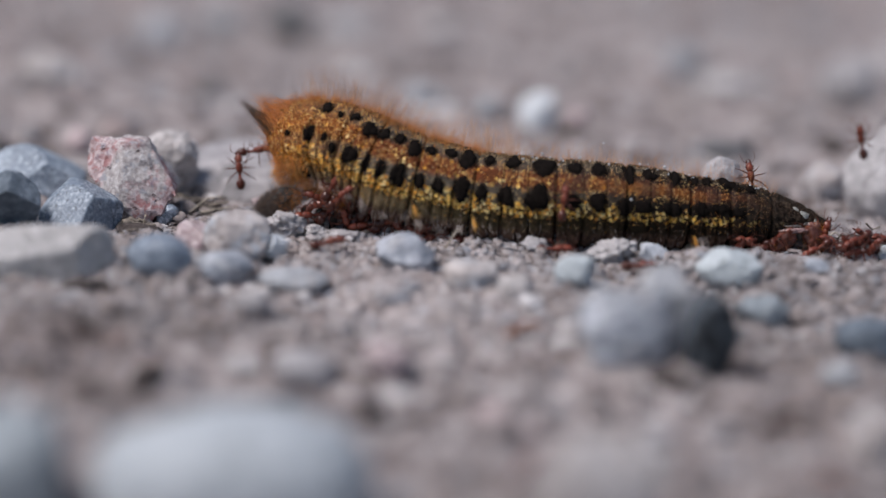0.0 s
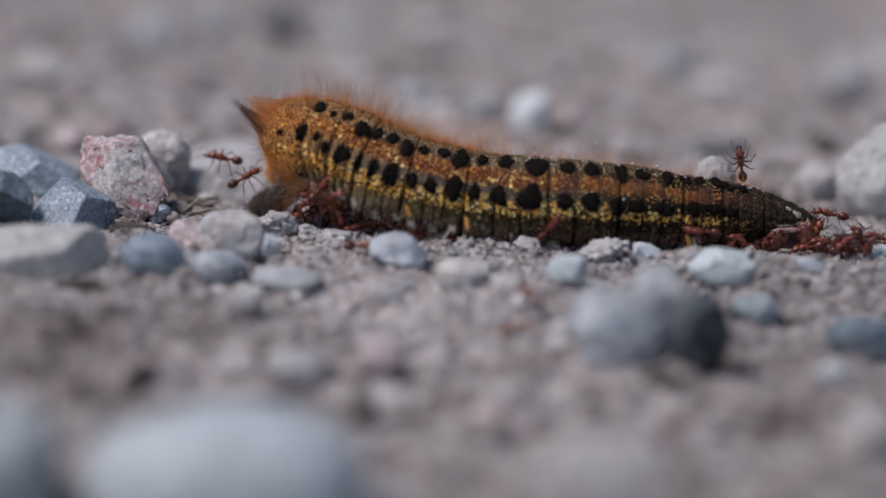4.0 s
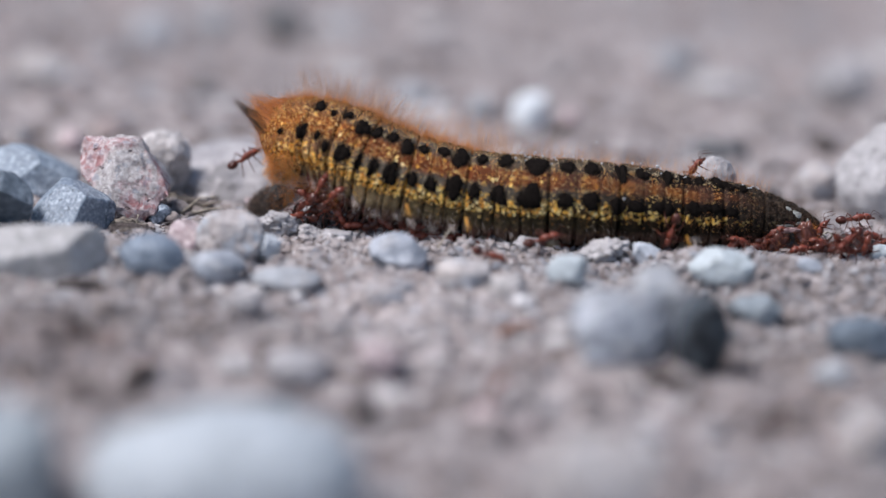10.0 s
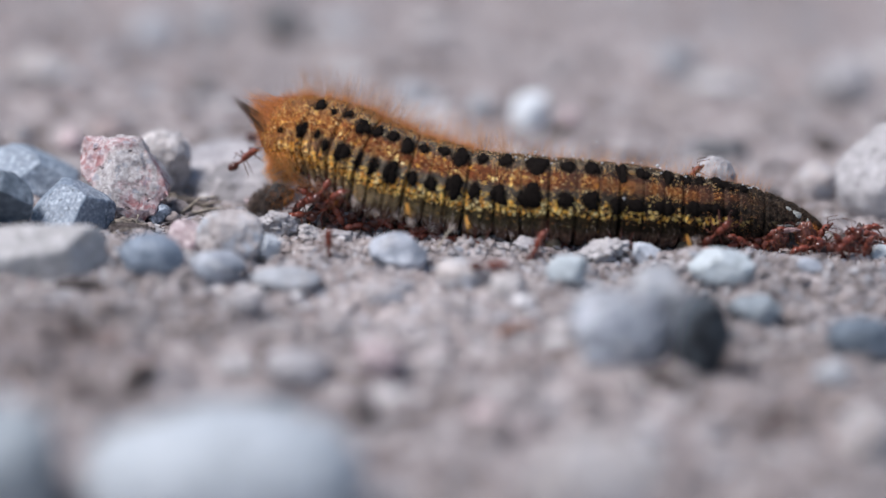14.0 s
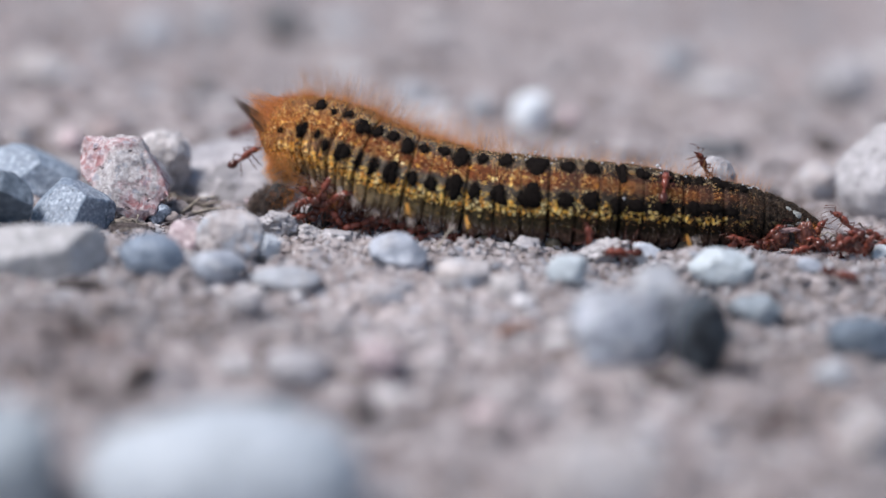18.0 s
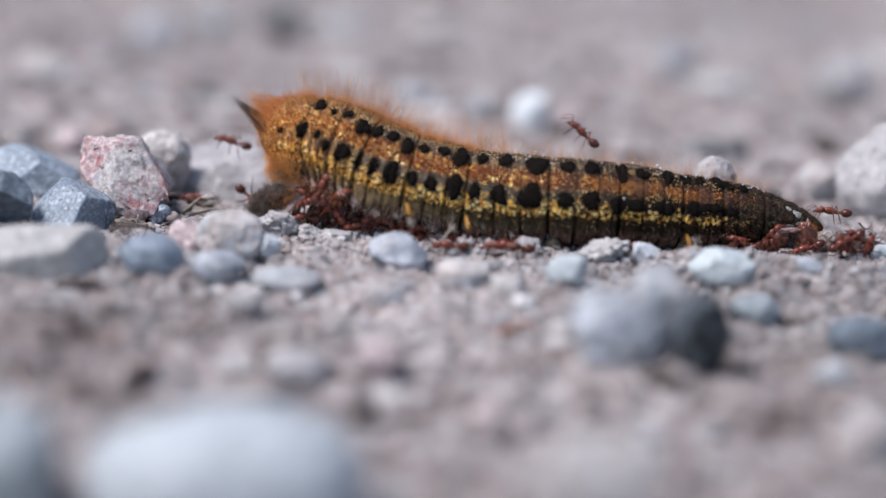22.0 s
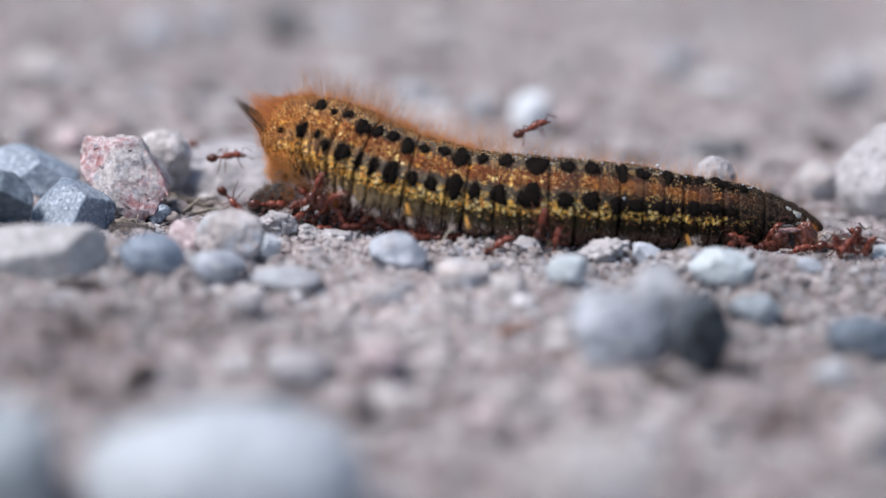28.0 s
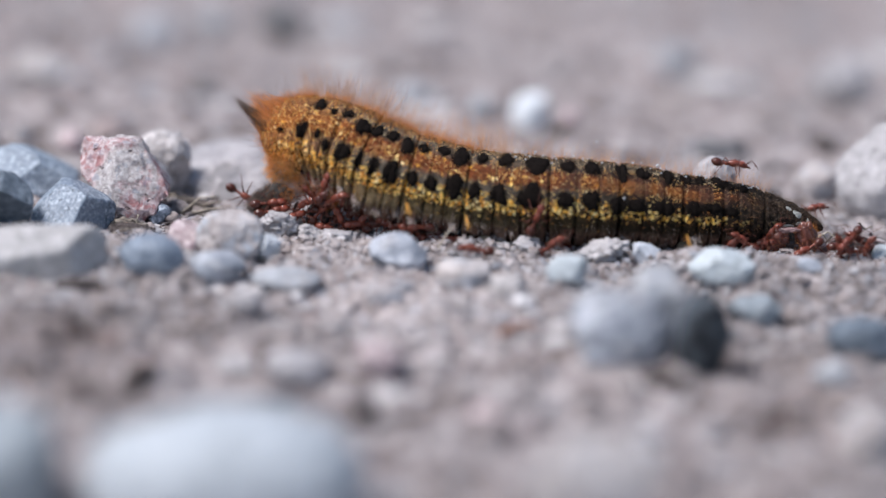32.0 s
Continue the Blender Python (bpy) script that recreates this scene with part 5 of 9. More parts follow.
stalk("dry grey grass shred", [(-27.8, 10.5, -0.0), (-25.9, 10.5, 1.8), (-24.4, 10.5, 2.0)], 0.3, STRAW, seed=15)
stalk("dark dry leaf crumb", [(-28.0, 11.1, 0.1), (-26.0, 11.1, -0.3), (-24.0, 11.1, 0.0)], 0.9, DRY_LEAF, seed=16)
stalk("dark dry leaf crumb", [(-34.7, 5.0, -0.2), (-33.3, 5.0, 0.5), (-31.7, 5.0, 0.3)], 1.1, DRY_LEAF, seed=17)
stalk("dark dry root shred", [(-34.5, 5.1, 0.4), (-33.2, 5.1, -0.4), (-31.2, 5.1, 0.2)], 0.4, DRY_LEAF, seed=18)
stalk("dry grey grass shred", [(-14.1, 4.0, 0.1), (-12.1, 4.0, 0.7), (-10.2, 4.0, 0.6)], 0.3, STRAW, seed=19)
stalk("dark dry root shred", [(-13.1, 1.6, 1.0), (-10.8, 1.6, 0.7), (-8.5, 1.6, 1.1)], 0.35, DRY_LEAF, seed=20)
stalk("pale straw under the body", [(4.1, 3.9, 0.2), (2.1, 3.9, 0.5)], 0.3, STRAW, seed=21)

for k, (x, z, w, lift) in enumerate(((39.4, 2.2, 1.8, 0.9), (40.0, 2.8, 2.0, 0.5), (40.6, 2.0, 1.6, 1.0), (41.3, 2.9, 1.7, -0.6), (43.9, 4.2, 1.4, -0.7), (38.9, 1.4, 1.5, 0.3))):
    stalk("curled grey shred of dry grass beside the tail", [(x - w / 2, 5.0 + 0.3 * k, z - 1.0), (x, 5.2 + 0.3 * k, z - 1.0 + lift), (x + w / 2, 5.0 + 0.3 * k, z - 1.3)], 0.35, STRAW if k % 2 else DRY_LEAF, seed=60 + k)


# ---- ants ----
def ant_material(name, color, rough):
    m, t, b = material(name, rough)
    n = noise_node(t, coords(t), 3500.0, 3.0)
    c = ramp(t, n.outputs[0], [(0.3, tuple(x * 0.6 for x in color)), (0.7, tuple(x * 1.35 for x in color))])
    t.links.new(c, b.inputs["Base Color"])
    b.inputs["Coat Weight"].default_value = 0.4
    b.inputs["Coat Roughness"].default_value = 0.08
    b.inputs["Specular IOR Level"].default_value = 0.25
    bump(t, b, n.outputs[0], 0.25, 0.00006)
    return m


ANT_RED = ant_material("red_brown_chitin", (0.18, 0.042, 0.024), 0.34)
ANT_DARK = ant_material("dark_brown_chitin", (0.075, 0.019, 0.011), 0.28)
ANT_LEG = ant_material("amber_chitin", (0.10, 0.025, 0.014), 0.5)
ANT_EYE = plain("black_eye", (0.012, 0.010, 0.010), 0.2, 0.2)


def limb(name, points, radii, mat, parent, origin):
    """A jointed limb: a tube along points, its object's origin at the joint with the body. Millimetres."""
    pts, o = np.array(points, float), np.array(origin, float)
    t = np.linspace(0, len(pts) - 1, (len(pts) - 1) * 3 + 1)
    c = np.stack([np.interp(t, np.arange(len(pts)), pts[:, i]) for i in range(3)], 1)
    r = np.interp(t, np.arange(len(pts)), radii)
    d = np.gradient(c, axis=0)
    d /= np.linalg.norm(d, axis=1, keepdims=True) + 1e-9
    a = np.cross(d, [0.31, 0.12, 0.94])
    a /= np.linalg.norm(a, axis=1, keepdims=True) + 1e-9
    b = np.cross(d, a)
    ph = np.linspace(0, 6.283, 6, endpoint=False)
    v = c[:, None] - o + r[:, None, None] * (a[:, None] * np.cos(ph)[None, :, None] + b[:, None] * np.sin(ph)[None, :, None])
    faces = grid_faces(len(t), 6, True) + [list(range(5, -1, -1)), [(len(t) - 1) * 6 + k for k in range(6)]]
    ob = mesh_object(name, (v.reshape(-1, 3) / 1000).tolist(), faces, mat, parent)
    ob.location = o / 1000
    return ob


def build_ant(stance):
    """A small red ant facing +x, its feet on z = 0. stance shifts the feet, so that not all ants stand alike."""
    rng = np.random.default_rng(stance)
    ant = new("ant")
    ant.scale = (0.97, 0.97, 0.97)
    head = lump("head", (1.52, 0, 1.22), (0.56, 0.48, 0.40), ANT_RED, ant, (0, 18, 0), 3, 0.25, 0.03)
    for side in (-1, 1):
        lump("eye", (1.55, 0.40 * side, 1.34), (0.11, 0.07, 0.10), ANT_EYE, head, level=2, wob=0)
        limb("mandible", [(1.95, 0.22 * side, 1.06), (2.25, 0.20 * side, 0.98), (2.36, 0.04 * side, 0.95)], [0.10, 0.08, 0.03], ANT_DARK, head, (1.95, 0.22 * side, 1.06))
        k = rng.uniform(-0.2, 0.2)
        limb("antenna", [(1.85, 0.16 * side, 1.34), (2.30, 0.62 * side, 1.85 + k), (2.80, 0.75 * side, 1.45 + k), (3.15, 0.70 * side, 1.10 + k)], [0.034, 0.028, 0.030, 0.040], ANT_LEG, head, (1.85, 0.16 * side, 1.34))
    lump("thorax", (0.52, 0, 1.20), (0.70, 0.34, 0.36), ANT_RED, ant, (0, -8, 0), 3, -0.25, 0.04)
    lump("waist", (-0.28, 0, 1.06), (0.30, 0.17, 0.20), ANT_RED, ant, (0, 10, 0), 2)
    lump("waist", (-0.66, 0, 1.10), (0.21, 0.20, 0.22), ANT_RED, ant, level=2)
    lump("gaster", (-1.30, 0, 1.08), (0.64, 0.47, 0.44), ANT_DARK, ant, (0, 6, 0), 3, -0.15, 0.02)
    legs = []
    for side in (-1, 1):
        for k, (hx, fx, fy) in enumerate(((0.85, 1.75, 1.35), (0.50, 0.45, 1.75), (0.18, -1.15, 1.60))):
            fx, fy = fx + rng.uniform(-0.25, 0.25), (fy + rng.uniform(-0.15, 0.15)) * side
            hip = (hx, 0.20 * side, 1.00)
            knee = (hx + (fx - hx) * 0.42, fy * 0.55, 1.55)
            ankle = (hx + (fx - hx) * 0.80, fy * 0.90, 0.40)
            leg = limb("leg", [hip, knee, ankle, (fx, fy, 0.05)], [0.085, 0.065, 0.042, 0.025], ANT_LEG, ant, hip)
            legs.append(leg)
    tagged(ant, "small shiny red-brown ant with thin amber legs", "ant", group="ants round the caterpillar")
    return ant


ANT_KINDS = [build_ant(k) for k in range(4)]
FREE = list(ANT_KINDS)


def make_ant(kind, label):
    """The next ant: one of the four first built, or a copy of one."""
    ant = ANT_KINDS[kind]
    if ant in FREE:
        FREE.remove(ant)
    else:
        ant = copy_thing(ant, pose(0, 0, 0))
    return tagged(ant, label)


def step_legs(ant, rows, stride=14.0):
    """Swing the legs in two tripods, by the way that the ant has gone along its rows."""
    legs = [o for o in ant.children if o.name.startswith("leg")]
    ts = np.array([t for t, m in rows])
    ps = np.array([m.translation[:] for t, m in rows])
    times = np.arange(0, 32.01, 0.2)
    at = np.stack([np.interp(times, ts, ps[:, i]) for i in range(3)], 1)
    gone = np.concatenate([[0], np.cumsum(np.linalg.norm(np.diff(at, axis=0), axis=1))]) * 1000
    moving = np.gradient(gone) > 0.12
    for k, leg in enumerate(legs):
        home = leg.location.copy()
        phase = 0.0 if k % 2 == 0 else math.pi
        keys = []
        for j, t in enumerate(times):
            if moving[j]:
                swing = stride * math.sin(gone[j] * 2.4 + phase)
            else:
                swing = 3.0 * math.sin(t * 1.9 + k)
            if j in (0, len(times) - 1) or moving[j] or j % 4 == 0:
                keys.append((float(t), Matrix.Translation(home) @ pose(0, 0, 0, 0, 0, swing)))
        walk(leg, keys)


WAYS = []


def go(kind, label, rows, stepping=True):
    """An ant and its way, to be keyed once all ants are made."""
    WAYS.append((make_ant(kind, label), rows, stepping))


def motions():
    # the ants, each with its way
    go(0, "red-brown ant roaming over the caterpillar's back and flank", [(0, pose(0.02323, 0.01200, 0.00291, -0, 2, -179)), (6.9, pose(0.02407, 0.01159, 0.00380, -0, 68, -143)), (7.5, pose(0.02233, 0.00318, 0.00660, -3, 31, -96)), (8, pose(0.02244, 0.00274, 0.00634, -4, 39, -96)), (8.5, pose(0.02262, 0.00211, 0.00581, -3, 52, -93)), (9, pose(0.02288, 0.00159, 0.00503, -5, 68, -95)), (9.5, pose(0.02240, 0.00123, 0.00422, -44, 83, -134)), (10, pose(0.02347, 0.00146, 0.00325, -127, 71, 144)), (10.5, pose(0.02322, 0.00157, 0.00281, -122, 51, 154)), (11.5, pose(0.02211, 0.00171, 0.00229, 140, 48, 42)), (12, pose(0.02461, 0.00211, 0.00223, 123, 17, 11)), (12.5, pose(0.02711, 0.00251, 0.00216, 124, -17, -11)), (13, pose(0.02762, 0.00224, 0.00277, 118, -46, -21)), (13.5, pose(0.02707, 0.00208, 0.00296, 111, -43, -14)), (14, pose(0.02808, 0.00226, 0.00292, 114, -48, -18)), (14.5, pose(0.02825, 0.00227, 0.00296, 118, -57, -24)), (15.5, pose(0.02407, 0.00161, 0.00305, -116, -57, -157)), (16.5, pose(0.02142, 0.00104, 0.00402, 91, -80, -1)), (17, pose(0.02090, 0.00107, 0.00482, 21, -76, 69)), (17.5, pose(0.02131, 0.00115, 0.00480, 35, -73, 53)), (18, pose(0.02250, 0.00260, 0.00623, 4, -41, 83)), (18.5, pose(0.02244, 0.00279, 0.00637, 2, -38, 87)), (19, pose(0.02277, 0.00397, 0.00678, 0, -19, 90)), (19.5, pose(0.02298, 0.00530, 0.00737, -0, -0, 110)), (20, pose(0.02155, 0.00410, 0.00814, 0, -27, 173)), (20.5, pose(0.01875, 0.00384, 0.00853, 0, -17, 176)), (21, pose(0.01599, 0.00366, 0.00938, -0, -22, 174)), (21.5, pose(0.01544, 0.00368, 0.01034, 0, -31, 171)), (22, pose(0.01347, 0.00357, 0.01099, -0, -36, 169)), (22.5, pose(0.01259, 0.00344, 0.01165, 0, -27, 173)), (23, pose(0.01175, 0.00336, 0.01161, 0, -25, 173)), (23.5, pose(0.01044, 0.00345, 0.01050, -0, 20, -175)), (24, pose(0.00861, 0.00359, 0.00961, 0, 27, -173)), (24.5, pose(0.00503, 0.00374, 0.01017, 0, -27, 173)), (25, pose(0.00366, 0.00382, 0.01127, -0, -45, 174)), (25.25, pose(0.00424, 0.00339, 0.01142, -0, -45, -135)), (25.5, pose(0.00482, 0.00297, 0.01158, -0, -45, -84)), (26.3, pose(0.00489, 0.00304, 0.01153, 0, -52, -58)), (27.5, pose(0.00609, 0.00366, 0.01123, 0, -23, -0)), (28, pose(0.00884, 0.00355, 0.01127, -0, -24, 6)), (28.5, pose(0.01065, 0.00344, 0.01166, 0, -22, 6)), (29, pose(0.01215, 0.00330, 0.01128, -0, -7, 2)), (29.5, pose(0.01490, 0.00354, 0.01102, 0, 12, -3)), (30, pose(0.01854, 0.00380, 0.01027, 0, 7, -2)), (30.5, pose(0.02242, 0.00410, 0.00944, 0, 12, -3)), (31, pose(0.02472, 0.00429, 0.00876, 0, 17, -4)), (31.5, pose(0.02855, 0.00455, 0.00824, -0, 11, -3)), (32, pose(0.02903, 0.00458, 0.00824, 0, 7, -2))])
    go(1, "red-brown ant tugging at the hair before the head", [(0, pose(-0.02251, 0.01274, 0.00418, -31, -74, 119)), (0.5, pose(-0.02173, 0.01219, 0.00281, -16, -76, 100)), (1, pose(-0.02174, 0.01230, 0.00184, 21, -74, 61)), (2, pose(-0.02182, 0.01223, 0.00215, 34, -71, 47)), (2.5, pose(-0.02128, 0.01213, 0.00306, 54, -46, 15)), (3, pose(-0.02094, 0.01225, 0.00361, 47, -43, 13)), (3.5, pose(-0.02116, 0.01215, 0.00331, 51, -36, 11)), (5.5, pose(-0.02092, 0.01265, 0.00429, 35, -22, 6)), (6, pose(-0.02038, 0.01316, 0.00487, 30, -36, 11)), (6.5, pose(-0.02097, 0.01298, 0.00465, 31, -30, 8)), (7, pose(-0.02133, 0.01300, 0.00463, 31, -30, 8)), (8, pose(-0.02095, 0.01295, 0.00462, 32, -31, 9)), (9, pose(-0.02105, 0.01284, 0.00449, 32, -27, 7)), (9.5, pose(-0.02085, 0.01303, 0.00470, 30, -30, 8)), (10, pose(-0.02113, 0.01325, 0.00487, 28, -31, 9)), (11, pose(-0.02095, 0.01346, 0.00508, 27, -39, 12)), (11.5, pose(-0.02133, 0.01346, 0.00503, 27, -36, 11)), (12, pose(-0.02261, 0.01321, 0.00460, 28, -27, 7)), (12.5, pose(-0.02200, 0.01284, 0.00435, 32, -2, 1)), (13, pose(-0.02123, 0.01278, 0.00440, 32, -2, 1)), (13.5, pose(-0.02137, 0.01296, 0.00456, 30, -20, 5)), (14, pose(-0.02109, 0.01323, 0.00487, 29, -36, 11)), (14.5, pose(-0.02091, 0.01322, 0.00489, 29, -36, 11)), (16.5, pose(-0.02084, 0.01329, 0.00493, 28, -31, 9)), (17, pose(-0.02094, 0.01348, 0.00507, 26, -33, 9)), (17.5, pose(-0.02146, 0.01366, 0.00513, 24, -30, 8)), (18, pose(-0.02112, 0.01337, 0.00498, 27, -33, 9)), (18.5, pose(-0.02114, 0.01347, 0.00504, 26, -31, 9)), (19, pose(-0.02139, 0.01347, 0.00503, 27, -36, 11)), (19.5, pose(-0.02180, 0.01324, 0.00475, 27, -20, 5)), (20, pose(-0.02292, 0.01275, 0.00412, 41, 25, -7)), (20.5, pose(-0.02153, 0.01218, 0.00339, 49, 7, -2)), (21, pose(-0.02117, 0.01213, 0.00248, 70, 46, -15)), (21.5, pose(-0.02059, 0.01214, 0.00218, 75, 41, -12)), (22, pose(-0.02052, 0.01225, 0.00187, 82, 36, -11)), (22.5, pose(-0.02097, 0.01254, 0.00152, 96, 4, -13)), (23, pose(-0.01854, 0.00407, 0.00279, 56, -2, 1)), (26, pose(-0.01800, 0.00405, 0.00271, 56, -12, 3)), (29, pose(-0.01856, 0.00402, 0.00256, 56, 2, -1)), (32, pose(-0.01827, 0.00405, 0.00269, 56, -7, 2))])
    go(2, "red-brown ant wandering behind the head", [(0, pose(-0.02109, 0.01411, 0.00537, 19, -7, 2)), (0.5, pose(-0.02097, 0.01444, 0.00554, 17, -12, 3)), (1, pose(-0.02168, 0.01478, 0.00564, 15, -20, 5)), (1.5, pose(-0.02258, 0.01455, 0.00544, 17, -24, 6)), (2, pose(-0.02328, 0.01424, 0.00519, 19, -30, 8)), (2.25, pose(-0.02367, 0.01394, 0.00503, 8, -57, 66)), (2.5, pose(-0.02406, 0.01365, 0.00488, -44, -55, 159)), (3, pose(-0.02337, 0.01338, 0.00460, -27, -2, 179)), (3.5, pose(-0.02350, 0.01326, 0.00446, -29, 0, -180)), (5.5, pose(-0.02300, 0.01490, 0.00581, -23, -46, 165)), (5.67, pose(-0.02263, 0.01429, 0.00545, -47, -10, -142)), (5.83, pose(-0.02227, 0.01369, 0.00509, -36, 30, -99)), (6, pose(-0.02190, 0.01309, 0.00473, 35, 36, -11)), (6.25, pose(-0.02343, 0.01396, 0.00533, 63, -30, 9)), (6.5, pose(-0.02496, 0.01484, 0.00592, -142, -78, -125)), (6.75, pose(-0.02589, 0.01468, 0.00511, -51, -46, 170)), (7, pose(-0.02681, 0.01452, 0.00430, -25, -7, 178)), (7.5, pose(-0.02898, 0.02450, 0.00321, 0, -36, 125)), (7.75, pose(-0.02808, 0.02427, 0.00333, 8, -22, 67)), (8, pose(-0.02718, 0.02404, 0.00346, 0, -9, 14)), (8.5, pose(-0.02220, 0.02201, 0.00406, 0, -10, 3)), (9, pose(-0.01769, 0.02000, 0.00513, 0, -2, 1)), (19, pose(-0.02218, 0.03004, 0.00407, 0, -22, 6)), (20, pose(-0.01667, 0.02400, 0.00524, 0, -2, 1)), (32, pose(-0.01665, 0.02400, 0.00461, 0, -2, 1))])
    go(3, "red-brown ant pacing on the pale stone behind the head", [(0, pose(-0.01491, 0.02200, 0.00482, -0, 2, -179)), (21.3, pose(-0.01657, 0.02200, 0.00506, -0, 2, -179)), (22, pose(-0.02278, 0.01555, 0.00580, -11, -12, 177)), (22.5, pose(-0.02534, 0.01402, 0.00445, -23, 22, -174)), (22.75, pose(-0.02618, 0.01422, 0.00437, -5, 55, -111)), (23, pose(-0.02702, 0.01441, 0.00429, 51, 46, -15)), (23.25, pose(-0.02519, 0.01395, 0.00460, 47, -4, -15)), (23.5, pose(-0.02336, 0.01349, 0.00490, 41, -54, -11)), (24, pose(-0.02291, 0.01379, 0.00498, 22, -24, 6)), (24.5, pose(-0.02301, 0.01361, 0.00482, 24, -20, 5)), (25, pose(-0.02294, 0.01370, 0.00490, 23, -17, 4)), (25.5, pose(-0.02306, 0.01387, 0.00500, 22, -22, 6)), (27.5, pose(-0.02356, 0.01389, 0.00491, 22, -4, 1)), (28, pose(-0.02349, 0.01364, 0.00475, 24, -7, 2)), (28.5, pose(-0.02487, 0.01460, 0.00504, 19, 7, -2)), (29, pose(-0.02289, 0.01463, 0.00578, 27, -53, -21)), (29.5, pose(-0.02498, 0.01391, 0.00459, 26, 7, -2)), (30, pose(-0.02413, 0.01338, 0.00448, 33, 22, -6)), (30.5, pose(-0.02390, 0.01302, 0.00413, 20, 17, -70)), (31, pose(-0.02447, 0.01316, 0.00408, 14, 23, -85)), (31.5, pose(-0.02294, 0.01234, 0.00311, 61, 27, -7)), (32, pose(-0.02147, 0.01225, 0.00211, 81, 27, -7))])
    go(1, "red-brown ant creeping beside the pink stone", [(0, pose(-0.03046, 0.02000, -0.00231, 0, -2, 1)), (22.4, pose(-0.02737, 0.01300, 0.00010, 0, -2, 1)), (22.7, pose(-0.02576, 0.01290, 0.00081, 37, 9, -32)), (23, pose(-0.02415, 0.01280, 0.00151, 66, 36, -55)), (23.25, pose(-0.02370, 0.01015, 0.00088, 37, 9, -32)), (23.5, pose(-0.02324, 0.00750, 0.00024, 0, -2, 1)), (23.73, pose(-0.02402, 0.00867, 0.00002, 0, -3, 60)), (23.97, pose(-0.02481, 0.00984, -0.00021, 0, -3, 119)), (24.2, pose(-0.02559, 0.01100, -0.00044, 0, -7, 178)), (25.5, pose(-0.02559, 0.01100, -0.00044, 0, -7, 178)), (25.83, pose(-0.02514, 0.01155, 0.00050, 3, -33, 133)), (26.17, pose(-0.02469, 0.01209, 0.00143, 32, -46, 70)), (26.5, pose(-0.02424, 0.01263, 0.00237, 59, -31, 9)), (27.5, pose(-0.02275, 0.01236, 0.00332, 47, -27, 7)), (27.75, pose(-0.02258, 0.01253, 0.00242, 72, 5, -9)), (28, pose(-0.02241, 0.01269, 0.00153, 93, 41, -12)), (28.5, pose(-0.01931, 0.00386, 0.00188, 57, 17, -4)), (29, pose(-0.01849, 0.00382, 0.00177, 56, -2, 1)), (32, pose(-0.01785, 0.00385, 0.00193, 56, -12, 3))])
    go(2, "red-brown ant climbing over the tan stone", [(0, pose(-0.03127, 0.02604, 0.00010, 0, -22, 6)), (21.5, pose(-0.03127, 0.02604, 0.00010, 0, -22, 6)), (22, pose(-0.02970, 0.02453, 0.00131, 14, -48, 38)), (22.5, pose(-0.02813, 0.02302, 0.00252, -10, -76, 100)), (23, pose(-0.02788, 0.02047, 0.00243, 0, -64, 150)), (23.5, pose(-0.03065, 0.02001, 0.00471, 0, -12, 177)), (23.75, pose(-0.02974, 0.01652, 0.00375, -18, 33, -142)), (24, pose(-0.02884, 0.01302, 0.00279, 40, 71, -47)), (24.5, pose(-0.02861, 0.01502, 0.00184, 40, 71, -47)), (24.67, pose(-0.02843, 0.01735, 0.00235, 74, 23, -6)), (24.83, pose(-0.02825, 0.01969, 0.00286, 74, -28, 8)), (25, pose(-0.02807, 0.02202, 0.00337, 27, -74, 61)), (25.25, pose(-0.02809, 0.02151, 0.00438, -15, -42, 142)), (25.5, pose(-0.02810, 0.02100, 0.00540, 0, -7, 178)), (26.5, pose(-0.03127, 0.02501, 0.00407, -0, 12, -177)), (27.1, pose(-0.03023, 0.02401, 0.00387, 13, 5, -118)), (27.7, pose(-0.02918, 0.02300, 0.00367, 13, -10, -60)), (28.3, pose(-0.02813, 0.02200, 0.00348, 0, -2, 1)), (28.65, pose(-0.02677, 0.01883, 0.00467, 12, -43, 5)), (29, pose(-0.02540, 0.01566, 0.00586, 55, -82, -27)), (29.25, pose(-0.02334, 0.01482, 0.00568, 34, -18, -10)), (29.5, pose(-0.02127, 0.01399, 0.00551, 27, 46, -15)), (30, pose(-0.01641, 0.02000, 0.00301, 0, -2, 1)), (32, pose(-0.01518, 0.02000, 0.00275, 0, -2, 1))])
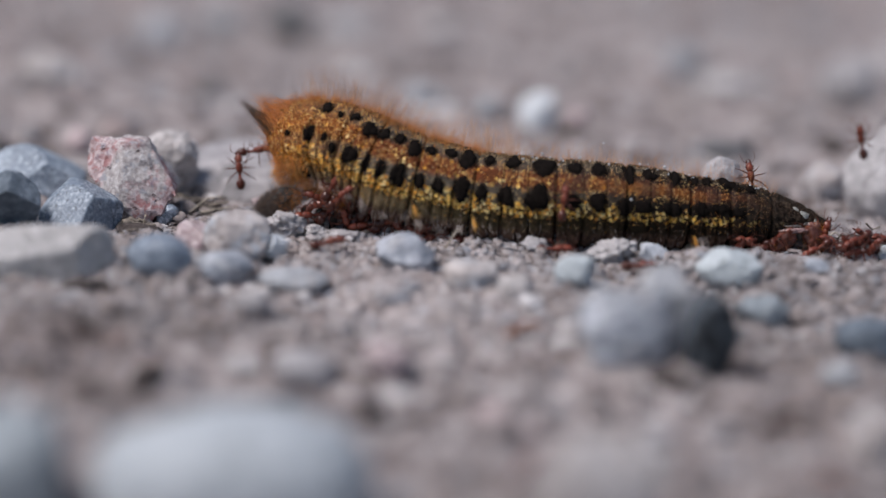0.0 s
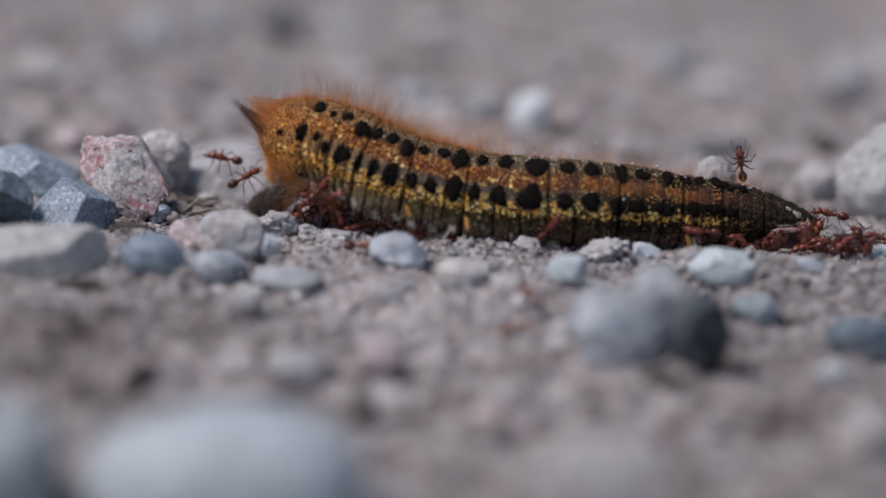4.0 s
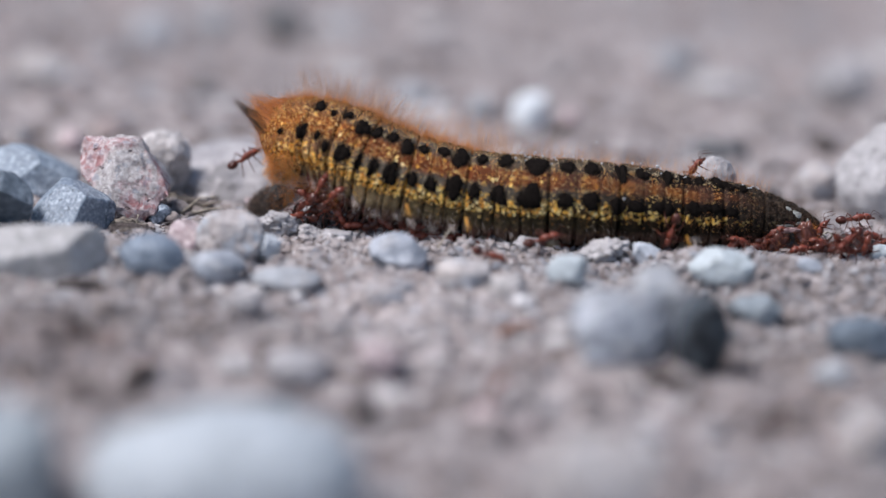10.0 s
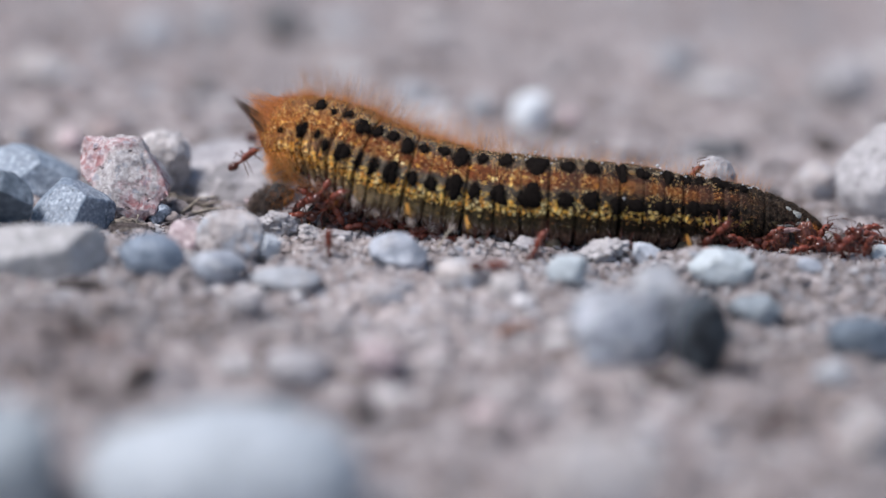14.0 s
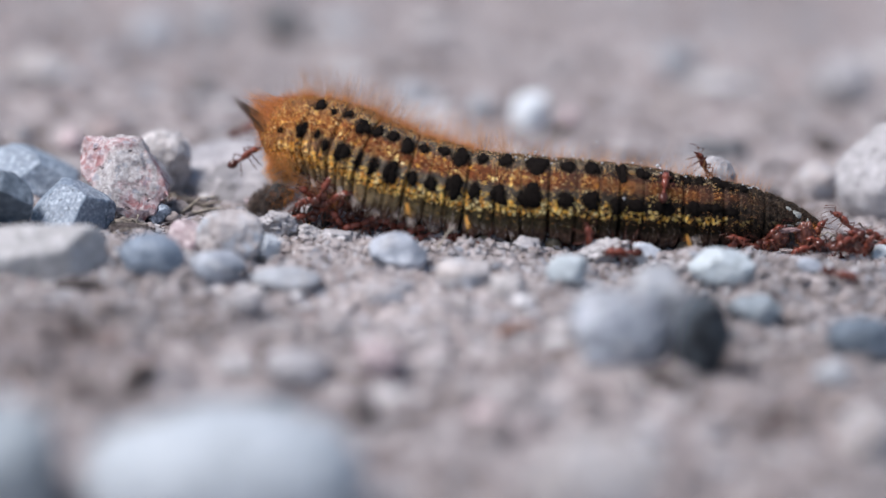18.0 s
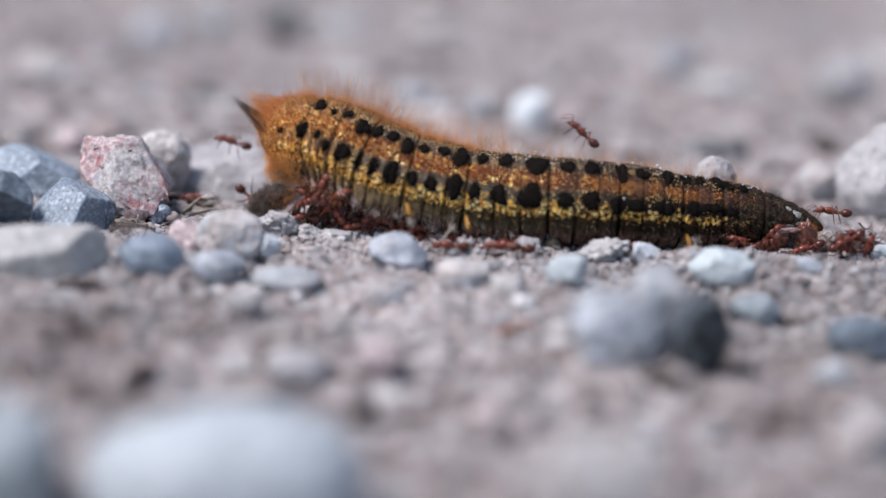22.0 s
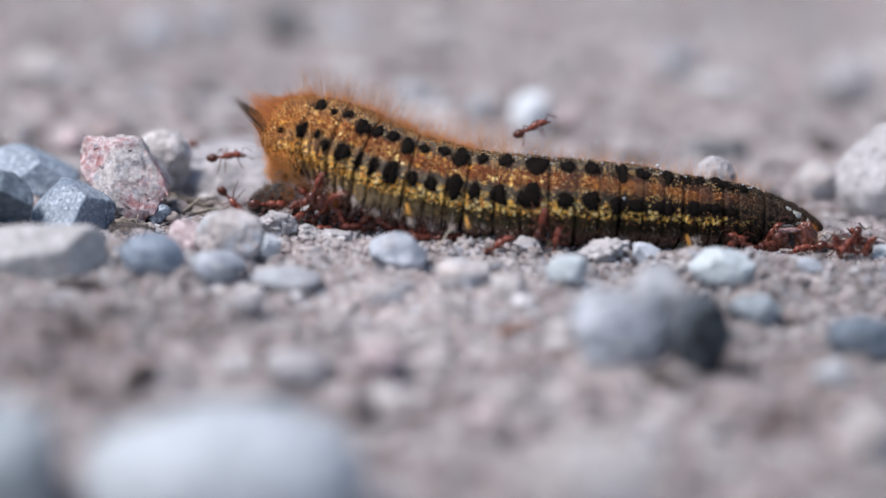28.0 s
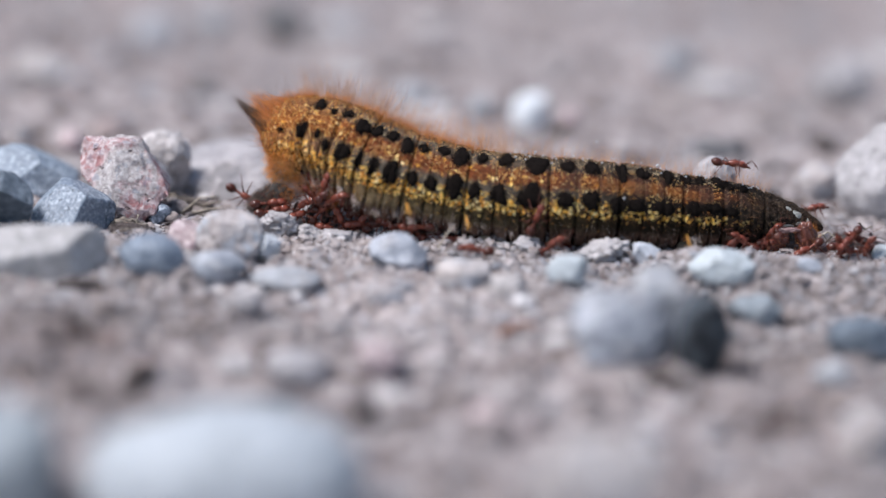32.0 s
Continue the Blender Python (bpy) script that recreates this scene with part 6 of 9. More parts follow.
    go(3, "red-brown ant busy behind the caterpillar's tail", [(0, pose(0.04321, 0.01805, 0.00944, -104, -77, -162)), (0.17, pose(0.04329, 0.01631, 0.00825, -91, -20, -173)), (0.33, pose(0.04337, 0.01457, 0.00705, -88, 38, -173)), (0.5, pose(0.04346, 0.01283, 0.00586, 0, 62, -64)), (0.75, pose(0.04192, 0.01243, 0.00489, -14, 41, -128)), (1, pose(0.04039, 0.01204, 0.00392, 0, 22, -174)), (1.17, pose(0.04101, 0.01136, 0.00356, 21, 10, -115)), (1.33, pose(0.04163, 0.01068, 0.00320, 23, -13, -61)), (1.5, pose(0.04225, 0.01000, 0.00283, 0, -2, 1)), (1.67, pose(0.04151, 0.01000, 0.00284, 0, -3, 60)), (1.83, pose(0.04077, 0.01000, 0.00286, 0, -3, 119)), (2, pose(0.04003, 0.01000, 0.00287, 0, -7, 178)), (2.5, pose(0.03967, 0.00600, 0.00314, 0, -7, 178)), (3, pose(0.03971, 0.00601, 0.00298, 0, -12, 177)), (3.5, pose(0.04021, 0.00600, 0.00298, 0, -7, 178)), (5.5, pose(0.03995, 0.00600, 0.00296, 0, -5, 179)), (6, pose(0.04010, 0.00600, 0.00279, 0, -7, 178)), (6.5, pose(0.04014, 0.00601, 0.00269, 0, -12, 177)), (7, pose(0.03964, 0.00600, 0.00265, 0, -7, 178)), (7.5, pose(0.03995, 0.00600, 0.00302, 0, -5, 179)), (8, pose(0.04049, 0.00600, 0.00287, 0, -5, 179)), (8.25, pose(0.04090, 0.00650, 0.00330, -39, -45, 169)), (8.5, pose(0.04131, 0.00701, 0.00374, -141, -70, -124)), (8.75, pose(0.04179, 0.00651, 0.00301, 29, -58, 26)), (9, pose(0.04226, 0.00601, 0.00228, 0, -12, 3)), (9.5, pose(0.04240, 0.00600, 0.00276, 0, -2, 1)), (10, pose(0.04268, 0.00600, 0.00259, -0, -7, 2)), (10.5, pose(0.04223, 0.00604, 0.00269, 0, -22, 6)), (11, pose(0.04238, 0.00600, 0.00270, 0, 2, -1)), (11.17, pose(0.04228, 0.00602, 0.00296, 4, -0, 57)), (11.33, pose(0.04218, 0.00604, 0.00322, 5, -5, 115)), (11.5, pose(0.04209, 0.00606, 0.00348, 0, -27, 173)), (12, pose(0.03886, 0.00600, 0.00339, 0, 7, -178)), (12.17, pose(0.03973, 0.00600, 0.00317, 9, 2, -119)), (12.33, pose(0.04060, 0.00600, 0.00294, 9, -8, -60)), (12.5, pose(0.04146, 0.00600, 0.00272, 0, -2, 1)), (13, pose(0.04288, 0.00600, 0.00266, 0, -2, 1)), (13.5, pose(0.04346, 0.00600, 0.00190, 0, -2, 1)), (14.5, pose(0.04391, 0.00604, 0.00137, 0, -22, 6)), (15.5, pose(0.04391, 0.00604, 0.00137, 0, -22, 6)), (15.83, pose(0.04357, 0.00605, 0.00164, 2, -23, 61)), (16.17, pose(0.04322, 0.00605, 0.00192, 2, -25, 116)), (16.5, pose(0.04288, 0.00606, 0.00219, 0, -27, 173)), (17, pose(0.04181, 0.00611, 0.00206, -0, -36, 169)), (17.5, pose(0.04158, 0.00619, 0.00216, -0, -46, 165)), (18, pose(0.04139, 0.00611, 0.00216, -0, -36, 169)), (18.23, pose(0.04223, 0.00608, 0.00249, 11, -29, 109)), (18.47, pose(0.04307, 0.00605, 0.00282, 10, -18, 55)), (18.7, pose(0.04391, 0.00601, 0.00315, 0, -12, 3)), (19.4, pose(0.04660, 0.00600, 0.00416, 0, -2, 1)), (19.6, pose(0.04567, 0.00700, 0.00386, 0, -3, 60)), (19.8, pose(0.04473, 0.00800, 0.00356, 0, -3, 120)), (20, pose(0.04379, 0.00900, 0.00326, -0, 0, -180)), (20.5, pose(0.03963, 0.00900, 0.00369, 0, -5, 179)), (21, pose(0.03920, 0.00912, 0.00349, 0, 12, -145)), (21.25, pose(0.04003, 0.00807, 0.00306, -2, 14, -75)), (21.5, pose(0.04086, 0.00702, 0.00263, 0, 17, -4)), (21.67, pose(0.04078, 0.00702, 0.00275, 17, 7, 55)), (21.83, pose(0.04070, 0.00701, 0.00287, 18, -12, 111)), (22, pose(0.04062, 0.00700, 0.00299, 0, -2, 179)), (22.5, pose(0.03956, 0.00800, 0.00290, 0, -7, 178)), (23, pose(0.03699, 0.01102, 0.00340, 0, -17, 176)), (23.5, pose(0.03249, 0.01300, 0.00205, -0, 2, -179)), (24.5, pose(0.03249, 0.01300, 0.00205, -0, 2, -179)), (24.83, pose(0.03241, 0.01333, 0.00211, 5, -0, -120)), (25.17, pose(0.03232, 0.01367, 0.00217, 5, -5, -60)), (25.5, pose(0.03224, 0.01400, 0.00223, 0, -2, 1)), (26.4, pose(0.03769, 0.02401, 0.00221, 0, -12, 3)), (27.3, pose(0.04810, 0.04000, 0.00041, 0, -2, 1)), (27.6, pose(0.04712, 0.03800, 0.00114, 0, -3, 61)), (27.9, pose(0.04614, 0.03600, 0.00188, 0, -3, 121)), (28.2, pose(0.04516, 0.03400, 0.00261, -0, 2, -179)), (28.6, pose(0.04130, 0.03000, 0.00372, -0, 2, -179)), (29, pose(0.03577, 0.02400, 0.00413, 0, 4, -179)), (29.25, pose(0.03204, 0.01800, 0.00433, 0, 7, -178)), (29.7, pose(0.03011, 0.01400, 0.00275, -0, 2, -179)), (30.33, pose(0.03169, 0.01333, 0.00239, 5, -0, -120)), (30.97, pose(0.03326, 0.01267, 0.00202, 5, -5, -60)), (31.6, pose(0.03484, 0.01200, 0.00165, 0, -2, 1)), (32, pose(0.03839, 0.01001, 0.00243, 0, -12, 3))])
    go(0, "red-brown ant gripping the stone behind the caterpillar", [(0, pose(0.03111, 0.00902, 0.00652, -40, -71, 133)), (0.5, pose(0.03029, 0.00897, 0.00704, 0, -64, 150)), (1, pose(0.02949, 0.00852, 0.00802, 0, -17, 176)), (1.5, pose(0.02700, 0.00852, 0.00842, 0, 17, -176)), (2, pose(0.02687, 0.01204, 0.00589, 0, 22, -174)), (2.25, pose(0.02925, 0.01103, 0.00643, -23, -27, 146)), (2.5, pose(0.03163, 0.01002, 0.00698, 27, -74, 61)), (3, pose(0.03144, 0.00952, 0.00817, -134, -73, -131)), (3.5, pose(0.03065, 0.00952, 0.00844, -134, -73, -131)), (4.5, pose(0.03065, 0.00952, 0.00844, -134, -73, -131)), (4.83, pose(0.03054, 0.00934, 0.00813, -101, -18, -168)), (5.17, pose(0.03043, 0.00916, 0.00783, -100, 40, -178)), (5.5, pose(0.03032, 0.00897, 0.00753, 0, 64, -30)), (6, pose(0.03077, 0.00909, 0.00773, -0, 68, -37)), (6.5, pose(0.02920, 0.00852, 0.00849, 0, 17, -4)), (7, pose(0.02905, 0.00851, 0.00846, 0, 12, -3)), (7.5, pose(0.02884, 0.00850, 0.00853, 0, -2, 1)), (8, pose(0.02813, 0.00850, 0.00850, 0, -2, 1)), (8.5, pose(0.02741, 0.00854, 0.00853, 0, -22, 6)), (9, pose(0.02704, 0.00858, 0.00846, 0, -31, 9)), (9.5, pose(0.02673, 0.00865, 0.00800, 0, -41, 12)), (10, pose(0.02628, 0.00874, 0.00646, 0, -50, 17)), (11, pose(0.02623, 0.00874, 0.00628, 0, -50, 17)), (13.5, pose(0.02618, 0.00874, 0.00616, 0, -50, 17)), (14.2, pose(0.02621, 0.00874, 0.00561, 0, -50, 17)), (14.5, pose(0.02666, 0.00982, 0.00609, 0, -63, -11)), (15.5, pose(0.02666, 0.00982, 0.00609, 0, -63, -11)), (16, pose(0.02640, 0.00967, 0.00619, 10, -54, -84)), (16.5, pose(0.02614, 0.00952, 0.00630, 0, -46, -141)), (17.5, pose(0.02625, 0.00952, 0.00642, 0, -46, -141)), (18, pose(0.02632, 0.00952, 0.00694, -0, -56, -146)), (18.5, pose(0.02524, 0.00976, 0.00602, 0, -31, -153)), (19, pose(0.02497, 0.00989, 0.00588, 0, -30, -168)), (19.3, pose(0.02599, 0.01107, 0.00462, -1, 10, -165)), (19.6, pose(0.02700, 0.01224, 0.00337, 0, 50, -163)), (32, pose(0.02641, 0.01200, 0.00263, -0, 2, -179))])
    go(1, "red-brown ant on the far side of the stone", [(0, pose(0.02869, 0.01300, 0.00249, -0, 2, -179)), (3.8, pose(0.02869, 0.01300, 0.00249, -0, 2, -179)), (4.13, pose(0.02770, 0.01268, 0.00324, 4, -0, -121)), (4.47, pose(0.02672, 0.01236, 0.00399, 5, -5, -63)), (4.8, pose(0.02574, 0.01204, 0.00474, 0, -22, 6)), (5.5, pose(0.02661, 0.01006, 0.00777, 0, -27, 7)), (6, pose(0.02653, 0.01004, 0.00785, 0, -22, 6)), (6.13, pose(0.02615, 0.01071, 0.00718, -17, -12, 68)), (6.27, pose(0.02576, 0.01137, 0.00650, -16, 7, 125)), (6.4, pose(0.02538, 0.01204, 0.00582, 0, 22, -174)), (6.73, pose(0.02704, 0.01236, 0.00474, 21, 10, -115)), (7.07, pose(0.02870, 0.01268, 0.00365, 23, -13, -61)), (7.4, pose(0.03036, 0.01300, 0.00257, 0, -2, 1)), (8.1, pose(0.03122, 0.01138, 0.00460, 0, -59, 25)), (8.5, pose(0.03051, 0.00903, 0.00819, 142, -78, -55)), (9, pose(0.03081, 0.00903, 0.00757, 116, -71, -33)), (9.2, pose(0.03121, 0.01036, 0.00627, 89, -23, -13)), (9.4, pose(0.03161, 0.01169, 0.00497, 78, 26, -15)), (9.6, pose(0.03202, 0.01302, 0.00367, 40, 71, -47)), (10.5, pose(0.03404, 0.01251, 0.00235, 25, 31, -26)), (11.4, pose(0.03607, 0.01200, 0.00103, 0, -2, 1)), (11.6, pose(0.03673, 0.01134, 0.00204, 0, -3, 60)), (11.8, pose(0.03739, 0.01067, 0.00305, 0, -3, 119)), (12, pose(0.03805, 0.01000, 0.00406, 0, -7, 178)), (12.5, pose(0.03678, 0.01804, 0.00441, 0, 22, -174)), (12.9, pose(0.03147, 0.01600, 0.00216, -0, 2, -179)), (13.6, pose(0.02888, 0.01300, 0.00225, -0, 2, -179)), (32, pose(0.02888, 0.01300, 0.00225, -0, 2, -179))])
    go(2, "red-brown ant climbing the cracked stone", [(0, pose(0.02990, 0.01300, 0.00230, 0, -2, 1)), (5.8, pose(0.03133, 0.01400, 0.00238, 0, -2, 1)), (6.2, pose(0.03456, 0.01800, 0.00326, 0, -2, 1)), (6.5, pose(0.03734, 0.02003, 0.00403, 0, -20, 5)), (7, pose(0.03938, 0.01901, 0.00494, 0, -12, 3)), (7.25, pose(0.03966, 0.01802, 0.00618, 19, -42, 33)), (7.5, pose(0.03995, 0.01702, 0.00741, 10, -76, 80)), (7.85, pose(0.04110, 0.01855, 0.00731, 16, -52, 36)), (8.2, pose(0.04225, 0.02008, 0.00720, 0, -31, 9)), (9, pose(0.04729, 0.03600, 0.00193, 0, -2, 1)), (15.5, pose(0.05096, 0.03400, 0.00061, 0, -2, 1)), (15.83, pose(0.04956, 0.02600, 0.00154, 0, -3, 61)), (16.17, pose(0.04817, 0.01800, 0.00247, 0, -3, 121)), (16.5, pose(0.04677, 0.01000, 0.00340, -0, 2, -179)), (17, pose(0.04406, 0.01000, 0.00340, 0, -2, 179)), (17.17, pose(0.04459, 0.01000, 0.00333, 0, -3, -121)), (17.33, pose(0.04512, 0.01000, 0.00325, 0, -3, -61)), (17.5, pose(0.04565, 0.01000, 0.00317, 0, -2, 1)), (18.2, pose(0.04885, 0.01000, 0.00331, 0, -2, 1)), (32, pose(0.05182, 0.01000, 0.00344, 0, -2, 1))])
    go(0, "red-brown ant biting the caterpillar's flank", [(0, pose(-0.01237, -0.00479, 0.00026, 0, -12, 3)), (0.5, pose(-0.01202, -0.00367, 0.00027, 0, -2, 1)), (1, pose(-0.01107, -0.00350, 0.00028, 0, -2, 1)), (2, pose(-0.00998, -0.00230, 0.00010, 0, -12, 3)), (2.17, pose(-0.01033, -0.00276, 0.00012, -8, -8, 63)), (2.33, pose(-0.01068, -0.00322, 0.00013, -8, 2, 122)), (2.5, pose(-0.01103, -0.00369, 0.00014, -0, 2, -179)), (2.83, pose(-0.01042, -0.00349, 0.00002, 5, -0, -120)), (3.17, pose(-0.00981, -0.00330, -0.00010, 5, -5, -60)), (3.5, pose(-0.00919, -0.00310, -0.00022, 0, -2, 1)), (5.5, pose(-0.00624, -0.00889, 0.00069, 53, -2, 1)), (6, pose(-0.00566, -0.00907, 0.00061, 58, -2, 1)), (6.5, pose(-0.00423, -0.01364, 0.00066, -0, -7, 2)), (7, pose(-0.00400, -0.00913, 0.00054, 65, -27, 7)), (7.5, pose(-0.00280, -0.01003, 0.00019, 0, -31, 9)), (7.75, pose(-0.00206, -0.00866, 0.00067, 43, -34, 11)), (8, pose(-0.00132, -0.00729, 0.00116, 87, -36, 11)), (8.25, pose(-0.00073, -0.01124, 0.00100, 42, -28, 11)), (8.5, pose(-0.00014, -0.01518, 0.00083, 0, -22, 6)), (9, pose(0.00208, -0.01424, 0.00241, 22, -63, -11)), (9.5, pose(0.00482, -0.00335, 0.00001, 0, -22, 6)), (10, pose(0.00430, -0.00609, 0.00008, 0, 17, -4)), (10.5, pose(0.00542, -0.00946, 0.00034, 0, 7, -2)), (11, pose(0.00705, -0.00959, 0.00058, 0, -31, 9)), (11.5, pose(0.00848, -0.00371, 0.00073, 0, -68, 37)), (12, pose(0.00871, -0.00366, 0.00041, 0, -59, 25)), (13, pose(0.00892, -0.00376, 0.00002, 0, -41, 12)), (13.5, pose(0.00956, -0.00611, 0.00039, 0, -12, 3)), (14, pose(0.01036, -0.00301, 0.00092, 0, -59, 25)), (14.25, pose(0.01012, -0.00182, 0.00119, 44, -62, 35)), (14.5, pose(0.00987, -0.00063, 0.00145, 94, -68, 37)), (16.5, pose(0.01412, 0.00105, 0.00218, 131, -23, -19)), (17.5, pose(0.01507, 0.00127, 0.00202, 132, -15, -13)), (17.83, pose(0.01452, 0.00038, 0.00146, 132, -71, -3)), (18.17, pose(0.01397, -0.00050, 0.00090, -34, -53, 172)), (18.5, pose(0.01343, -0.00138, 0.00035, -30, 2, -179)), (18.75, pose(0.01307, -0.00050, 0.00167, -69, -31, -179)), (19, pose(0.01272, 0.00038, 0.00299, -131, -53, -145)), (19.25, pose(0.01433, 0.00057, 0.00288, 160, -64, -67)), (19.5, pose(0.01593, 0.00076, 0.00278, 122, -35, -20)), (19.75, pose(0.01620, -0.00098, 0.00202, 75, -22, -2)), (20, pose(0.01646, -0.00271, 0.00125, 36, -2, 1)), (20.33, pose(0.01661, -0.00270, 0.00126, 20, -33, 56)), (20.67, pose(0.01677, -0.00269, 0.00126, -21, -33, 129)), (21, pose(0.01692, -0.00269, 0.00126, -36, 2, -179)), (21.5, pose(0.01398, -0.00195, 0.00052, -42, 2, -179)), (22, pose(0.00749, -0.00169, 0.00057, -52, -7, 178)), (22.17, pose(0.00804, -0.00075, 0.00107, -61, -59, -176)), (22.33, pose(0.00858, 0.00019, 0.00157, 143, -67, -22)), (22.5, pose(0.00913, 0.00113, 0.00207, 131, -15, -13)), (23, pose(0.00937, 0.00062, 0.00273, 137, -50, -39)), (24, pose(0.00970, 0.00047, 0.00296, 136, -56, -41)), (24.5, pose(0.00998, 0.00037, 0.00313, 139, -61, -45)), (25, pose(0.01012, 0.00016, 0.00370, 130, -71, -38)), (25.5, pose(0.00991, 0.00028, 0.00334, 152, -70, -60)), (27.5, pose(0.00985, 0.00025, 0.00344, 145, -70, -53)), (28, pose(0.00995, 0.00021, 0.00354, 146, -72, -55)), (29, pose(0.00949, 0.00022, 0.00357, 158, -75, -67)), (30, pose(0.00941, 0.00015, 0.00382, 121, -69, -29)), (31, pose(0.00917, 0.00012, 0.00405, 116, -75, -25)), (32, pose(0.00930, 0.00016, 0.00381, 118, -68, -26))])
    go(3, "red-brown ant hurrying over the soil", [(0, pose(0.01060, -0.00085, 0.00017, 44, -2, 1)), (0.5, pose(0.01402, -0.01174, 0.00204, 9, -2, 1)), (0.67, pose(0.01365, -0.01212, 0.00177, 5, -10, 58)), (0.83, pose(0.01328, -0.01250, 0.00150, -3, -11, 117)), (1, pose(0.01290, -0.01287, 0.00123, -46, 12, -177)), (1.5, pose(0.01060, -0.01148, 0.00097, 10, 50, -163)), (1.67, pose(0.00960, -0.01449, 0.00090, 5, 50, -117)), (1.83, pose(0.00859, -0.01750, 0.00083, 1, 52, -70)), (2, pose(0.00758, -0.02051, 0.00075, 0, 55, -21)), (2.5, pose(0.01138, -0.02066, 0.00000, 0, -2, 1)), (3, pose(0.01188, -0.02330, 0.00033, 0, -22, 6)), (3.5, pose(0.01286, -0.02063, 0.00064, 0, -59, 25)), (3.77, pose(0.01078, -0.02116, 0.00034, -29, -39, 93)), (4.03, pose(0.00870, -0.02168, 0.00004, -22, -13, 137)), (4.3, pose(0.00663, -0.02221, -0.00026, -0, 2, -179)), (5.5, pose(-0.00230, -0.02169, -0.00006, -0, 2, -179)), (6, pose(-0.01108, -0.01666, -0.00039, -0, 2, -179)), (6.5, pose(-0.01371, -0.01798, -0.00050, 0, -17, 176)), (6.83, pose(-0.01323, -0.01772, -0.00047, -12, -10, -125)), (7.17, pose(-0.01276, -0.01746, -0.00045, -13, 3, -68)), (7.5, pose(-0.01229, -0.01719, -0.00042, 0, -2, 1)), (8, pose(-0.01054, -0.01607, -0.00015, 0, -12, 3)), (8.5, pose(-0.00489, -0.01805, 0.00073, 0, -12, 3)), (9, pose(0.00615, -0.00429, -0.00017, 0, -22, 6)), (9.5, pose(0.00562, -0.00161, 0.00029, 0, -41, 12)), (10, pose(0.01019, -0.00133, 0.00097, 27, -17, 4)), (10.5, pose(0.01235, 0.00065, 0.00017, 0, -27, 7)), (10.75, pose(0.01301, 0.00062, 0.00145, 61, -32, -4)), (11, pose(0.01367, 0.00059, 0.00274, 121, -26, -15)), (11.5, pose(0.01513, 0.00127, 0.00202, 132, 15, 13)), (13, pose(0.01778, 0.00172, 0.00182, 134, -0, 0)), (15.5, pose(0.01778, 0.00172, 0.00182, 134, -0, 0)), (15.83, pose(0.01817, 0.00175, 0.00183, 155, -38, -51)), (16.17, pose(0.01855, 0.00177, 0.00184, -151, -35, -127)), (16.5, pose(0.01894, 0.00180, 0.00185, -133, -0, -180)), (19, pose(0.01894, 0.00180, 0.00185, -133, -0, -180)), (19.33, pose(0.01798, 0.00172, 0.00175, -148, 41, 132)), (19.67, pose(0.01701, 0.00165, 0.00165, 152, 43, 47)), (20, pose(0.01604, 0.00157, 0.00155, 134, -0, 0)), (22.2, pose(0.01868, 0.00185, 0.00148, 138, -21, -22)), (23.1, pose(0.01966, 0.00593, -0.00048, 66, -19, -4)), (24, pose(0.02063, 0.01000, -0.00243, 0, -2, 1)), (32, pose(0.02001, 0.01000, -0.00197, 0, -2, 1))])
